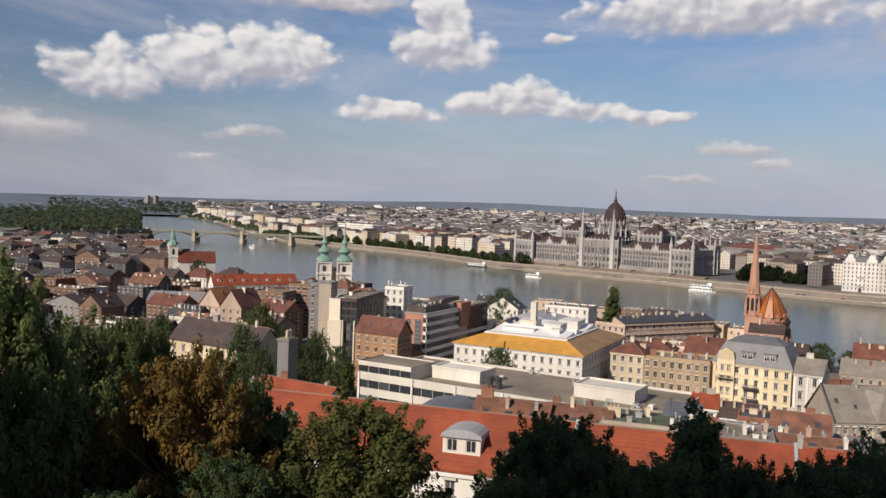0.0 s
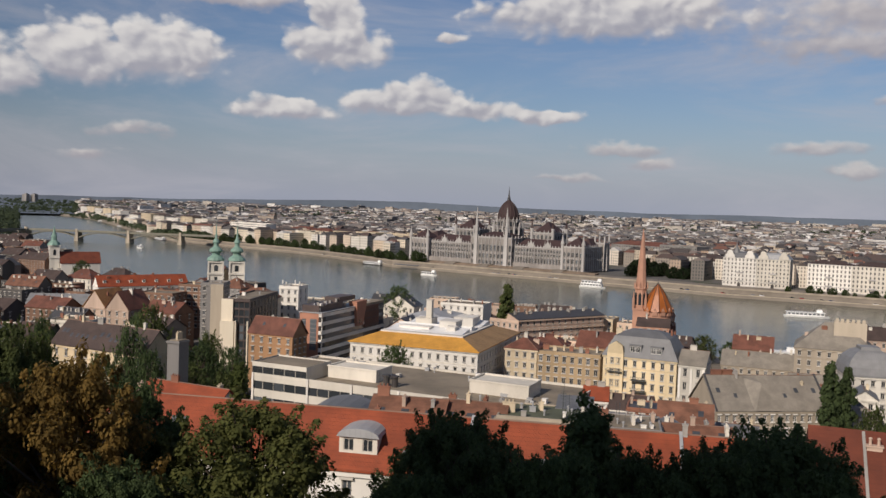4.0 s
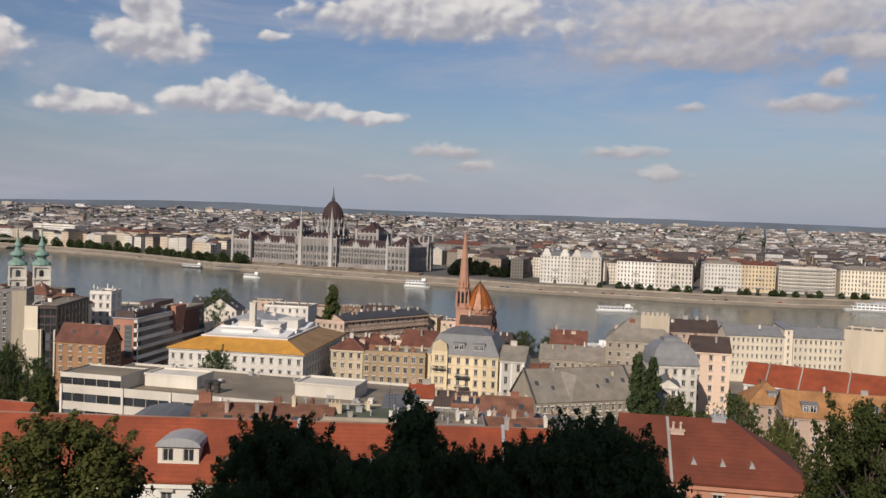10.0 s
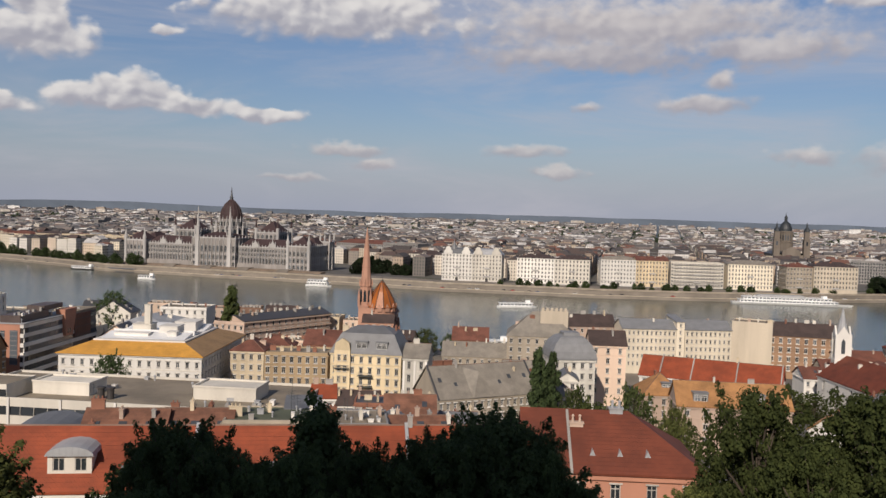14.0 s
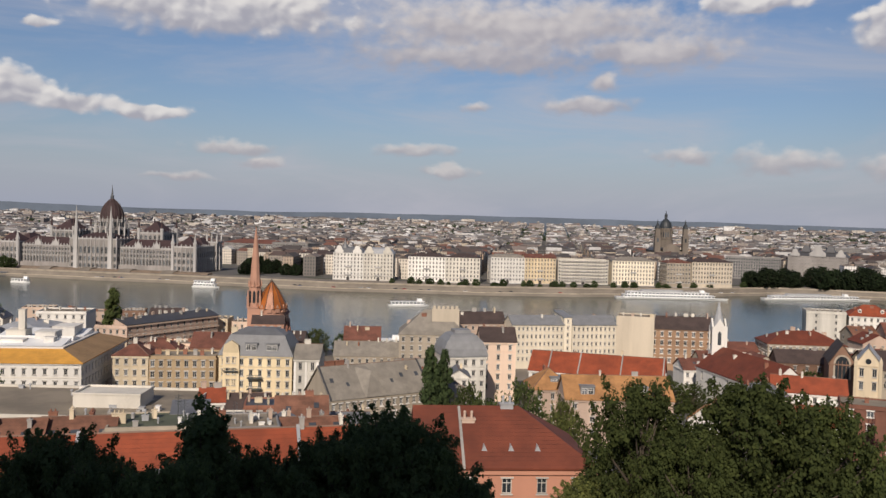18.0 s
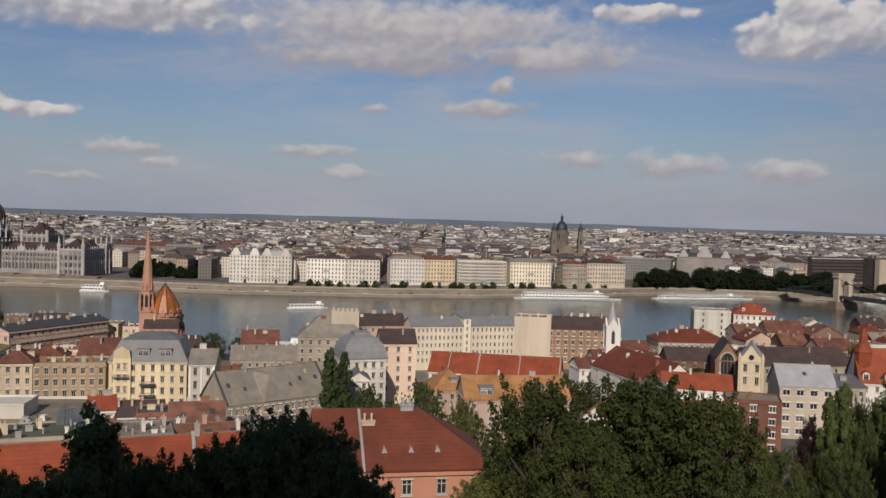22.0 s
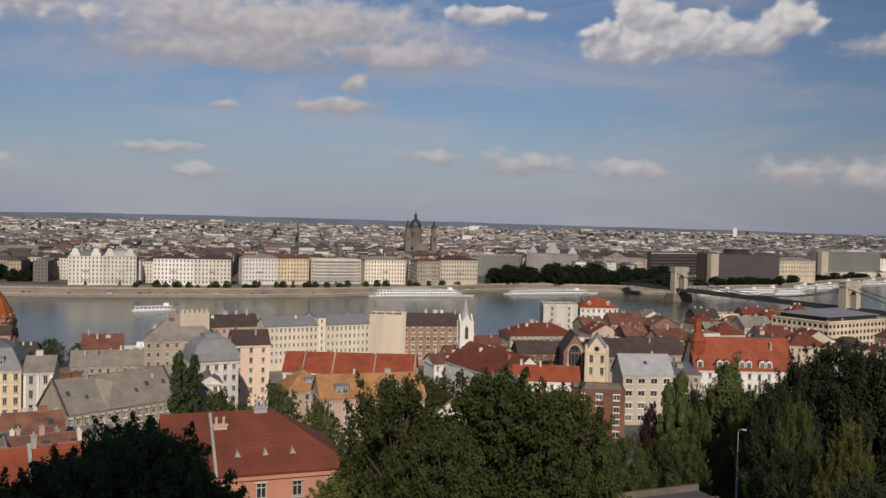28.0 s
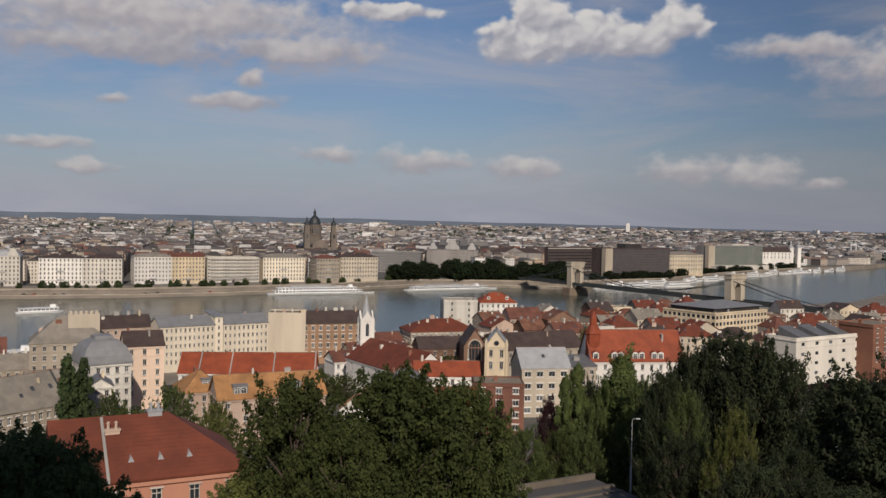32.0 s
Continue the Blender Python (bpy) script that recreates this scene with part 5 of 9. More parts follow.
th = placed(188.5, 249, -48.5, 46, 16, 22, label="long white house with a bright red tiled roof", rise=6, wall=WHITE, tile=TILE_RED, cols=13, rows=2, chimneys=2, side=3, left=2, panes=False)
for x in (6.5, 17.0, 31.5, 45.6):
    g = Geo()
    z = 22 - th.location.z
    g.prism([(-0.6, z), (8, z + 6.2), (16.6, z), (16.6, z + 0.6), (8, z + 6.75), (-0.6, z + 0.6)], "x", x, x + 0.4)
    part("firewall_coping", g, CONCRETE, th)
zinc_dormer(placed(160, 209, -25, 12, 13, 24.5, label="pinkish house with an orange hipped roof", roof="hip", rise=5.5, wall=PINK, tile=TILE_ORANGE, cols=3, rows=3, side=4, chimneys=1), ((7.5, 1.8),), 24.5)
zinc_dormer(placed(152, 184, -30, 29, 14, 27, label="pinkish-beige apartment house with an orange roof", rise=5.5, wall=PINK, tile=TILE_ORANGE, cols=6, rows=3, win=(1.3, 1.3), side=2, chimneys=2), ((6.0, 1.2), (20.5, 1.2)), 27)
placed(291.5, 294.5, -37, 28, 14, 26.6, label="brown brick tenement with pale window surrounds", rise=5.4, wall=UMBER, tile=TILE_DARK, cols=8, rows=5, win=(1.4, 2.1), story=4.0, chimneys=6, panes=False, frame_mat=WHITE)
th = placed(252.6, 231, -110.4, 46, 17.8, 22, label="white church nave under a dark red tiled roof", rise=7.5, wall=WHITE, tile=TILE_MIDRED, cols=5, rows=1, win=(1.1, 3.2), chimneys=2, name="church_nave", panes=False)
g = Geo()
for k in range(7):
    e = 22 - th.location.z + 7.5 * (1 - abs(k - 3) / 3.4)
    g.box(-0.35, 0.3 + 2.5 * k, e - 3.0, 0.25, 2.8 + 2.5 * k, e + 0.9)
part("stepped_gable", g, WHITE, th, "white stepped gable")
placed(418, 306, -46, 20, 16, 29, label="white modern flats beside the river", roof="flat", wall=SOOTYWHITE, tile=GRAVEL, cols=2, rows=4, chimneys=9, parapet=0.7, panes=False)
placed(432, 290, -46, 22, 16, 28, label="white apartment house with bright red roof and dormers", roof="hip", rise=5.5, wall=WHITE, tile=TILE_RED, cols=7, rows=5, chimneys=3, dormers=2, panes=False)
placed(319, 252, -36, 33, 20, 24, label="large house with a red hipped roof over a row of windows", roof="hip", rise=5, wall=BEIGE, tile=TILE_MIDRED, cols=12, rows=2, left=6, win=(1.2, 2.0), chimneys=9, panes=False, frame_mat=WHITE)
placed(287, 222, -38, 22, 12, 22.5, label="low hall with a dark brown roof", rise=4.5, wall=BROWNBRICK, tile=TILE_DARK, cols=5, rows=1, chimneys=1, panes=False)
th = placed(283.2, 197.2, -50, 8.6, 20, 26.5, label="dark brick church front with a great arched window", roof="cross", rise=6.8, wall=BROWNBRICK, tile=TILE_DARK, cols=0, rows=0, chimneys=0, name="church_hall", panes=False)
for wid, hig, y0, y1, mt, nm in ((2.9, 8.6, -0.12, 0.05, BEIGE, "arch_surround"), (2.3, 8.0, -0.16, -0.1, GLASS, "arched_window")):
    g = Geo()
    z = 26.5 - th.location.z - 5.4
    g.prism([(4.3 - wid, z), (4.3 + wid, z)] + [(4.3 + wid * math.cos(a * math.pi / 10), z + hig * 0.62 + hig * 0.38 * math.sin(a * math.pi / 10)) for a in range(11)], "y", y0, y1)
    part(nm, g, mt, th)
g = Geo()
for x in (2.9, 4.2, 5.5):
    g.box(x, -0.24, z, x + 0.2, -0.16, z + 6.5)
part("mullion", g, BROWNBRICK, th)
th = placed(271.2, 179.1, -57, 7.8, 12, 29.8, label="small cream stone chapel front with a steep gable", roof="cross", rise=5.6, wall=CREAM, tile=PALEZINC, cols=2, rows=2, win=(1.3, 2.6), story=4.4, top=1.4, chimneys=0, name="chapel", panes=False)
g = Geo()
g.lathe([(0.9, -0.1), (0.9, 0.12)], 16)
part("rose_window", g, GLASS, th, at=pose(3.9, -0.05, 30.9 - th.location.z, 90))
for x in (-0.35, 7.15):
    g = Geo()
    g.box(x, -0.5, 0, x + 1.0, 0.5, 30.6 - th.location.z)
    g.tapered(x - 0.1, -0.6, x + 1.1, 0.6, 30.6 - th.location.z, 32.6 - th.location.z, 0.55)
    part("corner_pier", g, CREAM, th)
placed(290, 186, -28, 40, 16, 25, label="long house with a dark brown roof", rise=6, wall=BEIGE, tile=TILE_DARK, cols=10, rows=2, chimneys=4, panes=False)
th = placed(251, 151.2, -43.5, 16.5, 14, 27, label="grey four-storey house with a pale sheet roof", rise=6, wall=SAND, tile=PALEZINC, cols=4, rows=4, win=(2.2, 1.7), story=4.0, frame_mat=WHITE, lights=1, chimneys=1, panes=False)
placed(263.4, 139.4, -43.5, 8.5, 12, 27.4, label="narrow beige house beside a pale roof", roof="shed", rise=2.2, wall=BEIGE, tile=ZINC, cols=3, rows=5, win=(1.2, 1.5), chimneys=1, panes=False)
placed(211, 143.3, -53.8, 14.7, 12, 28.3, base=14, label="red brick house with white windows and a flat roof", roof="flat", wall=DEEPBRICK, tile=GRAVEL, cols=3, rows=4, win=(1.7, 1.5), chimneys=1, parapet=0.5, left=2, frame_mat=WHITE)
th = placed(274.5, 137.8, -47, 33, 16, 28, label="white apartment house under a tall bright red roof", rise=10, wall=WHITE, tile=TILE_RED, cols=10, rows=4, chimneys=2, left=3, panes=False)
for x in (1.6, 8.2, 10.5, 15.6, 17.9, 22.4, 24.7):
    dormer(th, x, 0.25, 28.9 - th.location.z, 2.0, 2.1, 2.6, TILE_RED)
for az, w, wall, tile in ((66.4, 15, BEIGE, TILE_DARK), (68.7, 16, SAND, TILE_MIDRED), (71.1, 17, CREAM, TILE_DARK), (73.5, 15, PINK, TILE_BRICK), (75.6, 16, BEIGE, TILE_MIDRED)):
    placed(*polar(az, 421), -52, w, 12, 24.4, label="town house under the riverside offices with a %s roof" % ("dull red" if tile is TILE_MIDRED else "dark brown" if tile is TILE_DARK else "brick-red"), roof="hip", rise=4.6, wall=wall, tile=tile, cols=5, rows=3, chimneys=3, lights=2, panes=False)
th = placed(454.6, 157.7, -16, 47, 34, 30, base=12, label="beige riverside office block with a set-back grey roof", roof="flat", wall=CREAM, tile=GRAVEL, cols=15, rows=5, left=11, chimneys=0, win=(2.1, 1.9), story=3.4, top=1.3, style="plain", panes=False, parapet=0.4, name="office_building")
g = Geo()
g.box(3, 3, 18, 44, 31, 20.2)
part("attic_storey", g, DARKPANEL, th, "dark glazed attic storey")
part("attic_roof", roof_geo("hip", 42, 29, 20.2, 2.6, 0.8), MIDZINC, th, at=pose(2.5, 2.5, 0))
roof_clutter(th, 40, 8, 18.2, 6, 31)
th = placed(322, 83, -22, 39, 13, 36, label="white modern house with tilted glass roof lights", roof="flat", wall=OFFWHITE, tile=GRAVEL, cols=5, rows=4, win=(2.0, 1.3), chimneys=0, parapet=0.8, style="plain", base=20, panes=False)
for k in range(3):
    g = Geo()
    g.prism([(0.5, 16.0), (11.5, 16.0), (11.5, 19.6)], "x", 5 + k * 11, 11.5 + k * 11)
    part("roof_light", g, ZINC, th)
placed(352, 64, -22, 20, 14, 40, label="brick-red rendered house with a flat roof", roof="flat", wall=BRICK, tile=GRAVEL, cols=4, rows=4, chimneys=2, parapet=0.6, base=20, panes=False)

placed(224.6, 175.5, -50, 21, 10, 25, label="low house with a bright orange-red roof", rise=4.3, wall=WHITE, tile=TILE_RED, cols=6, rows=2, chimneys=4, panes=False)
placed(197.6, 165.8, -45, 14, 10, 27.5, label="low house with a grey sheet roof", roof="hip", rise=3.4, wall=BEIGE, tile=ZINC, cols=5, rows=2, chimneys=3, panes=False)
placed(176, 135, -48, 14, 9, 28.5, label="white house with an orange-red roof and chimneys", rise=4, wall=WHITE, tile=TILE_RED, cols=4, rows=2, side=2, chimneys=3)
placed(157.7, 146, -60, 8, 10, 29.2, label="white gabled house with an orange roof", roof="cross", rise=3.6, wall=WHITE, tile=TILE_ORANGE, cols=2, rows=2, chimneys=1)


# ---- the long red roof just below the hill ----
RANGE = []


def red_range():
    th = placed(-46, 107.3, -17.2, 95, 13, 47.0, base=39.0, label="long low range with a bright red tiled roof", rise=4.9, wall=WHITE, tile=TILE_RED, cols=20, rows=2, chimneys=3, lights=0, name="house", dormers=0, panes=False)
    thing_dormer(th)
    RANGE.append(th)


def thing_dormer(th):
    """A wide zinc dormer with an arched roof and two windows."""
    for cx in (48.5,):
        w = 4.2
        g = Geo()
        g.wall((0, 0), (w, 0), 0, 1.9, spread(w, 2 if w > 3 else 1, 1.15), [(0.35, 1.7)], 0.15)
        g.face([(0, 0, 0), (0, 0, 1.9), (0, 4, 1.9), (0, 4, 0)])
        g.face([(w, 0, 0), (w, 4, 0), (w, 4, 1.9), (w, 0, 1.9)])
        ob = part("dormer", g, OFFWHITE, th, at=pose(cx, 1.4, 9.4))
        r = Geo()
        n = 8
        top = [(w / 2 - (w / 2 + 0.25) * math.cos(math.pi * k / n), 1.9 + 0.95 * math.sin(math.pi * k / n)) for k in range(n + 1)]
        r.prism(top, "y", -0.3, 4.2)
        part("dormer_roof", r, PALEZINC, ob)
        for u0, u1 in spread(w, 2 if w > 3 else 1, 1.15):
            fm, pm = window_meshes(1.15, 1.35, "cross", FRAME, GLASS)
            part("window", fm, None, ob, at=pose(u0, 0.1, 0.35))
            part("pane", pm, None, ob, at=pose(u0, 0.12, 0.35))
    return th


red_range()


def range_details(th):
    """Coping walls and flat lights on the long red roof."""
    for cx in (20.5, 62.0, 84.0):
        g = Geo()
        g.prism([(-0.5, 8.0), (6.5, 12.9), (13.5, 8.0), (13.5, 8.5), (6.5, 13.4), (-0.5, 8.5)], "x", cx, cx + 0.35)
        part("firewall_coping", g, PALEZINC, th)
    for cx, f in ((56.3, 0.25), (70.0, 0.3), (77.0, 0.55), (29.0, 0.5), (90.0, 0.3)):
        skylight(th, "gable", 95, 13, 8.0, 4.9, cx, f, glass=ZINC, size=(1.9, 1.6))


range_details(RANGE[0])


def back_row(az, d, w, deep, eave, label, turn_to=-18.0, **kw):
    x, y = polar(az, d)
    return placed(x, y, turn_to, w, deep, eave, label=label, **kw)


th = back_row(-2.4, 126, 10, 10, 43.0, "low hall with a grey vaulted sheet roof", roof="flat", wall=BEIGE, tile=GRAVEL, cols=3, rows=1, chimneys=0)
g = Geo()
g.prism([(-0.3, 0)] + [(5 - 5.3 * math.cos(math.pi * k / 10), 3.0 * math.sin(math.pi * k / 10)) for k in range(1, 10)] + [(10.3, 0)], "y", -0.4, 10.4)
part("vault", g, ZINC, th, "grey vaulted sheet roof", at=pose(0, 0, 43.0 - th.location.z + 0.13))
back_row(2.2, 120, 10, 9, 45.2, "small house with a rusty tiled roof and skylights", rise=3.0, wall=BEIGE, tile=TILE_RUST, cols=3, rows=1, lights=3, chimneys=3)
back_row(6.9, 119, 8.5, 9, 45.0, "small house with a rusty tiled roof and skylights", rise=3.0, wall=BEIGE, tile=TILE_RUST, cols=3, rows=1, lights=3, chimneys=4)
th = back_row(10.6, 119, 13, 9, 47.0, "low annex with a mossy green flat roof", roof="flat", wall=BEIGE, tile=MOSS, cols=3, rows=1, chimneys=3, parapet=0.3)
roof_clutter(th, 13, 9, 47.1 - th.location.z, 14, 21, 0.6)
back_row(14.6, 126, 4.4, 5, 47.0, "little white roof house with a grey top", roof="shed", rise=0.8, wall=WHITE, tile=ZINC, cols=1, rows=1, chimneys=0)
th = back_row(17.0, 124, 9, 9, 45.2, "low house with a grey flat roof and vents", roof="flat", wall=GREYWALL, tile=GRAVEL, cols=3, rows=1, chimneys=3, parapet=0.3)
roof_clutter(th, 9, 9, 45.3 - th.location.z, 12, 22, 0.6)
back_row(21.0, 152, 11, 10, 33.6, "low house with a worn terracotta roof", rise=3.6, wall=PINK, tile=TILE_RUST, cols=3, rows=1, chimneys=4)
back_row(24.6, 150, 9, 10, 33.0, "low house with a worn terracotta roof", rise=3.6, wall=WHITE, tile=TILE_RUST, cols=3, rows=1, chimneys=4)
back_row(21.4, 126, 9, 8, 42.6, "low house with a patched rusty roof", rise=2.6, wall=WHITE, tile=TILE_RUST, cols=3, rows=1, chimneys=4, lights=3)
back_row(16.2, 204, 5.2, 7, 32.2, "small house with a bright red roof", rise=2.6, wall=WHITE, tile=TILE_RED, cols=2, rows=1, chimneys=2)
back_row(-12.4, 172, 18, 10, 36.5, "low house with a red tiled roof", turn_to=-32, rise=4.0, wall=WHITE, tile=TILE_RED, cols=5, rows=1, chimneys=2)
back_row(-13.8, 128, 16, 10, 44.0, "low house with a grey sheet roof and vents", turn_to=-20, roof="flat", wall=GREYWALL, tile=ZINC, cols=4, rows=1, chimneys=5, parapet=0.3)
back_row(-10.4, 210, 3.2, 3.5, 42.6, "grey blank firewall of a tenement", turn_to=-28, roof="flat", wall=GREYWALL, tile=GRAVEL, cols=0, rows=0, chimneys=1)
back_row(20.6, 136, 5, 8, 41.4, "little white gabled roof house", roof="cross", rise=1.7, wall=WHITE, tile=ZINC, cols=1, rows=1, chimneys=1)
TAKEN.append((-44, 329, 13))
TAKEN.append((-40, 285, 20))
TAKEN.append((*polar(-17, 725), 34))
TAKEN.append((*polar(-16.6, 665), 30))
TAKEN.append((*polar(-15.4, 740), 30))


back_row(15.6, 180, 10, 11, 33.0, "low house with a grey flat roof and vents", turn_to=-22, roof="flat", wall=OFFWHITE, tile=ZINC, cols=4, rows=2, chimneys=2, parapet=0.4)
back_row(18.9, 200, 9, 9, 31.8, "brick house with a dark sheet roof", turn_to=-22, roof="flat", wall=BRICK, tile=LEAD, cols=4, rows=2, chimneys=4, parapet=0.4)
back_row(20.9, 176, 10, 10, 34.2, "house with a worn terracotta roof", turn_to=-22, rise=3.8, wall=PINK, tile=TILE_RUST, cols=4, rows=2, chimneys=5, lights=2)
back_row(17.4, 228, 12, 11, 24.5, "house with a patched brown roof", turn_to=-24, rise=3.8, wall=BEIGE, tile=TILE_DARK, cols=4, rows=2, chimneys=4)
back_row(19.3, 378, 13, 9, 28.4, "brown-roofed hall beside the brick church", turn_to=-25, rise=3.2, wall=SALMON, tile=TILE_DARK, cols=4, rows=1, chimneys=1)
back_row(24.4, 186, 8, 9, 29.0, "white house with a grey sheet roof", turn_to=-24, rise=3.6, wall=WHITE, tile=ZINC, cols=4, rows=2, chimneys=3)


def spike_turret():
    x, y = polar(63.4, 313)
    th = thing("roof_turret", "brick-red stair turret with a pointed top", "turret", pose(x, y, 20))
    g = Geo()
    g.lathe([(2.6, 0), (2.6, 17.0), (2.9, 17.2), (2.0, 19.5), (1.4, 20.0), (1.3, 22.4), (0.15, 25.0)], 8)
    part("shaft", g, TILE_RED, th)


spike_turret()


def hipped_red_house():
    th = placed(48.0, 82.7, -27.0, 19.5, 15, 47.6, base=39.5, label="brick house with a dull red hipped roof and pointed vents", roof="halfhip", rise=5.2, wall=SALMON_RENDER, tile=TILE_MIDRED, cols=5, rows=2, chimneys=0, side=3)
    for cx, cy, cz in ((3.4, 7.0, 11.0), (5.9, 5.5, 11.6), (10.6, 7.4, 13.0)):
        g = Geo()
        g.box(-0.75, -0.4, -0.8, 0.75, 0.4, 0.75)
        g.box(-0.85, -0.5, 0.75, 0.85, 0.5, 0.9)
        for q in (-0.4, 0.4):
            g.lathe([(0.17, 0.9), (0.13, 1.5), (0.22, 1.55), (0.05, 1.75)], 8, q, 0)
        part("chimney", g, PINK if cx < 9 else PALEZINC, th, at=pose(cx, cy, cz))
    for k in range(3):
        g = Geo()
        g.v += [(-0.55, 0, 0), (0.55, 0, 0), (0, 0.05, 1.15), (0, 1.5, 1.15), (-0.5, 0.9, 0.55), (0.5, 0.9, 0.55)]
        g.f += [(0, 1, 2), (1, 3, 2), (0, 2, 3)]
        g.m += [0, 0, 0]
        part("roof_vent", g, PALEZINC, th, at=pose(7.4 + 3.0 * k, 1.6, 8.1 + 1.1))
    g = Geo()
    g.prism([(-0.5, 8.1), (7.2, 12.6), (7.2, 13.5), (-0.5, 8.6)], "x", 4.8, 5.1)
    part("firewall_coping", g, CONCRETE, th)


hipped_red_house()


# ---- trees ----
def leaf_mesh(name, centres, spreads, count, size, mat, seed, flat=0.35):
    """Small leaves scattered about the given clumps, thicker towards their outsides."""
    rng = np.random.default_rng(seed)
    c = np.array(centres)
    s = np.array(spreads)
    wgt = s ** 2
    idx = rng.choice(len(c), count, p=wgt / wgt.sum())
    d = rng.normal(size=(count, 3))
    d /= np.linalg.norm(d, axis=1)[:, None]
    rad = s[idx] * (0.3 + 0.9 * rng.uniform(0, 1, count) ** 0.6)
    p = c[idx] + d * rad[:, None] * np.array([1, 1, 0.8])
    facing = d + np.array([0, 0, 0.45]) + 0.3 * rng.normal(size=(count, 3))
    facing /= np.linalg.norm(facing, axis=1)[:, None]
    u = np.cross(facing, rng.normal(size=(count, 3)))
    u /= np.linalg.norm(u, axis=1)[:, None]
    w = np.cross(u, facing)
    w /= np.linalg.norm(w, axis=1)[:, None]
    sz = size * rng.uniform(0.6, 1.4, count)[:, None]
    quads = np.stack([p - u * sz * 0.5 - w * sz * 0.12, p - w * sz * 0.36, p + u * sz * 0.6, p + w * sz * 0.36], axis=1).reshape(-1, 3)
    me = bpy.data.meshes.new(name)
    me.vertices.add(count * 4)
    me.vertices.foreach_set("co", quads.ravel())
    me.loops.add(count * 4)
    me.loops.foreach_set("vertex_index", np.arange(count * 4))
    me.polygons.add(count)
    me.polygons.foreach_set("loop_start", np.arange(count) * 4)
    me.polygons.foreach_set("loop_total", np.full(count, 4))
    me.materials.append(mat)
    me.update()
    return me


def crown_clumps(shape, seed):
    """Clumps for a crown of height 1 over a trunk: a full mass with bulging boughs, hollows between them and loose sprigs outside."""
    r = random.Random(seed)
    c, s = [], []
    n, low, high, wide = {"broad": (170, 0.28, 0.93, 0.37), "bush": (190, 0.1, 0.92, 0.46), "conic": (130, 0.14, 0.97, 0.31), "poplar": (90, 0.1, 0.96, 0.115)}[shape]
    boughs = [(r.uniform(0, 6.28), r.uniform(0.1, 0.95), r.uniform(0.1, 0.26)) for _ in range(11)]
    for i in range(n):
        f = (i + 0.5) / n
        a = i * 2.4 + r.uniform(-0.5, 0.5)
        if shape == "conic":
            out = wide * (1.03 - f)
        elif shape == "poplar":
            out = wide * math.sin(math.pi * min(1, 0.12 + 0.84 * f)) ** 0.6
        else:
            out = wide * math.sin(math.pi * min(1, 0.2 + 0.75 * f)) ** 0.72
        lump = max(h * math.exp(-((math.cos(a) - math.cos(b)) ** 2 + (math.sin(a) - math.sin(b)) ** 2) * 1.6 - (f - q) ** 2 * 26) for b, q, h in boughs)
        out *= 0.86 + 1.25 * lump
        rr = out * (r.uniform(0.75, 1.02) if i % 3 else r.uniform(0.2, 0.7))
        z = low + (high - low) * f + lump * 0.09 * f
        sz = r.uniform(0.05, 0.1) * (1.15 - 0.45 * f) * (0.62 if shape == "poplar" else 1.0)
        c.append((rr * math.cos(a), rr * math.sin(a), z))
        s.append(sz)
        if i % 3 == 1 and shape != "poplar":
            for k in (1, 2):
                reach = sz * (0.75 + 0.5 * k)
                up = 0.25 + 1.1 * f
                c.append(((rr + reach * (1.1 - 0.6 * f)) * math.cos(a), (rr + reach * (1.1 - 0.6 * f)) * math.sin(a), z + reach * up * 0.7))
                s.append(0.042 - 0.012 * k)
    return c, s


TREES = {}


def tree_meshes(shape, mat, count, leaf, tall, seed):
    """Trunk and crown of a tree of the given height; leaf is the length of a leaf in metres."""
    key = (shape, mat.name, count, seed, leaf)
    if key not in TREES:
        c, s = crown_clumps(shape, seed)
        c = [tuple(v * tall for v in p) for p in c]
        s = [v * tall for v in s]
        g = Geo()
        r = random.Random(seed)
        pts = [(0, 0, -0.6), (0.05 * r.uniform(-1, 1), 0, tall * 0.15), (tall * 0.02 * r.uniform(-1, 1), tall * 0.02, tall * 0.4), (0, 0, tall * 0.86)]
        t0 = tall * 0.022
        g.tube(pts, [t0 * 1.3, t0, t0 * 0.75, t0 * 0.15], 8)
        for i in range(0, len(c), 4):
            p = Vector(c[i])
            z0 = max(tall * 0.12, p.z * 0.62)
            mid = Vector((p.x * 0.45, p.y * 0.45, z0 + (p.z - z0) * 0.45))
            g.tube([(0, 0, z0), tuple(mid), tuple(p)], [t0 * 0.5, t0 * 0.3, t0 * 0.08], 5)
        TREES[key] = (g.mesh("trunk", BARK, True), leaf_mesh("crown", c, s, count, leaf, mat, seed), tall)
    return TREES[key]


def tree(label, az, r, top, width=None, shape="broad", mat=None, count=9000, leaf=0.3, seed=1, base=None, group="", xy=None, tall=14.0):
    """A tree at a bearing and distance, whose top reaches the given height above the river; width of its crown in metres."""
    x, y = xy or polar(az, r)
    zb = land(x, y) if base is None else base
    trunk, crown, tall = tree_meshes(shape, mat or LEAF_GREEN, count, leaf, tall, seed)
    h = max(1.5, top - zb)
    k = h / tall
    own = {"broad": 0.72, "bush": 0.9, "poplar": 0.25, "conic": 0.52}[shape] * tall
    kw = k if width is None else width / own
    th = thing("tree", label, "tree", pose(x, y, zb - 0.3, 0, 0, (seed * 77 + r * 13) % 360), group)
    th.scale = (kw, kw, k)
    part("trunk", trunk, None, th)
    part("crown", crown, None, th)
    return th


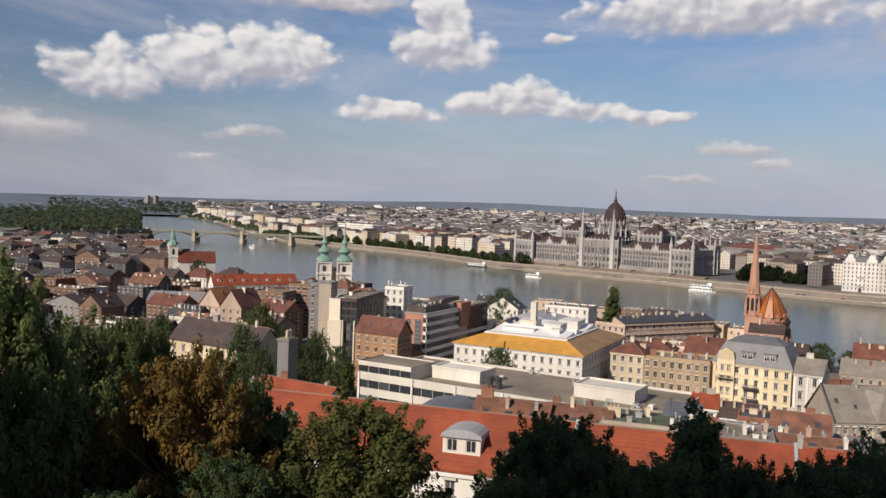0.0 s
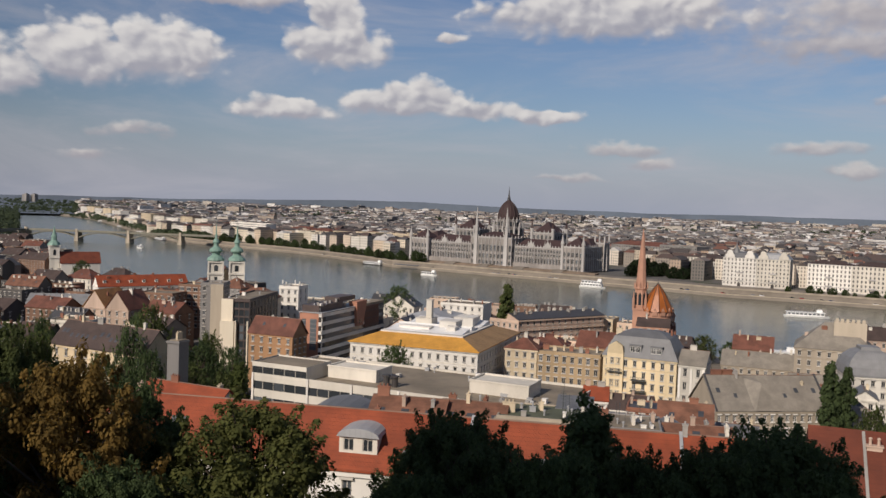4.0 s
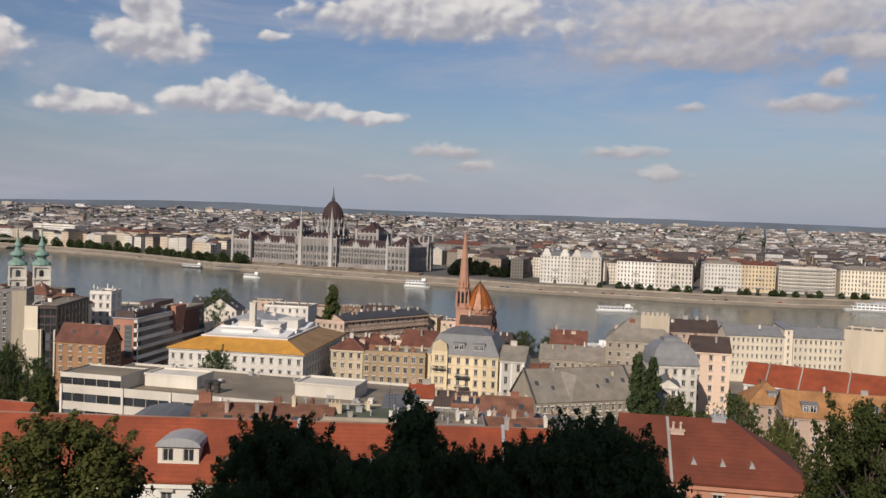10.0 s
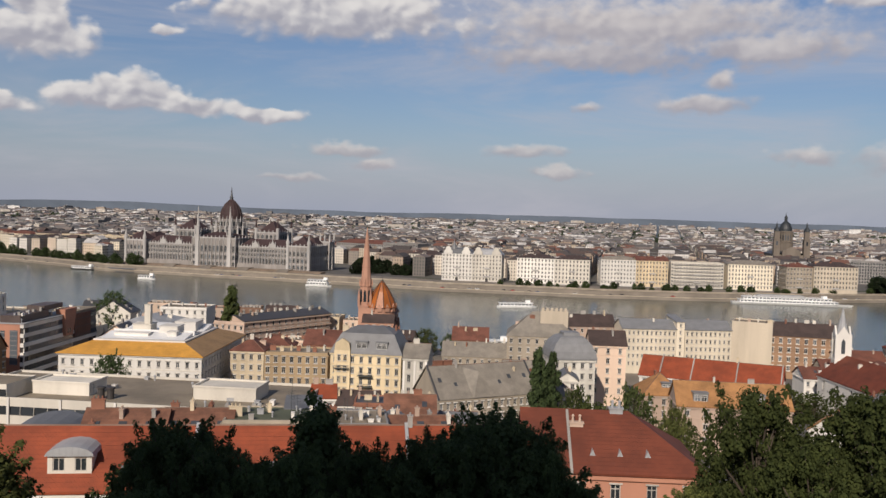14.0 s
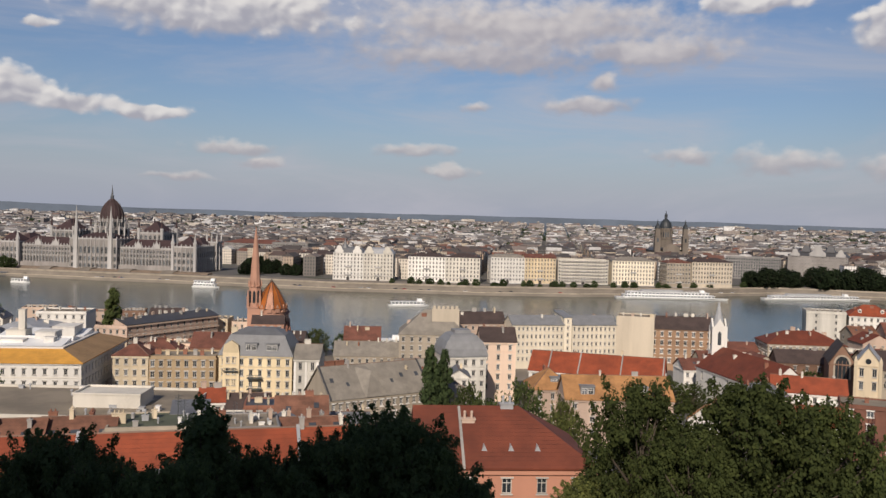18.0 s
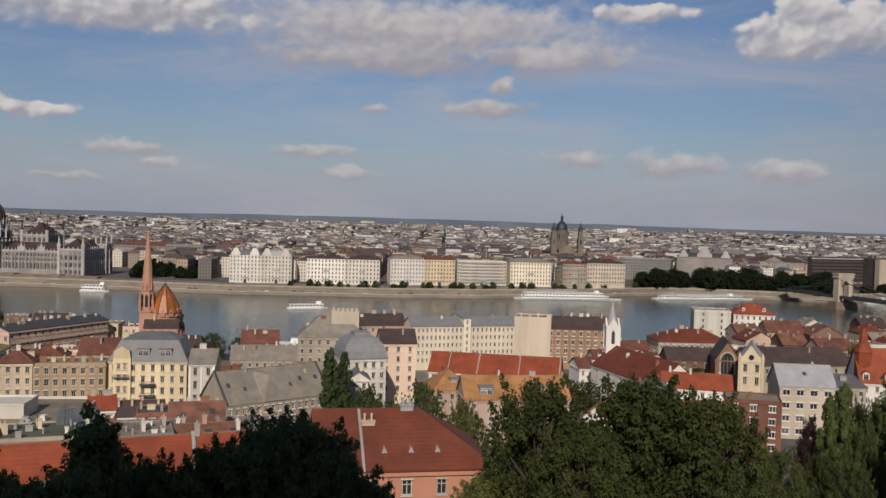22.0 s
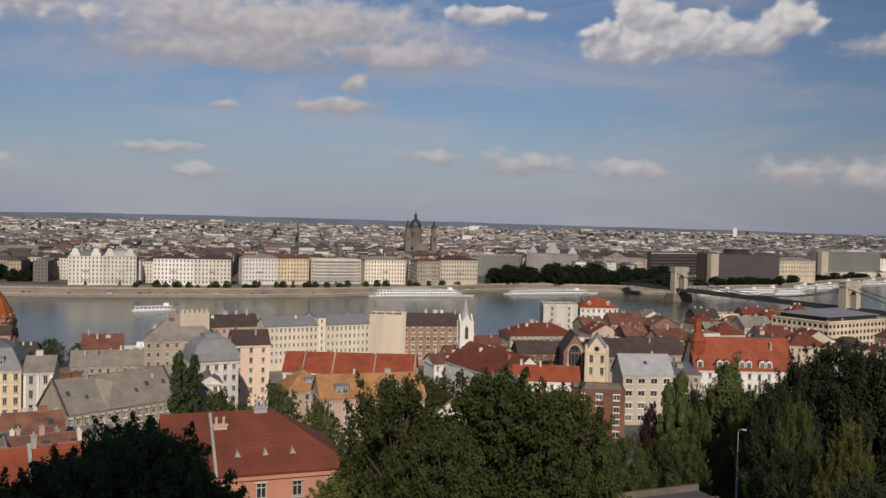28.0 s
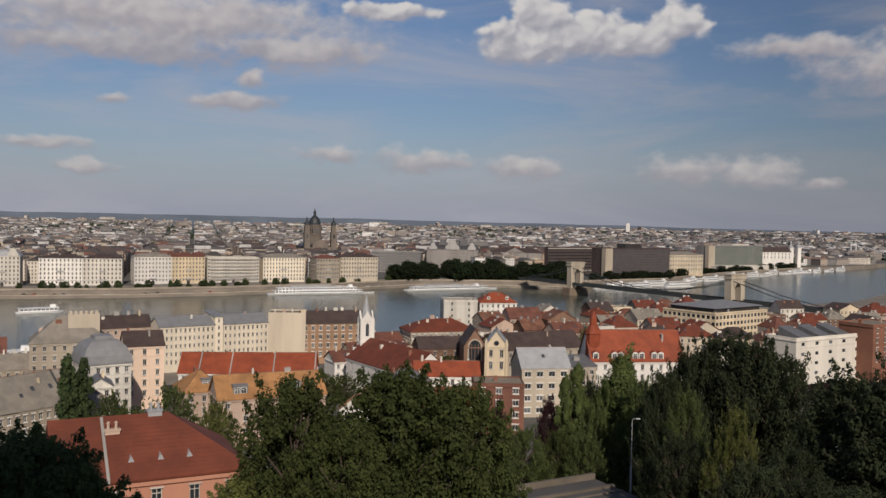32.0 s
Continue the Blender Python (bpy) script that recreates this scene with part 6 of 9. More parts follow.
# ---- the parliament on the far bank ----
PINNACLES = {}


def pinnacle_mesh(w, h, mat, tip=0.45):
    """A square gothic pinnacle: shaft, four little gables and a crocketed spirelet."""
    key = (w, h, mat.name, tip)
    if key not in PINNACLES:
        g = Geo()
        s = h * (1 - tip)
        g.box(-w / 2, -w / 2, 0, w / 2, w / 2, s)
        g.box(-w * 0.62, -w * 0.62, s, w * 0.62, w * 0.62, s + w * 0.25)
        g.lathe([(w * 0.62, s + w * 0.25), (w * 0.34, s + (h - s) * 0.45), (w * 0.38, s + (h - s) * 0.48), (w * 0.1, h * 0.96), (w * 0.16, h * 0.97), (0.02, h)], 8, twist=0.5)
        PINNACLES[key] = g.mesh("pinnacle", mat)
    return PINNACLES[key]


def pinnacle(th, x, y, z, w, h, mat=None, tip=0.45, name="pinnacle"):
    part(name, pinnacle_mesh(w, h, mat or STONE_PALE, tip), None, th, at=pose(x, y, z))


def gothic_block(th, x0, y0, x1, y1, z0, z1, cols, sides, rows, mat=None, parapet=1.2):
    """A block of the palace with rows of tall windows between buttresses, and pinnacles over them."""
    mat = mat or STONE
    g = Geo()
    cw = 0.54
    fu, su = spread(x1 - x0, cols, (x1 - x0) / max(1, cols) * cw), spread(y1 - y0, sides, (y1 - y0) / max(1, sides) * cw)
    g.wall((x0, y0), (x1, y0), z0, z1, fu, rows, 0.7)
    g.wall((x1, y0), (x1, y1), z0, z1, su, rows, 0.7)
    g.wall((x1, y1), (x0, y1), z0, z1, [], [])
    g.wall((x0, y1), (x0, y0), z0, z1, su, rows, 0.7)
    g.face([(x0, y0, z1), (x1, y0, z1), (x1, y1, z1), (x0, y1, z1)])
    part("wall", g, mat, th)
    for v0, v1 in rows:
        for u0, u1 in fu:
            p = pane_mesh(u1 - u0, v1 - v0)
            part("window", p, None, th, at=pose(x0 + u0, y0 + 0.5, v0))
        for u0, u1 in su:
            part("window", pane_mesh(u1 - u0, v1 - v0), None, th, at=pose(x1 - 0.5, y0 + u0, v0, 0, 0, 90))
    step = (x1 - x0) / max(1, cols)
    for k in range(cols + 1):
        x = x0 + k * step
        b = buttress_mesh(z1 - z0)
        part("buttress", b, None, th, at=pose(x, y0, z0))
        pinnacle(th, x, y0 - 0.5, z1, 0.9, 3.4)
    step = (y1 - y0) / max(1, sides)
    for k in range(1, sides + 1):
        part("buttress", buttress_mesh(z1 - z0), None, th, at=pose(x1, y0 + k * step, z0, 0, 0, 90))
        pinnacle(th, x1 + 0.5, y0 + k * step, z1, 0.9, 3.4)
    c = Geo()
    c.box(x0 - 0.4, y0 - 0.45, z1 - 0.7, x1 + 0.4, y0 - 0.01, z1 + 0.9)
    c.box(x1 + 0.01, y0 - 0.01, z1 - 0.7, x1 + 0.45, y1, z1 + 0.9)
    part("parapet", c, STONE_PALE, th)
    for v0, v1 in rows[:-1]:
        c = Geo()
        c.box(x0, y0 - 0.3, v1 + 0.6, x1, y0 - 0.01, v1 + 1.1)
        c.box(x1 + 0.01, y0, v1 + 0.6, x1 + 0.3, y1, v1 + 1.1)
        part("string_course", c, STONE_PALE, th)


def pane_mesh(w, h):
    """A pointed-arch window with its mullion and tracery."""
    key = ("gothic", round(w, 2), round(h, 2))
    if key not in WINDOW_CACHE:
        g = Geo()
        g.box(-0.05, 0.1, -0.05, w + 0.05, 0.2, h + 0.05, 1)
        g.box(w / 2 - 0.1, -0.12, 0, w / 2 + 0.1, 0.1, h)
        k = min(w * 0.6, h * 0.3)
        g.prism([(0, h), (0, h - k), (w * 0.18, h - k * 0.45), (w / 2, h)], "y", -0.15, 0.1)
        g.prism([(w, h), (w / 2, h), (w * 0.82, h - k * 0.45), (w, h - k)], "y", -0.15, 0.1)
        WINDOW_CACHE[key] = g.mesh("window", [STONE_PALE, GLASS])
    return WINDOW_CACHE[key]


def buttress_mesh(h):
    key = ("buttress", round(h, 1))
    if key not in WINDOW_CACHE:
        g = Geo()
        g.prism([(0.05, 0), (-1.3, 0), (-1.3, h * 0.5), (-0.9, h * 0.55), (-0.9, h * 0.9), (0.05, h)], "x", -0.3, 0.3)
        WINDOW_CACHE[key] = g.mesh("buttress", STONE_PALE)
    return WINDOW_CACHE[key]


def slate_roof(th, x0, y0, x1, y1, z, h, kind="hip"):
    g = roof_geo(kind, x1 - x0, y1 - y0, z, h, 0.0)
    part("roof", g, PURPLESLATE, th, at=pose(x0, y0, 0))


def gable_front(th, x, y, z, w, h):
    """A stepped stone gable with a pinnacle on either side."""
    g = Geo()
    g.prism([(-w / 2, 0), (w / 2, 0), (w / 2, h * 0.3), (0.5, h * 0.9), (0.5, h), (-0.5, h), (-0.5, h * 0.9), (-w / 2, h * 0.3)], "y", -0.4, 0.4)
    part("gable", g, STONE_PALE, th, at=pose(x, y, z))
    for s in (-1, 1):
        pinnacle(th, x + s * w / 2, y, z, 1.0, h * 0.95)
    pinnacle(th, x, y, z + h * 0.9, 0.6, 3.0)


def parliament():
    th = thing("parliament_building", "grey limestone gothic parliament with dark red dome, beside the river", "palace", pose(93, 1123, 8.0, 0, 0, -42.0))
    L = 241.0
    rows = [(2.0, 6.6), (9.2, 14.2), (16.6, 22.0)]
    arcades = [(6.2, 12.6), (14.6, 17.6), (19.2, 22.6)]
    tall = [(2.0, 6.6), (9.2, 14.6), (17.5, 25.5)]
    # long ranges either side of the middle
    for a, b in ((26.0, 92.0), (149.0, 215.0)):
        gothic_block(th, a, 4.0, b, 24.0, 0, 24.5, 17, 0, arcades)
        slate_roof(th, a, 4.5, b, 24.0, 24.6, 9.0)
        for k in (1, 2):
            gable_front(th, a + (b - a) * k / 3, 3.4, 24.5, 7.0, 8.0)
        arc = Geo()
        arc.box(a, 0.2, 0, b, 3.9, 4.6)
        arc.box(a, 0.2, 4.6, b, 0.5, 5.6)
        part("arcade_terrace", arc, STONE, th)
    # end pavilions
    for a, b in ((0.0, 26.0), (215.0, 241.0)):
        gothic_block(th, a, -2.0, b, 60.0 if a else 58.0, 0, 27.5, 5, 12 if a else 0, rows)
        slate_roof(th, a + 0.5, -1.5, b - 0.5, 26.0, 27.6, 11.0)
        slate_roof(th, a + 3.0, 26.0, b - 3.0, 58.0, 27.6, 9.0)
        for x, y in ((a, -2.0), (b, -2.0)):
            g = Geo()
            g.lathe([(1.9, 0), (1.9, 30), (2.4, 30.3), (2.2, 32.5), (1.7, 33), (0.9, 37), (0.15, 42)], 8)
            part("turret", g, STONE_PALE, th, at=pose(x, y, 0))
    # square tower at the far end of the south front
    gothic_block(th, 232.0, 46.0, 244.0, 58.0, 0, 32.0, 2, 2, rows)
    for x in (232.0, 244.0):
        for y in (46.0, 58.0):
            pinnacle(th, x, y, 31.0, 1.7, 12.0)
    # the middle block with its tall hall windows
    gothic_block(th, 92.0, -3.0, 149.0, 40.0, 0, 33.5, 11, 6, tall)
    slate_roof(th, 93.0, -2.0, 148.0, 38.0, 33.6, 7.0)
    for x in (99.5, 141.5):
        g = Geo()
        g.box(-2.3, -2.3, 0, 2.3, 2.3, 37)
        g.box(-2.7, -2.7, 36.2, 2.7, 2.7, 37.2)
        g.box(-2.6, -2.6, 24.0, 2.6, 2.6, 24.8)
        g.lathe([(2.1, 37.2), (2.0, 46), (2.4, 46.3), (1.9, 47), (1.1, 56), (1.3, 56.3), (0.1, 70.5)], 8, twist=0.5)
        part("tower", g, STONE_PALE, th, at=pose(x, -3.0, 0))
        for sx in (-2.4, 2.4):
            for sy in (-2.4, 2.4):
                pinnacle(th, x + sx, -3.0 + sy, 36.0, 0.9, 9.5)
    # debating chambers either side of the dome
    for cx in (66.0, 175.0):
        gothic_block(th, cx - 14, 22.0, cx + 14, 56.0, 20, 41.0, 5, 6, [(28, 32), (34, 39)])
        slate_roof(th, cx - 13.5, 22.5, cx + 13.5, 55.5, 41.1, 13.0)
        for x in (cx - 14, cx + 14):
            for y in (22.0, 56.0):
                g = Geo()
                g.lathe([(1.8, 20), (1.8, 45), (2.2, 45.3), (1.6, 46.5)], 8)
                part("turret", g, STONE_PALE, th, at=pose(x, y, 0))
                g = Geo()
                g.lathe([(1.7, 46.5), (0.9, 50.5), (1.0, 50.8), (0.08, 58.5)], 8)
                part("turret_cap", g, PURPLESLATE, th, at=pose(x, y, 0))
    # the dome
    cx, cy = 120.5, 34.0
    g = Geo()
    g.lathe([(19, 0), (19, 36), (17.5, 37), (17.5, 44.5), (18, 45), (14.5, 46), (13.6, 46.5), (13.6, 54), (14.3, 54.4), (14.3, 55.4), (12.9, 55.6)], 16, cx, cy, twist=0.5)
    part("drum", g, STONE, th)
    w = Geo()
    for k in range(16):
        a = 2 * math.pi * (k + 1.0) / 16
        c, s = math.cos(a), math.sin(a)
        for z0, z1, r, hw in ((47.4, 53.0, 13.45, 1.4), (38.4, 43.6, 17.3, 1.8)):
            p, q = (cx + c * r - s * hw, cy + s * r + c * hw), (cx + c * r + s * hw, cy + s * r - c * hw)
            o = (c * 0.25, s * 0.25)
            n = len(w.v)
            w.v += [(q[0], q[1], z0), (p[0], p[1], z0), (p[0], p[1], z1 - 1), (cx + c * r, cy + s * r, z1), (q[0], q[1], z1 - 1)]
            w.v += [(x + o[0], y + o[1], z) for x, y, z in w.v[n:n + 5]]
            w.f += [tuple(n + 5 + i for i in (4, 3, 2, 1, 0))[::-1]] + [(n + i, n + (i + 1) % 5, n + 5 + (i + 1) % 5, n + 5 + i) for i in range(5)]
            w.m += [0] * 6
    part("drum_windows", w, GLASS, th)
    d = Geo()
    prof = [(12.9, 55.6), (13.0, 58), (12.5, 62), (11.3, 66.2), (9.5, 70.0), (7.2, 73.4), (4.6, 76.2), (2.5, 78.0), (2.2, 78.8)]
    d.lathe(prof, 32, cx, cy)
    part("dome", d, PURPLESLATE, th, "dark red-brown ribbed dome", smooth=False)
    for k in range(16):
        a = 2 * math.pi * k / 16
        rib = Geo()
        rib.tube([(cx + (r + 0.1) * math.cos(a), cy + (r + 0.1) * math.sin(a), z) for r, z in prof[:-1]], [0.42, 0.42, 0.4, 0.38, 0.36, 0.34, 0.3, 0.25], 5)
        part("rib", rib, TILE_DARK, th)
        a += math.pi / 16
        pinnacle(th, cx + 18.4 * math.cos(a), cy + 18.4 * math.sin(a), 36.0, 1.6, 18.0, STONE_PALE, 0.5)
        pinnacle(th, cx + 14.4 * math.cos(a), cy + 14.4 * math.sin(a), 52.0, 1.0, 7.0, STONE_PALE, 0.5)
    s = Geo()
    s.lathe([(2.1, 78.6), (1.9, 80.5), (2.7, 80.8), (1.8, 81.4), (1.0, 84.4), (1.15, 84.7), (0.6, 88), (0.65, 88.3), (0.08, 95.2)], 8, cx, cy)
    part("lantern", s, LEAD, th)
    # stone terrace down to the quay
    t = Geo()
    t.prism([(-27, -6.2), (-27, -3.0), (-22, -2.6), (-12, 0.6), (-3.0, 1.0), (-3.0, -6.2)], "x", -14, 262)
    part("terrace", t, WETSTONE, th)
    for x in (20, 70, 118, 166, 216):
        t = Geo()
        t.prism([(-24, -3.0), (-12, 1.8), (-3.1, 1.8), (-3.1, 0.4), (-12, 0.2), (-22, -3.0)], "x", -7, 7)
        part("stair_ramp", t, QUAY, th, at=pose(x, 0, 0))


parliament()


# ---- riverside rows of the far bank ----
def river_house(label, x, y, rot, w, d, eave, base=6.6, **kw):
    kw.setdefault("panes", None)
    kw.setdefault("name", "apartment_house")
    kw.setdefault("cornice", True)
    th = house(label, x, y, rot, w, d, eave, base=base, **kw)
    if w > 20 and math.hypot(x, y) < 1020:
        g = Geo()
        g.box(-0.1, -0.25, 0, w + 0.1, -0.003, 0.9)
        g.box(-0.1, -0.45, 5.1, w + 0.1, -0.003, 5.5)
        part("plinth", g, STONE_PALE, th)
        for zz in (5.5, 13.9):
            b = Geo()
            b.box(-3.2, -1.25, 0, 3.2, -0.003, 0.28)
            b.box(-3.2, -1.25, 0.28, 3.2, -1.12, 1.2)
            part("balcony", b, STONE_PALE, th, at=pose(w * 0.5, 0, zz))
        dr = Geo()
        dr.prism([(-1.5, 0), (1.5, 0), (1.5, 3.2), (0.9, 4.2), (-0.9, 4.2), (-1.5, 3.2)], "y", -0.35, 0.1)
        part("door", dr, DARKPANEL, th, at=pose(w / 2, 0, 0))
    return th


def shaped_gable(th, x, y, z, w, h, mat):
    g = Geo()
    pts = [(-w / 2, 0), (w / 2, 0), (w / 2, h * 0.35), (w * 0.32, h * 0.55), (w * 0.3, h * 0.8), (w * 0.14, h), (-w * 0.14, h), (-w * 0.3, h * 0.8), (-w * 0.32, h * 0.55), (-w / 2, h * 0.35)]
    g.prism(pts, "y", -0.6, 0.8)
    part("gable", g, mat, th, at=pose(x, y, z))


th = river_house("white art nouveau palace with curved gables and grey mansard", 385, 852, -34.7, 32, 22, 35.5, roof="mansard", rise=6, wall=WHITE, tile=ZINC, cols=9, rows=7, win=(1.3, 2.1), story=3.9, chimneys=3, panes=False)
for k in (6.5, 25.5):
    shaped_gable(th, k, -0.2, 28.9, 9, 7.5, WHITE)
g = Geo()
g.lathe([(3.3, 28.9), (3.3, 33.5), (3.7, 33.8), (3.0, 36.0), (1.2, 39.5), (0.5, 42.0), (0.1, 45.5)], 8, 11.5, 7.0, twist=0.5)
part("turret", g, ZINC, th, "grey turret with a pointed cap")
th = river_house("aged white art nouveau palace with gables and pale roof", 411.5, 833.6, -34.7, 31, 22, 35.5, roof="mansard", rise=6, wall=OFFWHITE, tile=PALEZINC, cols=9, rows=7, win=(1.3, 2.1), story=3.9, chimneys=3, side=7, panes=False)
for k in (6, 25):
    shaped_gable(th, k, -0.2, 28.9, 9, 7.5, OFFWHITE)
river_house("white riverside house with rows of windows and dark roof", 453, 812, -37.8, 39, 24, 33.5, roof="hip", rise=4, wall=WHITE, tile=TILE_DARK, cols=11, rows=6, win=(1.4, 2.2), story=4.2, chimneys=3)
river_house("greenish white riverside house with a dark roof", 484, 788, -37.8, 36, 24, 33.5, roof="hip", rise=4, wall=OFFWHITE, tile=TILE_DARK, cols=10, rows=6, win=(1.4, 2.2), story=4.2, chimneys=3, side=8)
river_house("white riverside palace with a pale attic storey", 529, 770, -27, 36, 24, 34.5, roof="mansard", rise=3.5, wall=WHITE, tile=TILE_GREY, cols=11, rows=6, win=(1.3, 2.2), story=4.2, chimneys=4, left=7)
river_house("yellow riverside palace with a brown-red roof", 561.3, 753.6, -27, 33, 24, 34.5, roof="gable", rise=4, wall=YELLOW, tile=TILE_BRICK, cols=10, rows=6, win=(1.3, 2.2), story=4.2, chimneys=4)
th = river_house("pale modernist flats with continuous balconies", 600, 746, -30, 54, 20, 33, roof="flat", wall=OFFWHITE, tile=GRAVEL, cols=18, rows=7, win=(1.9, 1.6), story=3.5, chimneys=4, parapet=0.8, style="plain")
for k in range(7):
    b = Geo()
    b.box(3, -1.2, 0, 51, -0.003, 0.2)
    b.box(3, -1.2, 0.2, 51, -1.08, 1.0)
    part("balcony", b, CONCRETE, th, at=pose(0, 0, 3.0 + 3.5 * k))
river_house("cream riverside house with tall windows", 648, 714, -31, 45, 22, 33.5, roof="hip", rise=4, wall=PALECREAM, tile=TILE_GREY, cols=14, rows=6, win=(1.3, 2.2), story=4.2, chimneys=4, side=7)
river_house("beige riverside palace with brown roofs", 691, 677, -27, 26, 24, 33, roof="hip", rise=4.5, wall=BEIGE, tile=TILE_BRICK, cols=8, rows=5, win=(1.4, 2.4), story=4.6, chimneys=3, left=8)
river_house("sand-coloured ministry building with an arcaded base", 714.5, 664, -27, 44, 26, 34.5, roof="hip", rise=4.5, wall=SAND, tile=TILE_DARK, cols=14, rows=5, win=(1.4, 2.4), story=4.6, chimneys=3, side=8)
river_house("pale grey palace with a low roof beside the square", 392, 962, -45, 40, 24, 29.5, roof="hip", rise=4, wall=OFFWHITE, tile=TILE_DARK, cols=11, rows=5, chimneys=3, story=4.4, win=(1.5, 2.4))
river_house("grey classical ministry block", 405, 1085, -52, 52, 30, 37, roof="flat", wall=GREYWALL, tile=GRAVEL, cols=14, rows=6, chimneys=3, story=4.6, win=(1.6, 2.6), parapet=1, panes=None)
river_house("long grey palace with a brick-red roof", 372, 1180, -58, 90, 30, 34, roof="hip", rise=5, wall=GREYWALL, tile=TILE_BRICK, cols=22, rows=5, chimneys=5, story=4.6, win=(1.6, 2.6), panes=None)
river_house("cream embankment apartment block", -8, 1382, -47, 46, 24, 33.5, roof="hip", rise=3.5, wall=CREAM, tile=TILE_DARK, cols=13, rows=6, story=4.1, chimneys=3, panes=None)
river_house("cream embankment apartment block", 25.5, 1345, -47, 42, 24, 33.5, roof="flat", wall=CREAM, tile=GRAVEL, cols=12, rows=6, story=4.1, chimneys=3, parapet=0.8, panes=None)
river_house("pale embankment apartment block", 68, 1350, -50, 60, 24, 33, roof="flat", wall=CREAM, tile=GRAVEL, cols=16, rows=6, story=4.1, chimneys=3, parapet=0.8, panes=None)
river_house("long white modern office block", -185, 1552, -43, 90, 22, 37, roof="flat", wall=WHITE, tile=GRAVEL, cols=26, rows=8, story=3.5, win=(2.4, 1.6), chimneys=2, parapet=0.8, style="plain", panes=None)
river_house("pinkish embankment apartment block", -80, 1480, -48, 50, 22, 32, roof="hip", rise=4, wall=PINK, tile=TILE_BRICK, cols=14, rows=6, story=4.0, chimneys=3, panes=None)
river_house("cream embankment apartment block", -45, 1442, -48, 44, 22, 31, roof="hip", rise=4, wall=CREAM, tile=TILE_BRICK, cols=12, rows=6, story=4.0, chimneys=3, panes=None)
for k in range(6):
    river_house("white embankment apartment block", (-420 + 33 * k) * (1.15 - 0.02 * k), (1850 - 45 * k) * (1.15 - 0.02 * k), -53, 48, 20, 33 + (k * 5) % 7, roof="flat" if k % 2 else "hip", rise=4, wall=(WHITE, CREAM, OFFWHITE)[k % 3], tile=GRAVEL if k % 2 else TILE_DARK, cols=13, rows=7, story=3.6, chimneys=2, parapet=0.7, panes=None)
for k in range(5):
    river_house("pale embankment apartment block", (-700 + 50 * k) * 1.26, (2520 - 120 * k) * 1.26, -62, 90, 22, 34 + (k * 3) % 6, roof="flat", wall=(WHITE, CREAM)[k % 2], tile=GRAVEL, cols=22, rows=7, story=3.6, chimneys=2, parapet=0.7, panes=None)
th = river_house("grey palace hotel seen above the park trees", 1016, 776, -60, 74, 34, 36, roof="mansard", rise=7, wall=STONE, tile=LEAD, cols=18, rows=6, story=4.3, chimneys=3, panes=None)
for x, w, h in ((37, 20, 15), (9, 12, 10), (65, 12, 10)):
    g = Geo()
    z = 29.2
    g.prism([(-w / 2, 0), (w / 2, 0), (w / 2, h * 0.3), (w * 0.3, h * 0.5), (w * 0.22, h * 0.85), (0, h), (-w * 0.22, h * 0.85), (-w * 0.3, h * 0.5), (-w / 2, h * 0.3)], "y", -1.2, 1.4)
    part("gable", g, STONE_PALE, th, at=pose(x, 0, z))
for x in (22, 52):
    g = Geo()
    g.tapered(-6, 4, 6, 16, 35, 43, 3.0)
    part("roof_pavilion", g, LEAD, th, at=pose(x, 0, 0))
th = river_house("grey academy palace beside the park", 1080, 712, -68, 78, 30, 33, roof="hip", rise=6, wall=STONE, tile=TILE_DARK, cols=18, rows=5, story=4.6, chimneys=3, panes=None)
g = Geo()
g.prism([(-13, 0), (13, 0), (0, 6.5)], "y", -1.0, 1.2)
part("pediment", g, STONE, th, at=pose(39, 0, 26.6))
river_house("modern slatted office block in dark grey", 895, 776, -50, 66, 26, 34, roof="flat", wall=GREYWALL, tile=GRAVEL, cols=22, rows=7, story=3.7, win=(1.9, 2.6), chimneys=2, parapet=0.8, style="plain", panes=None)
th = river_house("dark brown slab hotel", 1049, 594.5, -22, 94, 9, 43, roof="flat", wall=BRONZE, tile=GRAVEL, cols=34, rows=7, story=4.2, win=(2.2, 2.4), top=1.2, chimneys=1, parapet=1.2, style="plain", panes=None, frame_mat=DARKFRAME)
g = Geo()
g.box(-1.2, -1.2, 34.6, 95.2, 0.4, 36.0)
g.box(-1.2, -1.2, 4.0, 95.2, 0.4, 5.4)
part("cornice_band", g, CONCRETE, th, "pale concrete band")
th = river_house("dark bronze hotel with a grid of rooms", 1034, 503, -20, 119, 25, 44.5, roof="flat", wall=BRONZE, tile=GRAVEL, cols=38, rows=10, story=3.5, win=(2.0, 2.0), chimneys=1, parapet=1, style="plain", panes=None, frame_mat=DARKFRAME)
g = Geo()
g.box(-1.5, -2, 0, 11, 5, 38.5)
part("stair_tower", g, BEIGE, th, "blank beige slab")
g = Geo()
g.box(40, 5, 38, 70, 20, 44)
part("roof_house", g, DARKPANEL, th)
river_house("cream classical concert hall", 1159, 467.6, -30, 57, 30, 36, roof="hip", rise=4, wall=CREAM, tile=TILE_GREY, cols=13, rows=4, story=5.8, win=(1.8, 3.4), chimneys=1, panes=None)
th = river_house("green glass hotel block", 1365.7, 487.2, -20, 133, 24, 45, roof="flat", wall=GREYWALL, tile=GRAVEL, cols=40, rows=9, story=3.6, win=(2.5, 2.5), chimneys=0, parapet=1, style="plain", glass_mat=GREENGLASS, panes=None)
g = Geo()
g.box(-1.5, -1, 0, 13, 6, 39)
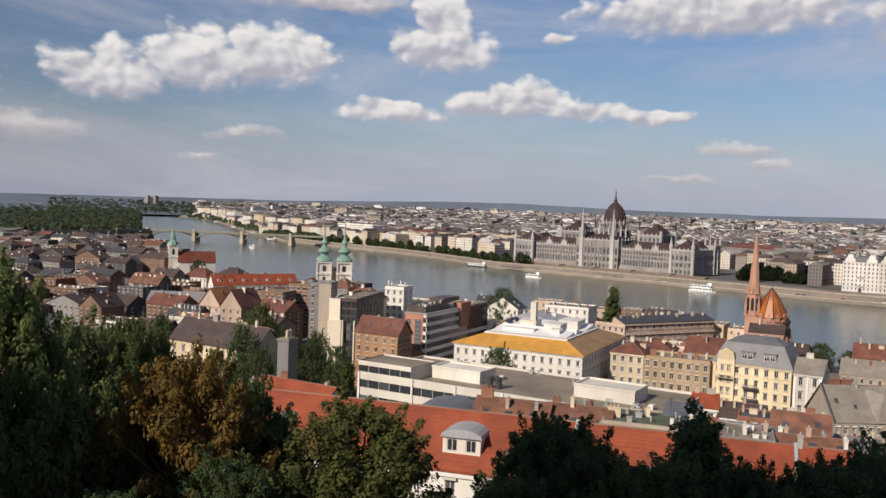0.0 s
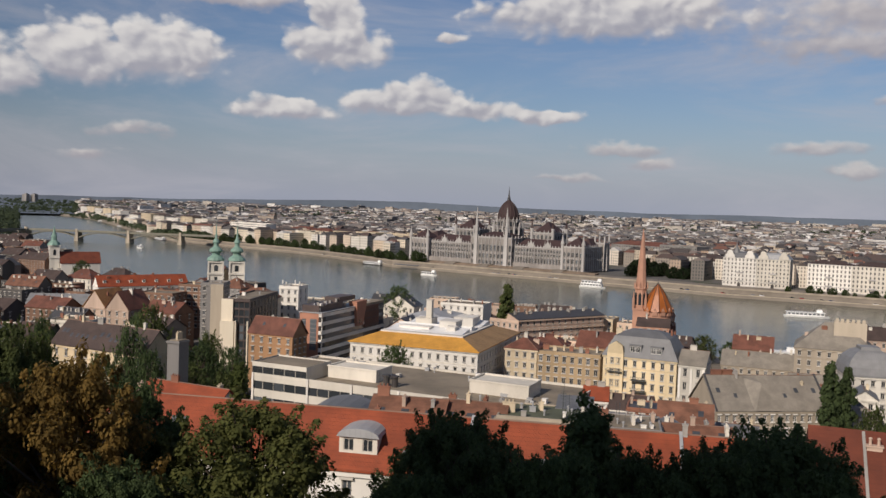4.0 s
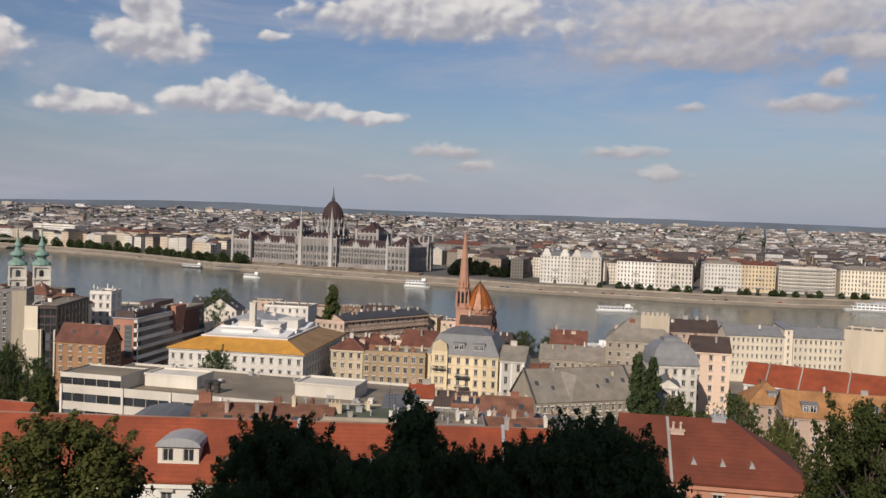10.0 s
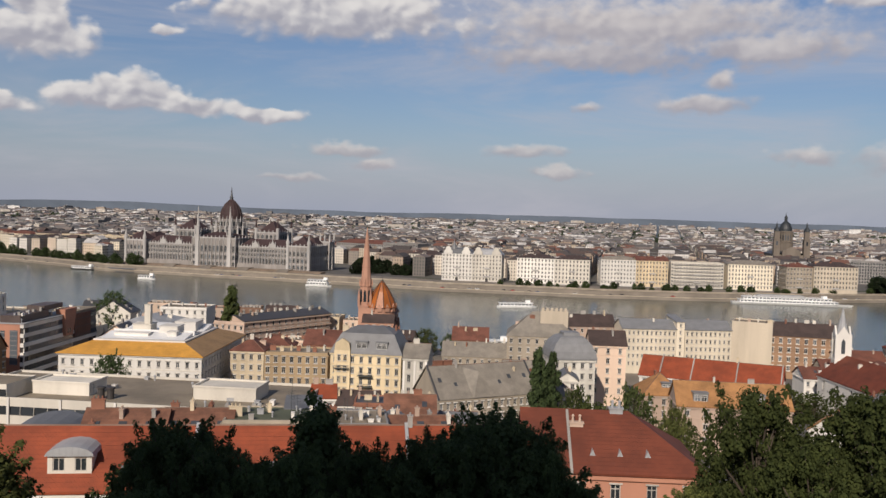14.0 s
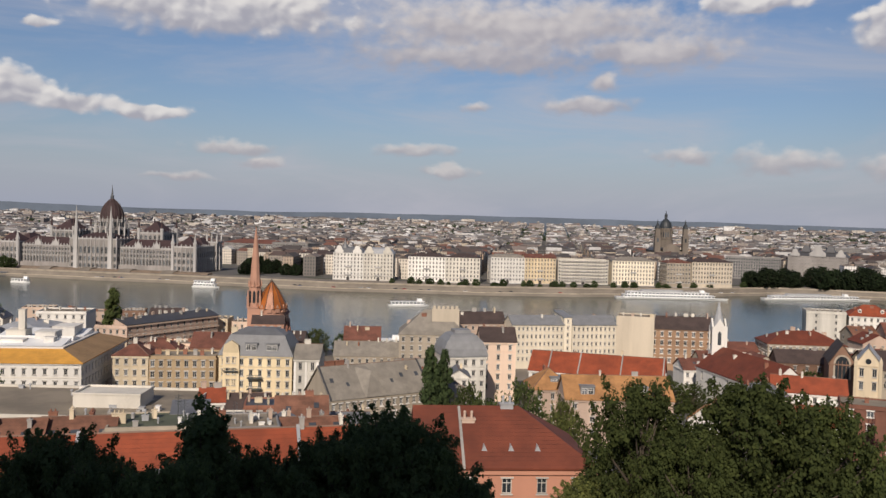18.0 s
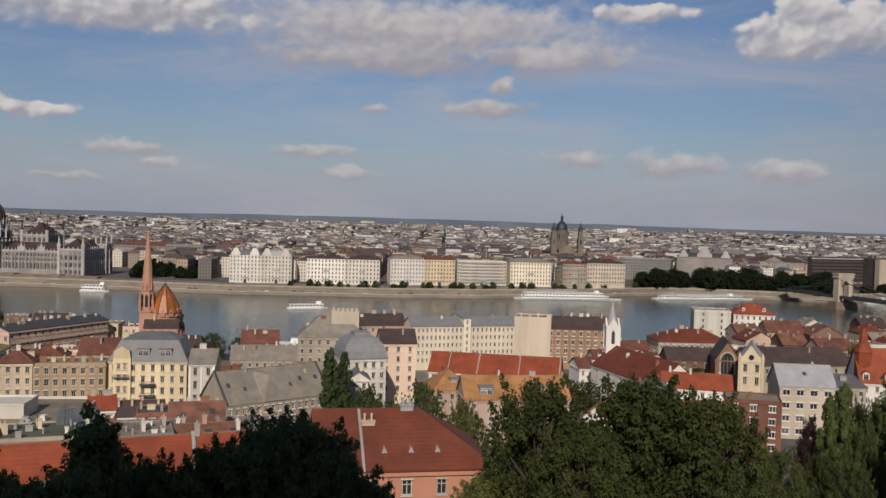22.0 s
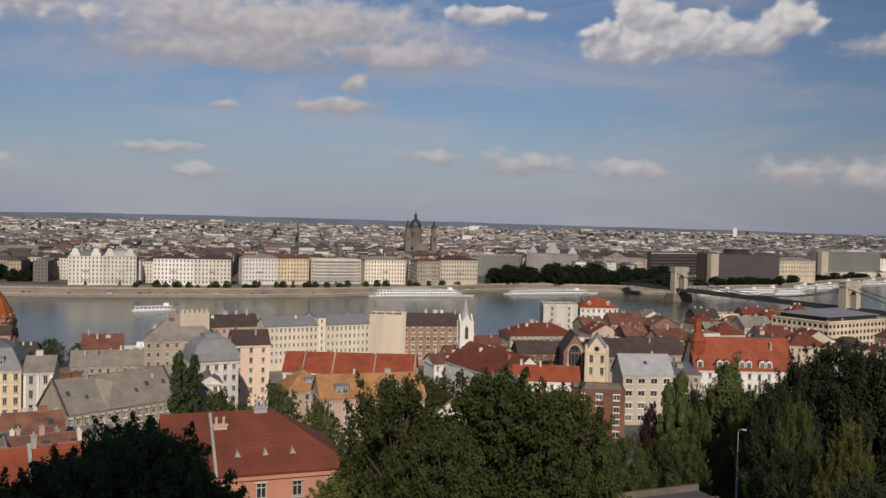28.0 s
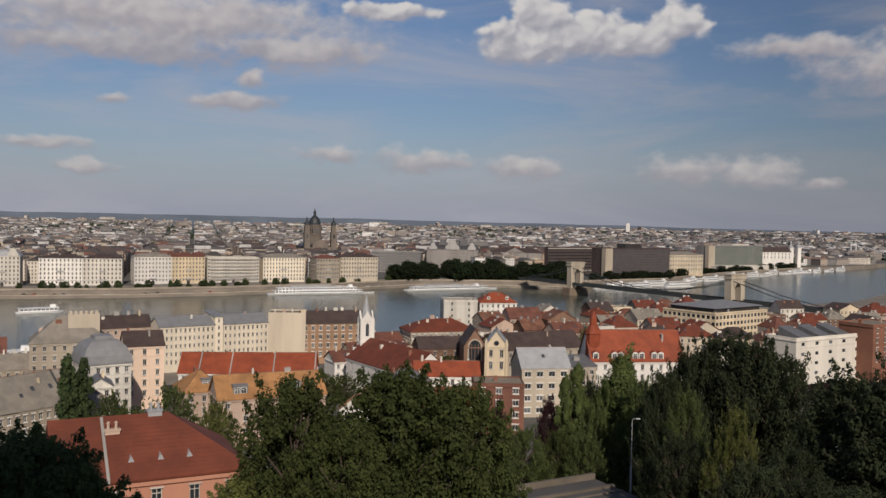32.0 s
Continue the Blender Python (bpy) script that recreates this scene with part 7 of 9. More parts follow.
part("stair_tower", g, BEIGE, th, "blank beige slab")
g = Geo()
g.box(58, 2, 38, 100, 22, 41.6)
part("roof_house", g, OFFWHITE, th)
g = Geo()
g.box(4, -22, 0, 120, -0.5, 8)
part("terrace_wing", g, OFFWHITE, th, "low white terrace wing")
th = river_house("white twin-towered parish church far down the bank", 1545, 458, -40, 56, 24, 34, roof="gable", rise=8, wall=WHITE, tile=TILE_DARK, cols=8, rows=2, story=6, win=(1.6, 4), chimneys=0, name="church", panes=None)
for k in range(2):
    x, y = polar(75.08 + 0.42 * k, 1672)
    th = thing("church_tower", "white baroque church tower with a dark cap", "tower", pose(x, y, 6.8, 0, 0, -40))
    g = Geo()
    g.box(-3.5, -3.5, 0, 3.5, 3.5, 34)
    g.box(-4, -4, 33.4, 4, 4, 34.4)
    part("shaft", g, WHITE, th)
    g = Geo()
    g.lathe([(4.2, 34.4), (3.6, 37), (1.6, 40), (1.4, 43), (1.6, 43.3), (0.1, 48)], 8, twist=0.5)
    part("cap", g, PALEZINC, th)


# ---- pale parapet along the far embankment ----
def embankment_wall():
    for off, z0, z1, label in ((13.0, 6.6, 8.3, "pale stone parapet along the upper embankment"), (1.0, 2.4, 3.5, "pale stone edge of the lower quay")):
        g = Geo()
        n = 150
        for i in range(n + 1):
            az = -14 + 90 * i / n
            b, p = banks(az)
            for r, z in ((p + off, z0), (p + off, z1), (p + off + 0.7, z1), (p + off + 0.7, z0)):
                x, y = polar(az, r)
                g.v.append((x, y, z))
        for i in range(n):
            for k in range(3):
                a = i * 4 + k
                g.f.append((a + 1, a, a + 4, a + 5))
                g.m.append(0)
        structure("embankment_wall", g, BEIGE, label, "wall")


embankment_wall()


# ---- the great domed basilica ----
def basilica():
    th = thing("basilica", "brown-grey stone basilica with a tall dark dome", "church", pose(1033, 1018, 6.8, 0, 0, -31.4))
    g = Geo()
    g.box(-22, -38, 0, 22, 38, 25)
    g.box(-13, -40, 0, 13, -37.9, 30)
    g.prism([(-14, 30), (14, 30), (0, 37)], "y", -40, -36)
    part("body", g, BASILICA_STONE, th)
    g = roof_geo("cross", 44, 76, 25, 7, 0.6)
    part("roof", g, LEAD, th, at=pose(-22, -38, 0))
    g = Geo()
    g.lathe([(11.5, 20), (11.5, 42), (12, 42.4), (10.4, 43), (9.2, 44), (9.2, 57), (10.1, 57.5), (10.1, 59.5), (9.6, 60)], 24)
    part("drum", g, BASILICA_STONE, th)
    for k in range(16):
        a = 2 * math.pi * (k + 0.5) / 16
        w = Geo()
        w.prism([(-0.9, 46), (0.9, 46), (0.9, 53), (0, 54.5), (-0.9, 53)], "y", -0.2, 0.2)
        part("drum_window", w, GLASS, th, at=pose(9.1 * math.cos(a), 9.1 * math.sin(a), 0, 0, 0, math.degrees(a) + 90))
    for k in range(16):
        a = 2 * math.pi * k / 16
        c = Geo()
        c.lathe([(0.7, 44), (0.6, 57.4)], 8)
        part("column", c, BASILICA_STONE, th, at=pose(10.2 * math.cos(a), 10.2 * math.sin(a), 0))
    g = Geo()
    g.lathe([(9.6, 60), (9.5, 63), (8.7, 66.5), (7.2, 69.8), (5.0, 72.6), (2.9, 74.4), (2.3, 75), (2.2, 80), (2.7, 80.3), (1.8, 82), (0.5, 84.5), (0.08, 89)], 24)
    part("dome", g, DARKLEAD, th, "dark grey dome with lantern")
    for sx in (-21.5, 21.5):
        g = Geo()
        g.box(-4.4, -4.4, 0, 4.4, 4.4, 48)
        g.box(-5.0, -5.0, 36, 5.0, 5.0, 37)
        g.box(-5.0, -5.0, 47.4, 5.0, 5.0, 48.6)
        g.tapered(-3.6, -3.6, 3.6, 3.6, 48.6, 60, 0.4)
        part("bell_tower", g, BASILICA_STONE, th, at=pose(sx, -36, 0))
        for q in range(4):
            w = Geo()
            w.box(-1.3, -4.5, 39, 1.3, -4.3, 45)
            part("belfry_opening", w, GLASS, th, at=pose(sx, -36, 0, 0, 0, 90 * q))
        g = Geo()
        g.lathe([(4.8, 60), (4.0, 63), (2.3, 65.5), (1.1, 67), (1.0, 69.5), (0.08, 74)], 8, twist=0.5)
        part("tower_cap", g, DARKLEAD, th, at=pose(sx, -36, 0))


basilica()


# ---- the mass of the city behind ----
def far_city():
    """Street blocks ringed by houses, thinning to long slabs towards the plain."""
    rnd = random.Random(11)
    keep_out = [(205, 1060, 175), (1033, 1018, 58), (1000, 745, 60), (900, 660, 110), (330, 1040, 60), (1000, 560, 95), (1105, 520, 100), (1120, 560, 75), (1210, 460, 85), (1300, 470, 70), (1430, 480, 115), (1540, 440, 80), (1620, 440, 95), (890, 1120, 46)]
    zones = {"near": (0, 1750, 66, 92, 13), "middle": (1750, 2900, 72, 104, 14), "far": (2900, 4780, 92, 128, 15)}
    ca, sa = math.cos(radians(-38)), math.sin(radians(-38))
    for zone, (ra, rb, bw, bd, deep) in zones.items():
        g = Geo()
        for i in range(-int(4800 / bw), int(4800 / bw)):
            for j in range(-int(4800 / bd), int(4800 / bd)):
                x0, y0 = i * bw, j * bd
                r = math.hypot(x0 + bw / 2, y0 + bd / 2)
                if not ra <= r < rb:
                    continue
                if rnd.random() < (0.03 if zone == "near" else 0.1):
                    continue
                tall = rnd.uniform(18, 23) if zone == "near" else rnd.uniform(12, 18) if zone == "middle" else rnd.uniform(6, 12)
                street = rnd.uniform(11, 15)
                for side in range(4):
                    along = bw - street if side % 2 == 0 else bd - street - 2 * deep
                    u = 0.0
                    while u < along - 6:
                        w = min(along - u, rnd.uniform(13, 27) * (1.0 if zone == "near" else 1.3 if zone == "middle" else 1.9))
                        if along - u - w < 8:
                            w = along - u
                        if zone != "near" and rnd.random() < 0.18:
                            u += w
                            continue
                        if side % 2 == 0:
                            lx, ly, rot = x0 + u + w / 2, y0 + (deep / 2 if side == 0 else bd - street - deep / 2), 0
                        else:
                            lx, ly, rot = x0 + (deep / 2 if side == 3 else bw - street - deep / 2), y0 + deep + u + w / 2, 90
                        u += w
                        x, y = lx * ca - ly * sa, lx * sa + ly * ca
                        az, rr = math.degrees(math.atan2(x, y)), math.hypot(x, y)
                        if az < -15.6 or az > 84 or y < -200:
                            continue
                        b, p = banks(az)
                        if rr < p + (95 if rr < 1400 else 75) or any(math.hypot(x - a, y - c) < q for a, c, q in keep_out):
                            continue
                        one_block(g, rnd, x, y, -38 + rot, w - 0.3, deep + rnd.uniform(-1.5, 1.5), tall + rnd.uniform(-2.5, 2.5), rise_of(rr) - 7.0, front=2 if rr < p + 190 and az < 12 else 0)
                if zone == "far" and rnd.random() < 0.12 or zone == "middle" and rnd.random() < 0.05:
                    lx, ly = x0 + bw / 2, y0 + bd / 2
                    x, y = lx * ca - ly * sa, lx * sa + ly * ca
                    az, rr = math.degrees(math.atan2(x, y)), math.hypot(x, y)
                    if -15 < az < 84 and rr > banks(az)[1] + 120:
                        one_block(g, rnd, x, y, -38 + rnd.choice((0, 90)), rnd.uniform(30, 75), 13, rnd.uniform(16, 27), rise_of(rr) - 7.0, 1.0)
        ob = new("city_blocks", g.mesh("city_blocks", [FAR_FRONT, FAR_ROOF, BANK_FRONT] if zone == "near" else [HAZY_FRONT, HAZY_ROOF, BANK_FRONT]))
        tagged(ob, "dense rows of pale plastered city houses with brown roofs", "city houses", kind="stuff")


def one_block(g, rnd, x, y, rot, w, d, h, lift=0.0, k=None, front=0):
    """A plain house with a pitched or flat roof, as one island of faces."""
    c, s = math.cos(radians(rot)), math.sin(radians(rot))
    z0, z1 = 6.0 + lift, 7.0 + lift + h
    P = [(x + u * c - v * s, y + u * s + v * c) for u, v in ((-w / 2, -d / 2), (w / 2, -d / 2), (w / 2, d / 2), (-w / 2, d / 2))]
    n = len(g.v)
    g.v += [(*p, z0) for p in P] + [(*p, z1) for p in P]
    g.f += [(n, n + 1, n + 5, n + 4), (n + 1, n + 2, n + 6, n + 5), (n + 2, n + 3, n + 7, n + 6), (n + 3, n, n + 4, n + 7)]
    g.m += [front] * 4
    n = len(g.v)
    k = rnd.random() if k is None else k
    if k < 0.74:
        e = rnd.uniform(2.6, 5.0)
        f = rnd.choice((0.0, 0.0, 0.2))
        P = [(x + u * c - v * s, y + u * s + v * c) for u, v in ((-w / 2 - 0.1, -d / 2 - 0.4), (w / 2 + 0.1, -d / 2 - 0.4), (w / 2 + 0.1, d / 2 + 0.4), (-w / 2 - 0.1, d / 2 + 0.4))]
        R = [(x + u * c - v * s, y + u * s + v * c, z1 + e) for u, v in ((-w / 2 + f * w, 0), (w / 2 - f * w, 0))]
        g.v += [(*p, z1) for p in P] + R
        g.f += [(n, n + 1, n + 5, n + 4), (n + 1, n + 2, n + 5), (n + 2, n + 3, n + 4, n + 5), (n + 3, n, n + 4)]
        g.m += [1] * 4
    else:
        g.v += [(*p, z1 + 0.1) for p in P]
        g.f += [(n, n + 1, n + 2, n + 3)]
        g.m += [1]
        for _ in range(2):
            u, v, a = rnd.uniform(-0.3, 0.3) * w, rnd.uniform(-0.3, 0.3) * d, rnd.uniform(1.5, 4)
            px, py = x + u * c - v * s, y + u * s + v * c
            g.box(px - a, py - a, z1, px + a, py + a, z1 + rnd.uniform(1.5, 4), 0)


far_city()
for k in range(2):
    x, y = polar(-18.5 + 0.45 * k, 4400)
    th = thing("tower_block", "tall grey residential tower block far upstream", "tower block", pose(x, y, rise_of(4400) - 1, 0, 0, -30))
    g = Geo()
    g.box(-13, -9, 0, 13, 9, 34)
    g.box(-6, -5, 34, 6, 5, 37)
    part("wall", g, GREYWALL, th)
th = thing("office_tower", "slim white tower on the skyline", "tower", pose(*polar(65.4, 4300), rise_of(4300) - 1, 0, 0, -60))
g = Geo()
g.box(-9, -8, 0, 9, 8, 50)
g.box(-5, -5, 50, 5, 5, 54)
part("wall", g, WHITE, th)


def dark_hall():
    """Black-glazed modern hall with a low curved roof, well behind the river front."""
    th = thing("office_building", "long black glass hall with a low curved roof", "office building", pose(*polar(37.3, 1330), 6.8, 0, 0, -40))
    g = Geo()
    n = 10
    g.prism([(0, 0), (52, 0)] + [(26 + 26 * math.cos(math.pi * k / n), 24 + 7 * math.sin(math.pi * k / n)) for k in range(n + 1)], "y", 0, 30)
    part("body", g, DARKPANEL, th)
    for k in range(6):
        b = Geo()
        b.box(1, -0.4, 3 + 4 * k, 51, -0.003, 3.5 + 4 * k)
        part("floor_band", b, MIDZINC, th)


dark_hall()


# ---- bridges ----
def arch_bridge(A, B, n, west, east):
    """One arm of the many-arched iron bridge upstream."""
    A, B = Vector(A), Vector(B)
    span = (B - A).length
    th = thing("arch_bridge", "long ochre iron arch bridge on stone piers", "bridge", pose(A.x, A.y, 0, 0, 0, math.degrees(math.atan2(B.y - A.y, B.x - A.x))), "arms of the arch bridge")
    step = span / n
    g = Geo()
    g.box(-west, -7, 14.6, span + east, 7, 16.2)
    part("deck", g, BRIDGE_PAINT, th)
    for s in (-7, 6.8):
        r = Geo()
        r.box(-west, s, 16.2, span + east, s + 0.2, 17.4)
        part("parapet", r, BRIDGE_PAINT, th)
    for k in range(n):
        for s in (-6, 0, 5.4):
            a = Geo()
            m = 14
            lo = [(k * step + 3 + (step - 6) * i / m, 5.5 + 8.0 * math.sin(math.pi * i / m) ** 0.75) for i in range(m + 1)]
            a.prism(lo + [(x, z + 1.3) for x, z in reversed(lo)], "y", s, s + 0.6)
            for x, z in lo[1:-1]:
                a.box(x - 0.15, s + 0.1, z + 0.5, x + 0.15, s + 0.5, 14.7)
            part("arch", a, BRIDGE_PAINT, th)
    for k in range(n + 1):
        p = Geo()
        p.tapered(-3.6, -10, 3.6, 10, -5, 7, 0.6)
        p.box(-2.2, -8, 7, 2.2, 8, 14.6)
        p.box(-1.8, -8.6, 14.6, 1.8, -7.2, 20)
        part("pier", p, BRIDGESTONE, th, at=pose(k * step, 0, 0))


arch_bridge((-584, 1279), (-508, 1506), 3, 30, 0)
arch_bridge((-502, 1513), (-250, 1464), 3, 0, 60)


def chain_bridge():
    A, B = Vector((761, 248)), Vector((846, 446))
    u = (B - A).normalized()
    span = (B - A).length
    th = thing("chain_bridge", "stone-towered chain suspension bridge over the river", "bridge", pose(A.x, A.y, 0, 0, 0, math.degrees(math.atan2(u.y, u.x))))
    g = Geo()
    g.box(-95, -7, 10.5, span + 95, 7, 12.0)
    for s in (-7, 6.7):
        g.box(-95, s, 12.0, span + 95, s + 0.3, 13.6)
    part("deck", g, IRON, th)
    for x in (0.0, span):
        p = Geo()
        p.tapered(-7, -13, 7, 13, -5, 7.5, 1.0)
        part("pier", p, WETSTONE, th, at=pose(x, 0, 0))
        t = Geo()
        for s in (-8.5, 3.5):
            t.box(-3.6, s, 7.5, 3.6, s + 5.0, 24)
        m = 8
        arch = [(-3.5 + 7.0 * i / m, 24 + 4.0 * math.sin(math.pi * i / m)) for i in range(m + 1)]
        t.prism([(-8.5, 24), (-3.5, 24)] + arch[1:-1] + [(3.5, 24), (8.5, 24), (8.5, 31), (-8.5, 31)], "x", -3.6, 3.6)
        t.box(-4.4, -9.4, 31, 4.4, 9.4, 32.4)
        t.box(-4.0, -8.9, 32.4, 4.0, 8.9, 34.2)
        t.box(-4.6, -9.6, 34.2, 4.6, 9.6, 35.2)
        part("tower", t, BRIDGESTONE, th, at=pose(x, 0, 0))
    for s in (-6.2, 6.2):
        pts = [(-92, s, 12.5), (-45, s, 19.5), (0, s, 30)] + [(span * i / 12, s, 14.5 + 15.5 * (2 * i / 12 - 1) ** 2) for i in range(1, 12)] + [(span, s, 30), (span + 45, s, 19.5), (span + 92, s, 12.5)]
        c = Geo()
        c.tube(pts, [0.38] * len(pts), 6)
        part("chain", c, IRON, th)
        for k in range(1, 30):
            x = span * k / 30
            h = Geo()
            h.box(x - 0.09, s - 0.09, 11.5, x + 0.09, s + 0.09, 14.5 + 15.5 * (2 * k / 30 - 1) ** 2)
            part("hanger", h, IRON, th)


chain_bridge()


def far_white_bridge():
    th = thing("suspension_bridge", "slender white suspension bridge far downstream", "bridge", pose(2254, 459, 0, 0, 0, 62))
    t = Geo()
    for s in (-9, 7.4):
        t.tapered(-2, s, 2, s + 1.6, 0, 46, 0.2)
    t.box(-1.5, -7.4, 38, 1.5, 7.4, 41)
    part("tower", t, SHIPWHITE, th)
    d = Geo()
    d.box(-420, -9, 12, 110, 9, 14)
    part("deck", d, SHIPWHITE, th)
    for s in (-8.2, 8.2):
        c = Geo()
        c.tube([(-290, s, 46)] + [(-290 + 290 * i / 10, s, 16 + 30 * (2 * i / 10 - 1) ** 2) for i in range(1, 10)] + [(0, s, 46), (110, s, 14)], [0.5] * 12, 5)
        part("cable", c, SHIPWHITE, th)


far_white_bridge()


# ---- churches of the near bank ----
def brick_church():
    """Slim salmon-brick spire and a polygonal apse under a glazed orange roof."""
    x, y = 139.5, 395.0
    th = thing("brick_church", "salmon-brick church with a needle spire and glazed orange roof", "church", pose(x, y, 7.5, 0, 0, -28))
    g = Geo()
    g.box(-2.9, -2.9, 0, 2.9, 2.9, 24)
    g.box(-3.2, -3.2, 13.0, 3.2, 3.2, 13.5)
    g.box(-3.2, -3.2, 23.6, 3.2, 3.2, 24.3)
    g.lathe([(2.75, 24.3), (2.7, 33.0), (3.1, 33.2), (3.1, 33.9), (2.55, 34.1)], 8, twist=0.5)
    part("tower", g, SALMON, th)
    for k in range(8):
        a = 45 * k
        w = Geo()
        w.prism([(-0.62, 26), (0.62, 26), (0.62, 30.6), (0, 31.8), (-0.62, 30.6)], "y", -2.78, -2.5)
        part("belfry_opening", w, GLASS, th, at=pose(0, 0, 0, 0, 0, a))
    for k in range(4):
        a = radians(90 * k + 45)
        pinnacle(th, 3.0 * math.cos(a) * 1.3, 3.0 * math.sin(a) * 1.3, 24.0, 1.0, 8.5, SALMON, 0.5)
    s = Geo()
    s.lathe([(2.6, 34.0), (1.9, 42), (2.0, 42.2), (1.25, 51), (1.3, 51.2), (0.12, 61.2)], 8, twist=0.5)
    part("spire", s, SALMON, th)
    for k in range(8):
        a = radians(45 * k)
        pinnacle(th, 2.95 * math.cos(a), 2.95 * math.sin(a), 33.6, 0.5, 3.2, SALMON, 0.6)
    c = Geo()
    c.lathe([(0.28, 61.1), (0.2, 61.6), (0.05, 61.8), (0.05, 64.0)], 6)
    c.box(-0.5, -0.05, 63.0, 0.5, 0.05, 63.15)
    part("finial", c, IRON, th)
    b = Geo()
    b.lathe([(6.7, 0), (6.7, 24.2)], 12, 7.4, 2.0, twist=0.5)
    b.box(2, 2, 0, 13, 24, 19)
    part("body", b, SALMON, th)
    r = Geo()
    n = 12
    r.lathe([(7.6, 23.6), (6.8, 25.2), (3.9, 30.8), (1.9, 33.8), (0.15, 36.0)], n, 7.4, 2.0, twist=0.5)
    part("roof", r, TILE_GLAZED, th, "glazed orange tiles with darker ridges")
    for k in range(n):
        a = 2 * math.pi * (k + 0.5) / n
        q = Geo()
        q.tube([(7.4 + rr * math.cos(a), 2.0 + rr * math.sin(a), zz) for rr, zz in ((7.65, 23.7), (6.85, 25.3), (3.95, 30.9), (1.95, 33.9), (0.2, 36.1))], [0.16, 0.16, 0.14, 0.12, 0.1], 5)
        part("hip_ridge", q, TILE_DARK, th)
        a += math.pi / n
        d = Geo()
        d.prism([(-1.05, 21.8), (1.05, 21.8), (1.05, 23.6), (0, 25.4), (-1.05, 23.6)], "y", -0.4, 0.5)
        part("gablet", d, SALMON, th, at=pose(7.4 + 6.8 * math.cos(a), 2.0 + 6.8 * math.sin(a), 0, 0, 0, math.degrees(a) + 90))
    f = Geo()
    f.lathe([(0.16, 35.8), (0.3, 36.5), (0.06, 36.9), (0.04, 38.4)], 6, 7.4, 2.0)
    part("finial", f, IRON, th)
    m = roof_geo("cross", 11, 22, 19, 8, 0.5)
    part("nave_roof", m, TILE_BRICK, th, at=pose(2, 2.5, 0))


brick_church()


def twin_church():
    """Baroque church with two green-capped bell towers."""
    x, y = -66.1, 541.0
    th = thing("baroque_church", "baroque church with twin cream towers and green copper spires", "church", pose(x, y, 7.2, 0, 0, 8))
    b = Geo()
    b.box(-8, 4, 0, 8, 34, 18)
    part("nave", b, CREAM, th)
    part("nave_roof", roof_geo("cross", 16, 30, 18, 8, 0.4), TILE_BRICK, th, at=pose(-8, 4, 0))
    for sx in (-6.1, 6.1):
        z = 0.0
        t = Geo()
        t.box(-3.1, -3.1, 0, 3.1, 3.1, 26)
        t.box(-3.6, -3.6, 18.6, 3.6, 3.6, 19.4)
        t.box(-3.6, -3.6, 25.4, 3.6, 3.6, 26.6)
        t.tapered(-2.9, -2.9, 2.9, 2.9, 26.6, 33.2, 0.15)
        t.box(-3.4, -3.4, 33.0, 3.4, 3.4, 34.0)
        for q in (-1, 1):
            for p in (-1, 1):
                t.box(q * 3.1 - 0.35, p * 3.1 - 0.35, 0, q * 3.1 + 0.35, p * 3.1 + 0.35, 33)
        part("tower", t, SOOTYWHITE, th, at=pose(sx, 0, 0) @ Matrix.Diagonal((1.34, 1.34, 0.92, 1)))
        for a in (0, 90, 180, 270):
            w = Geo()
            m = 6
            w.prism([(-0.8, 27.6), (0.8, 27.6)] + [(0.8 * math.cos(math.pi * i / m), 30.6 + 0.9 * math.sin(math.pi * i / m)) for i in range(m + 1)], "y", -3.0, -2.7)
            v = Geo()
            v.prism([(-0.6, 20.6), (0.6, 20.6), (0.6, 24), (-0.6, 24)], "y", -3.16, -3.0)
            part("tower_window", v, GLASS, th, at=pose(sx * 0.97, 0, 0, 0, 0, a) @ Matrix.Diagonal((1.36, 1.36, 0.92, 1)))
            part("louvre", w, GLASS, th, at=pose(sx * 0.97, 0, 0, 0, 0, a) @ Matrix.Diagonal((1.36, 1.36, 0.92, 1)))
        c = Geo()
        c.lathe([(3.9, 31.2), (4.4, 31.7), (3.9, 33.0), (2.6, 34.2), (2.0, 34.8), (2.0, 36.2), (3.1, 36.7), (3.3, 37.4), (2.8, 38.5), (1.5, 39.6), (1.15, 40.4), (1.15, 41.8), (1.7, 42.3), (1.4, 43.3), (0.75, 44.6), (0.45, 47.0), (0.1, 53.5)], 12, twist=0.5)
        part("cap", c, COPPER, th, "green copper cap", at=pose(sx, 0, 0) @ Matrix.Diagonal((1.22, 1.22, 1, 1)))
        f = Geo()
        f.lathe([(0.14, 53.0), (0.32, 53.6), (0.08, 54.0), (0.04, 55.6)], 6)
        part("finial", f, BRIDGE_PAINT, th, at=pose(sx, 0, 0))
    g = Geo()
    g.prism([(-4.4, 18), (4.4, 18), (4.0, 22), (2.4, 23.5), (0, 27), (-2.4, 23.5), (-4.0, 22)], "y", 0.3, 1.3)
    part("gable", g, CREAM, th)


twin_church()


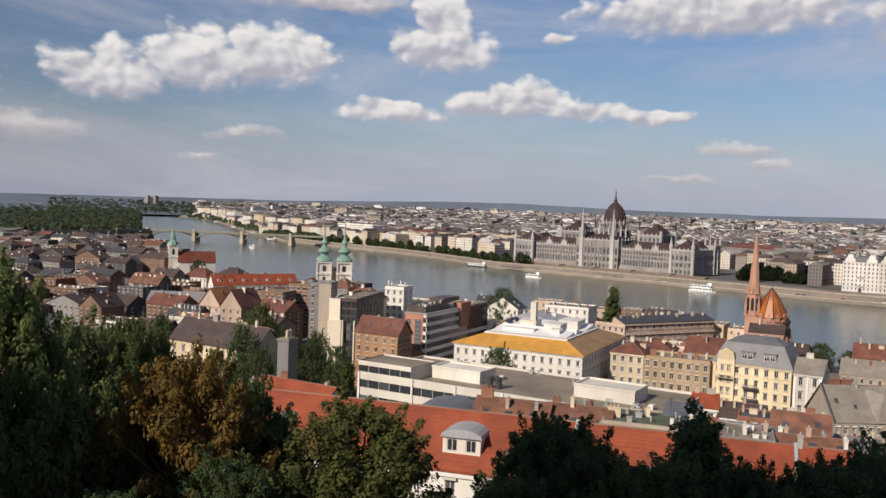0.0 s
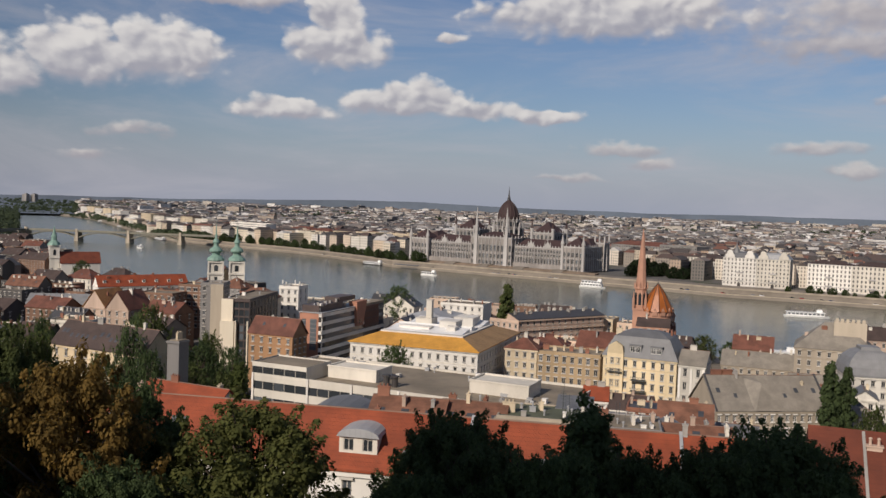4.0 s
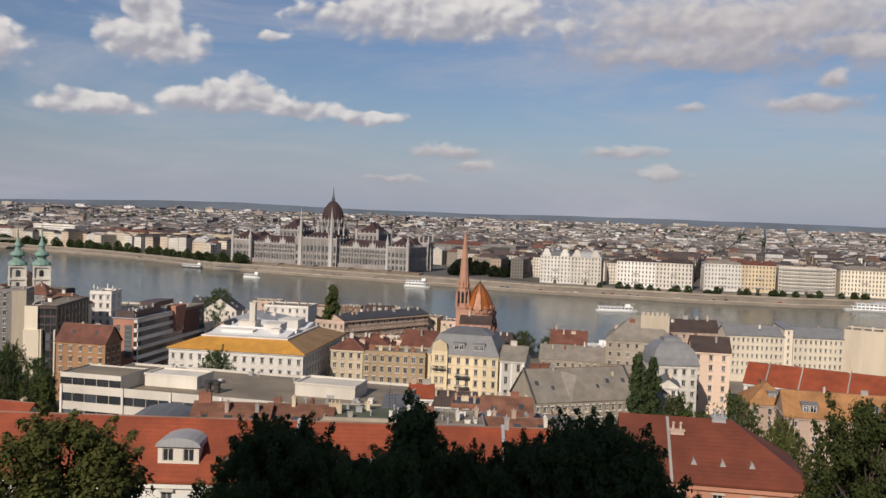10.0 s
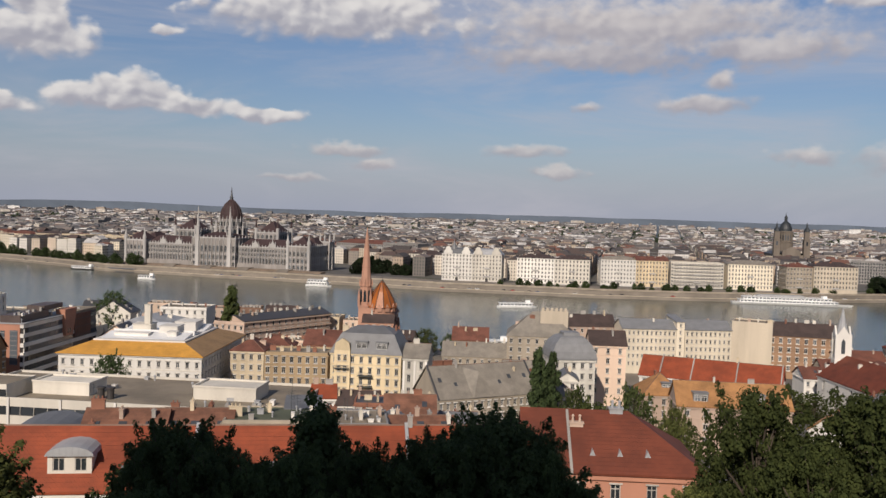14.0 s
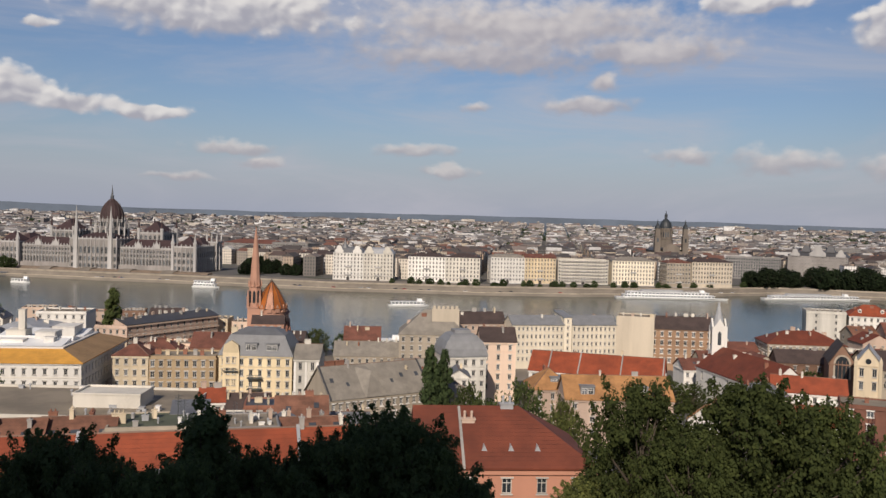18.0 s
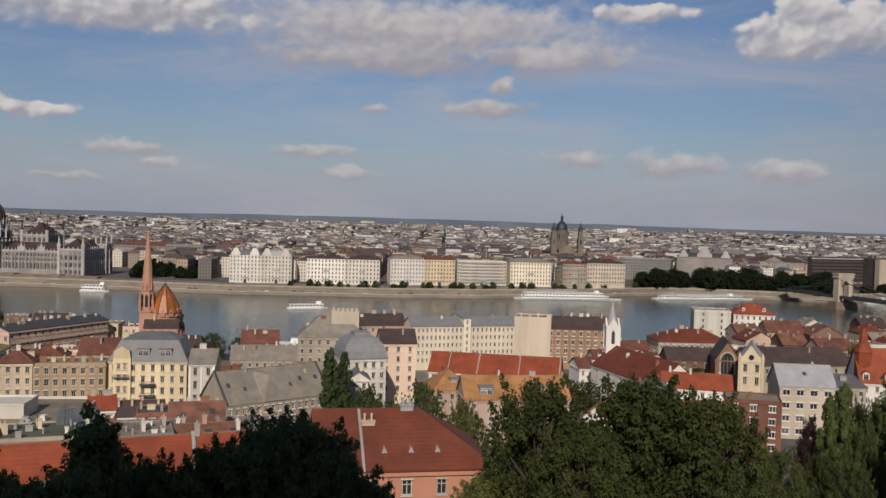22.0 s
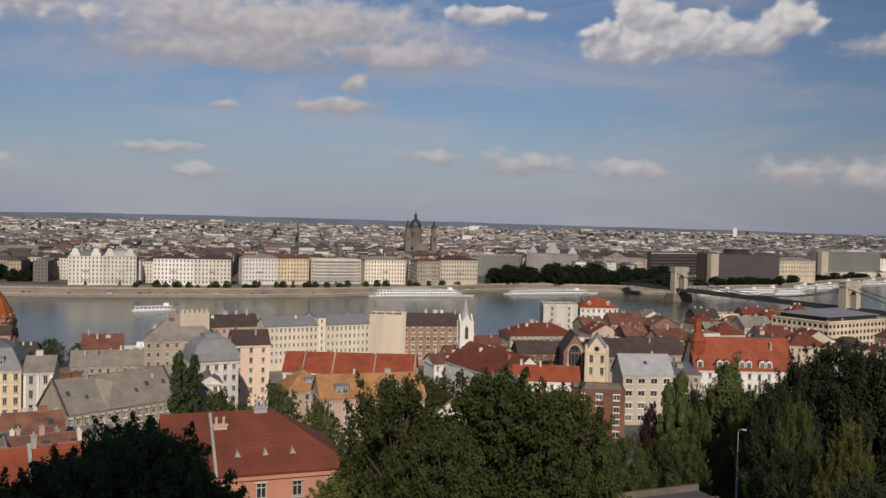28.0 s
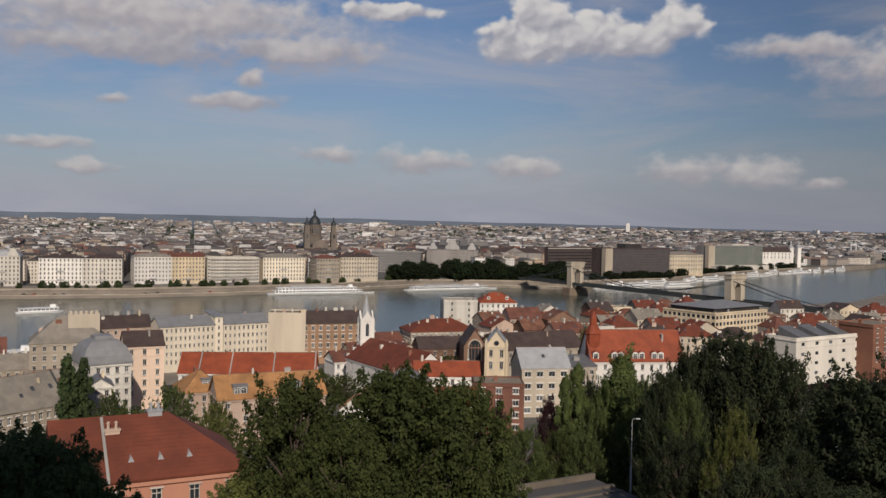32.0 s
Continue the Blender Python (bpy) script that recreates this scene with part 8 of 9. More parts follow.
def white_tower_church():
    """Older church far left: white tower with a green cap and a red nave roof."""
    x, y = polar(-16.95, 775)
    th = thing("parish_church", "white-towered parish church with green cap and red roof", "church", pose(x, y, 6.5, 0, 0, 25))
    t = Geo()
    t.box(-3.7, -3.7, 0, 3.7, 3.7, 27)
    t.box(-4.2, -4.2, 26.4, 4.2, 4.2, 27.4)
    t.box(-4.2, -4.2, 17, 4.2, 4.2, 17.8)
    part("tower", t, SOOTYWHITE, th)
    for a in (0, 90, 180, 270):
        w = Geo()
        w.prism([(-1.0, 19.5), (1.0, 19.5), (1.0, 23.4), (0, 24.4), (-1.0, 23.4)], "y", -3.82, -3.6)
        part("louvre", w, GLASS, th, at=pose(0, 0, 0, 0, 0, a))
    c = Geo()
    c.lathe([(5.2, 27.4), (4.2, 29.6), (2.6, 31), (2.1, 31.6), (2.1, 34), (2.5, 34.3), (1.5, 36), (0.15, 42.5)], 8, twist=0.5)
    part("cap", c, COPPER, th, "green copper cap")
    n = Geo()
    n.box(4.3, -7, 0, 34, 7, 13)
    part("nave", n, WHITE, th)
    part("nave_roof", roof_geo("gable", 30, 14, 13, 9, 0.5), TILE_MIDRED, th, at=pose(4.3, -7, 0))


white_tower_church()


def chapel_tower():
    """Small white bell tower of the red-roofed church."""
    x, y = polar(48.78, 346)
    th = thing("bell_tower", "slim white bell tower with a pointed pale spire", "tower", pose(x, y, 8, 0, 0, -35))
    th.scale = (1.3, 1.3, 1.06)
    t = Geo()
    t.box(-1.9, -1.9, 0, 1.9, 1.9, 26.8)
    t.box(-2.15, -2.15, 18.6, 2.15, 2.15, 19.0)
    for k in range(4):
        a = radians(90 * k + 45)
        t.box(2.5 * math.cos(a) - 0.35, 2.5 * math.sin(a) - 0.35, 0, 2.5 * math.cos(a) + 0.35, 2.5 * math.sin(a) + 0.35, 27.4)
    part("shaft", t, WHITE, th)
    for a in (0, 90, 180, 270):
        g = Geo()
        g.prism([(-2.0, 26.4), (2.0, 26.4), (0, 30.2)], "y", -2.05, -1.6)
        part("gable", g, WHITE, th, at=pose(0, 0, 0, 0, 0, a))
        w = Geo()
        w.prism([(-0.5, 21), (0.5, 21), (0.5, 25), (0, 26), (-0.5, 25)], "y", -1.98, -1.8)
        part("louvre", w, GLASS, th, at=pose(0, 0, 0, 0, 0, a))
    s = Geo()
    s.lathe([(1.75, 26.8), (0.9, 31.5), (0.06, 36.4)], 8, twist=0.5)
    part("spire", s, PALEZINC, th)


chapel_tower()

unseen_shade_church()


# ---- trees on the slope below the camera ----
NEAR = dict(count=60000, leaf=0.23, tall=13.0)
HILLSIDE = dict(count=40000, leaf=0.22, tall=13.0)
tree("tall dark green oak on the slope", -26.6, 45, 72.2, 6.6, "broad", LEAF_OAK, seed=3, **NEAR)
tree("tall dark green oak on the slope", -31.0, 40, 70.0, 7, "broad", LEAF_OAK, seed=4, **NEAR)
tree("dark green tree beside an oak", -22.3, 55, 68.0, 6.2, "broad", LEAF_OAK, seed=4, **NEAR)
tree("dark green tree behind a rusty one", -19.6, 82, 63.6, 7.5, "broad", LEAF_MID, seed=3, **NEAR)
tree("chestnut with rusty autumn leaves", -16.2, 46, 67.9, 9.0, "bush", LEAF_RUST, seed=5, **NEAR)
tree("dark green shrub tree below a chestnut", -12.2, 40, 63.4, 4.6, "bush", LEAF_DARK, seed=6, **NEAR)
tree("dark green shrub tree below a chestnut", -20.2, 38, 63.4, 5.0, "bush", LEAF_DARK, seed=6, **NEAR)
tree("dark green shrub tree below a chestnut", -9.0, 37, 61.2, 4.6, "bush", LEAF_DARK, seed=8, **NEAR)
tree("dark green shrub tree below a chestnut", -15.0, 33, 62.2, 5.0, "bush", LEAF_DARK, seed=8, **NEAR)
tree("olive green tree with a rounded crown", -5.1, 46, 65.2, 11.0, "bush", LEAF_OLIVE, seed=7, **NEAR)
tree("dark tree in the shade of the hill", 8.2, 48, 64.4, 8.6, "bush", LEAF_DARK, seed=8, **NEAR)
tree("dark tree in the shade of the hill", 4.6, 44, 61.5, 6, "bush", LEAF_DARK, seed=6, **NEAR)
tree("dark tree in the shade of the hill", 16.6, 50, 64.0, 7.6, "conic", LEAF_DARK, seed=9, **NEAR)
tree("dark tree in the shade of the hill", 13.2, 47, 62.0, 6.5, "bush", LEAF_DARK, seed=6, **NEAR)
tree("dark tree in the shade of the hill", 20.6, 48, 62.2, 7.0, "bush", LEAF_DARK, seed=8, **NEAR)
tree("broad dark tree in the shade of the hill", 27.4, 46, 65.0, 9.4, "bush", LEAF_DARK, seed=6, **NEAR)
tree("dark tree in the shade of the hill", 31.5, 42, 61.8, 5, "bush", LEAF_DARK, seed=8, **NEAR)
for az, r, top, w in ((12.0, 44, 63.0, 6.0), (24.2, 44, 62.4, 5.5), (1.6, 42, 60.2, 5.0), (18.6, 43, 61.8, 5.5), (9.9, 40, 61.6, 5.5), (28.8, 40, 62.0, 5.5), (22.6, 38, 60.6, 5.0), (15.0, 38, 60.8, 5.0), (33.4, 38, 59.8, 4.5), (6.2, 37, 60.2, 4.5), (5.8, 40, 63.4, 5.0), (7.4, 45, 65.0, 7.0), (10.2, 41, 64.7, 6.0), (13.0, 40, 64.4, 5.5), (15.2, 40, 64.8, 5.5), (19.8, 41, 64.9, 6.0), (21.8, 40, 64.3, 5.5), (24.0, 42, 65.2, 6.5),
                      (26.0, 40, 65.6, 7.0), (28.6, 43, 66.2, 9.0), (30.9, 41, 65.2, 6.5), (33.0, 39, 63.4, 4.5)):
    tree("dark tree in the shade of the hill", az, r, top, w, "bush", LEAF_DARK, seed=(6, 8, 6)[int(az) % 3], **NEAR)
tree("sunlit green tree on the slope", 44.4, 62, 64.8, 9.4, "bush", LEAF_GREEN, seed=10, **NEAR)
tree("broad sunlit green tree on the slope", 51.0, 62, 65.6, 11.5, "bush", LEAF_GREEN, seed=11, **NEAR)
tree("sunlit green tree on the slope", 47.6, 58, 62.2, 8.0, "bush", LEAF_GREEN, seed=10, **NEAR)
tree("light green tree with dry leaves", 41.2, 60, 58.6, 7.0, "bush", LEAF_OLIVE, seed=7, **NEAR)
tree("green tree lower down the slope", 54.7, 66, 63.8, 9.5, "bush", LEAF_GREEN, seed=11, **NEAR)
for az, r, top, w, sh, mt, sd in ((62.5, 150, 52.3, 3.8, "poplar", LEAF_HILL, 12), (61.75, 150, 50.3, 3.0, "poplar", LEAF_HILL, 12), (65.3, 150, 53.6, 11.0, "conic", LEAF_HILL, 9), (64.0, 155, 48.0, 7.0, "bush", LEAF_HILL, 10), (71.5, 120, 62.6, 15.0, "bush", LEAF_BLACK, 6),
                                  (66.6, 142, 52.2, 8.0, "bush", LEAF_HILL, 11), (64.4, 150, 51.0, 6.5, "bush", LEAF_HILL, 10), (63.3, 152, 50.0, 5.5, "bush", LEAF_BLACK, 8), (67.4, 130, 53.2, 7.0, "bush", LEAF_BLACK, 8), (63.6, 135, 49.0, 6.0, "bush", LEAF_HILL, 7),
                                  (69.6, 118, 60.2, 9.5, "bush", LEAF_BLACK, 8), (68.0, 116, 57.8, 7.5, "bush", LEAF_BLACK, 6), (75.0, 116, 61.0, 12.0, "bush", LEAF_BLACK, 8), (73.2, 117, 62.4, 12.0, "bush", LEAF_BLACK, 6), (78.8, 90, 62.6, 9.0, "broad", LEAF_BLACK, 3), (81.5, 85, 64.0, 11.0, "broad", LEAF_BLACK, 4),
                                  (72.2, 90, 58.6, 5.0, "bush", LEAF_OLIVE, 7), (69.2, 98, 58.4, 5.0, "bush", LEAF_HILL, 10), (69.0, 92, 54.6, 7.0, "bush", LEAF_BLACK, 8), (73.5, 72, 57.6, 8.0, "bush", LEAF_BLACK, 6), (77.0, 66, 58.5, 8.0, "bush", LEAF_BLACK, 8),
                                  (80.5, 60, 59.5, 8.0, "bush", LEAF_BLACK, 6), (60.7, 152, 46.4, 4.4, "bush", LEAF_PURPLE, 14), (57.5, 160, 44.6, 2.8, "bush", LEAF_PURPLE, 14), (59.2, 118, 48.4, 7.0, "bush", LEAF_HILL, 10),
                                  (56.4, 112, 47.6, 6.5, "bush", LEAF_HILL, 11), (61.4, 122, 47.4, 6.0, "bush", LEAF_GREEN, 10), (63.2, 120, 47.8, 5.5, "bush", LEAF_HILL, 7), (75.8, 82, 57.0, 7.0, "bush", LEAF_BLACK, 8), (67.9, 100, 51.2, 5.0, "bush", LEAF_BLACK, 6),
                                  (71.0, 66, 54.0, 7.0, "bush", LEAF_BLACK, 8), (68.6, 74, 50.5, 6.0, "bush", LEAF_BLACK, 6), (66.9, 124, 50.0, 4.5, "bush", LEAF_OLIVE, 7)):
    tree("dark green tree beside the hillside road" if mt is LEAF_BLACK else "purple-leaved plum tree beside a house" if mt is LEAF_PURPLE else "green tree beside the hillside road", az, r, top, w, sh, mt, seed=sd, **HILLSIDE)
for az, r, top, w in ((-12.4, 52, 65.6, 6.5), (-10.6, 50, 63.6, 6.0), (-13.6, 42, 63.6, 6.0), (-17.8, 50, 64.4, 7.5), (-13.4, 47, 62.6, 6.5), (-23.6, 48, 66.0, 7.0), (-9.2, 45, 61.8, 6.0), (-1.6, 43, 60.6, 5.5), (-20.8, 46, 62.5, 6.5)):
    tree("dark tree in the shade of the hill", az, r, top, w, "bush", LEAF_DARK, seed=(6, 8)[int(az) % 2], **NEAR)
MID = dict(count=7000, leaf=0.5, tall=15.0)
for az, r, top, w, sh, mt, sd in ((30.75, 236, 41.4, 4.6, "poplar", LEAF_DARK, 21), (31.65, 239, 40.0, 4.0, "poplar", LEAF_DARK, 22), (31.2, 237, 36.0, 3.5, "poplar", LEAF_DARK, 21), (36.9, 150, 48.6, 10, "bush", LEAF_MID, 23), (34.4, 160, 43.6, 10, "bush", LEAF_GREEN, 24), (39.4, 140, 48.0, 6, "bush", LEAF_OLIVE, 24), (33.2, 190, 40.5, 9, "bush", LEAF_GREEN, 23),
                                  (32.6, 170, 40.0, 8, "bush", LEAF_GREEN, 23), (39.6, 118, 50.0, 6.5, "bush", LEAF_OLIVE, 24), (30.0, 150, 41.0, 7, "bush", LEAF_GREEN, 24), (-12.2, 330, 35.5, 10, "bush", LEAF_DARK, 23), (-9.4, 262, 31.5, 11, "bush", LEAF_DARK, 24),
                                  (-6.6, 245, 29.5, 8, "bush", LEAF_MID, 23), (-7.2, 225, 33.0, 5, "conic", LEAF_MID, 25), (3.9, 266, 34.6, 11.0, "bush", LEAF_DARK, 24), (-11.4, 300, 42.0, 13, "bush", LEAF_MID, 23), (-19.4, 160, 55.6, 12, "bush", LEAF_MID, 23), (-22.6, 150, 56.0, 13, "bush", LEAF_DARK, 24), (-17.8, 165, 53.0, 9, "bush", LEAF_GREEN, 24), (-21.0, 150, 52.5, 10, "bush", LEAF_GREEN, 23), (-8.4, 250, 37.0, 13, "bush", LEAF_DARK, 23), (-9.0, 225, 36.0, 10, "bush", LEAF_MID, 24), (-6.0, 228, 34.0, 8, "conic", LEAF_GREEN, 25), (-12.6, 235, 44.0, 10, "bush", LEAF_DARK, 24), (-11.4, 215, 41.0, 8, "bush", LEAF_DARK, 23), (-7.4, 205, 33.0, 9, "bush", LEAF_MID, 23), (-6.4, 268, 33.0, 9, "bush", LEAF_DARK, 24), (-7.9, 290, 34.0, 10, "bush", LEAF_MID, 24), (11.0, 412, 41.4, 7.5, "poplar", LEAF_MID, 22), (4.0, 478, 33.4, 18, "bush", LEAF_DARK, 23),
                                  (23.4, 424, 21.5, 12, "bush", LEAF_MID, 24), (25.0, 428, 18.5, 9, "bush", LEAF_DARK, 23), (26.6, 426, 19.5, 10, "bush", LEAF_MID, 24), (46.2, 315, 21.5, 12, "bush", LEAF_GREEN, 23), (47.4, 318, 20.5, 10, "bush", LEAF_GREEN, 24),
                                  (54.2, 345, 24.0, 11, "bush", LEAF_GREEN, 23), (55.4, 300, 27.0, 7, "bush", LEAF_MID, 24), (63.0, 385, 33.0, 9, "bush", LEAF_MID, 24), (76.0, 380, 32.0, 11, "bush", LEAF_MID, 23), (72.5, 400, 26.0, 12, "bush", LEAF_MID, 24),
                                  (-15.4, 760, 24.0, 14, "bush", LEAF_DARK, 23), (-17.5, 300, 38.5, 10, "bush", LEAF_DARK, 24), (-20.5, 280, 37.0, 11, "bush", LEAF_DARK, 23), (-14.2, 215, 41.0, 9, "bush", LEAF_MID, 24)):
    tree("slim dark poplar among the roofs" if sh == "poplar" else "green tree between the houses", az, r, top, w, sh, mt, seed=sd, **MID)


def undergrowth():
    """Scrub that covers the slope under the trees."""
    r = random.Random(4)
    c, s = [], []
    for _ in range(900):
        az, d = r.uniform(-33, 88), r.uniform(17, 78)
        if d > 66 and az > 55 and az < 66:
            continue
        x, y = polar(az, d)
        c.append((x, y, land(x, y) + r.uniform(0.0, 1.4)))
        s.append(r.uniform(1.0, 2.2))
    ob = new("undergrowth", leaf_mesh("undergrowth", c, s, 60000, 0.32, LEAF_DARK, 2))
    tagged(ob, "dark tangled scrub covering the steep slope", "scrub", kind="stuff")


undergrowth()

# ---- trees of the far bank ----
FARM = dict(count=1100, leaf=1.5, tall=14.0)
rnd = random.Random(8)
for k in range(84):
    az = rnd.uniform(50.4, 61.6)
    r = banks(az)[1] + (18 + rnd.uniform(0, 4) if k % 3 == 0 else 26 + rnd.uniform(0, 120))
    x, y = polar(az, r)
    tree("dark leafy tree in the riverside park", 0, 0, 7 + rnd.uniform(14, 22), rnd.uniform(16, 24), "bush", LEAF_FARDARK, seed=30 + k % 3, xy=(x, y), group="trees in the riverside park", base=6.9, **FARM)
for k in range(30):
    az = 63.2 + 12.5 * k / 30 + rnd.uniform(-0.15, 0.15)
    x, y = polar(az, banks(az)[1] + rnd.uniform(26, 40))
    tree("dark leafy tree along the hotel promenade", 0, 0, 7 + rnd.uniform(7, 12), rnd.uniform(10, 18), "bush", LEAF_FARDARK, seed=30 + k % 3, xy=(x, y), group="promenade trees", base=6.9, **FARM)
for k in range(44):
    az = rnd.uniform(18.7, 22.9)
    x, y = polar(az, rnd.uniform(985, 1060) if k % 2 else rnd.uniform(1060, 1130))
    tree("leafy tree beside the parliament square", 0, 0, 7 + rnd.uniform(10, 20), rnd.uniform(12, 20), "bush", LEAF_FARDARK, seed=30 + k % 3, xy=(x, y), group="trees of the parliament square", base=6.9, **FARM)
for k in range(34):
    az = 28.5 + 22 * (k + rnd.uniform(-0.7, 0.7)) / 34
    b, p = banks(az)
    x, y = polar(az, p + rnd.uniform(27, 32))
    tree("small leafy tree along the embankment road", 0, 0, 7 + rnd.uniform(3.5, 8), rnd.uniform(4, 8.5), "bush", LEAF_FAR, seed=30 + k % 3, xy=(x, y), group="embankment trees", base=6.9, **FARM)
for k in range(40):
    az = -10.5 + 16 * k / 40 + rnd.uniform(-0.3, 0.3)
    b, p = banks(az)
    x, y = polar(az, p + rnd.uniform(28, 60))
    tree("leafy tree along the embankment road", 0, 0, 7 + rnd.uniform(8, 15), rnd.uniform(10, 17), "bush", LEAF_FAR, seed=30 + k % 3, xy=(x, y), group="embankment trees upstream", base=6.9, **FARM)


def far_woods():
    """The wooded island upstream, and clumps of trees about the far city."""
    r = random.Random(6)
    c, s = [], []
    for _ in range(1500):
        az, d = r.uniform(-31, -18.9), r.uniform(1780, 4000)
        x, y = polar(az, d)
        c.append((x, y, 2 + 0.45 * rise_of(d) + r.uniform(0, 5)))
        s.append(r.uniform(6, 11))
    for _ in range(500):
        az, d = r.uniform(-18.5, 82), r.uniform(1500, 4300)
        b, p = banks(az)
        if d < p + 60:
            continue
        x, y = polar(az, d)
        for q in range(3):
            c.append((x + r.uniform(-30, 30), y + r.uniform(-30, 30), rise_of(d) + r.uniform(6, 12)))
            s.append(r.uniform(7, 11))
    for _ in range(700):
        az, d = r.uniform(-24, -12.6), r.uniform(3480, 4650)
        if d < banks(az)[1] + 40:
            continue
        x, y = polar(az, d)
        c.append((x, y, rise_of(d) + r.uniform(-2, 2)))
        s.append(r.uniform(5, 9))
    for _ in range(260):
        az = r.uniform(-15.6, -8)
        d = banks(az)[1] + r.uniform(26, 70)
        x, y = polar(az, d)
        c.append((x, y, 7 + r.uniform(3, 7)))
        s.append(r.uniform(4, 8))
    for _ in range(200):
        az = r.uniform(-20, -14.4)
        x, y = polar(az, banks(az)[1] + r.uniform(2, 26))
        c.append((x, y, r.uniform(3, 8)))
        s.append(r.uniform(3, 6))
    ob = new("woods", leaf_mesh("woods", c, s, 170000, 5.6, LEAF_WOODS, 5))
    tagged(ob, "dark woods of the river island and distant parks", "woods", kind="stuff")


far_woods()


# ---- boats ----
def hull_geo(length, beam, free, rake=0.16):
    """A hull from stern to bow along x, with a raked stem."""
    g = Geo()
    st = [(0.0, 0.86), (0.08, 1.0), (0.7, 1.0), (0.86, 0.72), (0.95, 0.34), (1.0, 0.04)]
    rings = []
    for f, b in st:
        x = f * length
        hb = b * beam / 2
        rings.append([(x - (rake * beam if f > 0.9 else 0), -hb * 0.72, -0.6), (x, -hb, free), (x, hb, free), (x - (rake * beam if f > 0.9 else 0), hb * 0.72, -0.6)])
    for a, b in zip(rings, rings[1:]):
        for k in range(4):
            j = (k + 1) % 4
            g.face([a[k], b[k], b[j], a[j]])
    g.face(rings[0][::-1])
    g.face(rings[-1])
    return g


def boat(label, x, y, rot, length, beam, decks, name="boat", hullmat=None, sun_deck=True):
    th = thing(name, label, "boat", pose(x, y, 0.1, 0, 0, rot))
    free = 1.3 if length < 60 else 1.6
    part("hull", hull_geo(length, beam, free), hullmat or SHIPWHITE, th)
    z = free
    for k in range(decks):
        a, b = length * (0.06 + 0.03 * k), length * (0.86 - 0.05 * k)
        g = Geo()
        hw = beam * (0.45 - 0.03 * k)
        n = max(4, int((b - a) / (3.0 if length < 60 else 3.4)))
        cu = spread(b - a, n, (b - a) / n * 0.72)
        g.wall((a, -hw), (b, -hw), z, z + 2.6, cu, [(z + 0.9, z + 2.1)], 0.1)
        g.wall((b, -hw), (b, hw), z, z + 2.6, [], [])
        g.wall((b, hw), (a, hw), z, z + 2.6, cu, [(z + 0.9, z + 2.1)], 0.1)
        g.wall((a, hw), (a, -hw), z, z + 2.6, [], [])
        d = part("deckhouse", g, SHIPWHITE, th)
        p = Geo()
        p.box(a + 0.2, -hw + 0.12, z + 0.7, b - 0.2, hw - 0.12, z + 2.3)
        part("window_band", p, GLASS, th)
        r = Geo()
        r.box(a - 0.8, -hw - 0.5, z + 2.6, b + 0.8, hw + 0.5, z + 2.75)
        part("deck", r, SHIPWHITE, th)
        z += 2.75
    w = Geo()
    wx = length * 0.76
    w.tapered(wx - 2.2, -beam * 0.22, wx + 2.2, beam * 0.22, z, z + 2.3, 0.35)
    part("wheelhouse", w, SHIPWHITE, th)
    m = Geo()
    m.lathe([(0.1, z), (0.06, z + 5)], 6, wx - 4, 0)
    m.box(wx - 4.04, -0.9, z + 3.6, wx - 3.96, 0.9, z + 3.7)
    part("mast", m, IRON, th)
    if length > 60:
        for s in (-1, 1):
            q = Geo()
            q.box(length * 0.1, s * beam * 0.42 - 0.03, z + 0.9, length * 0.74, s * beam * 0.42 + 0.03, z + 1.0)
            for k in range(20):
                xx = length * (0.1 + 0.64 * k / 19)
                q.box(xx - 0.04, s * beam * 0.42 - 0.04, z, xx + 0.04, s * beam * 0.42 + 0.04, z + 0.95)
            part("railing", q, SHIPWHITE, th)
        c = Geo()
        c.prism([(length * 0.2, z), (length * 0.6, z), (length * 0.58, z + 2.0), (length * 0.22, z + 2.0)], "y", -beam * 0.3, beam * 0.3)
        part("awning", c, PALEZINC, th)
    return th


boat("small white motor yacht under way on the river", 92, 968, -38, 20, 5, 1)
boat("white two-deck excursion boat on the river", 244, 872, -35, 27, 7, 2)
boat("low white sightseeing boat with open roof", 346, 652, -20, 34, 7, 1)
boat("long white river cruise ship at its landing", 600, 655, -30, 112, 12, 2, "cruise_ship")
boat("long white river cruise ship with open sun deck", 744, 596, -25, 116, 12, 1, "cruise_ship")
boat("two-deck excursion boat moored by the bank", 33, 1122, -42, 34, 8, 1, hullmat=LEAD)
boat("small white motor boat upstream", -290, 1336, -60, 18, 5, 1)
boat("white moored restaurant ship", 975, 505, -25, 50, 10, 2)
boat("white moored excursion boat", 1042, 468, -22, 45, 9, 1)
rb = random.Random(12)
for k in range(24):
    az = 63.4 + 0.62 * k
    b, p = banks(az)
    x, y = polar(az, p - rb.choice((10, 24, 40)) - 6)
    boat("white moored excursion boat along the far quay", x, y, (-22 if k < 8 else -8) + rb.uniform(-8, 8), rb.uniform(20, 48), rb.uniform(6, 9), 1 + k % 2)
for k in range(4):
    x, y = polar(-14.5 + 1.1 * k, float(np.interp(-14.5 + 1.1 * k, BANK_AZ, PEST_R)) - 40)
    boat("moored barge below the arch bridge", x, y, -55, 40, 8, 1, hullmat=LEAD)
boat("white moored boat by the near bank", 205, 445, -25, 42, 8, 2)


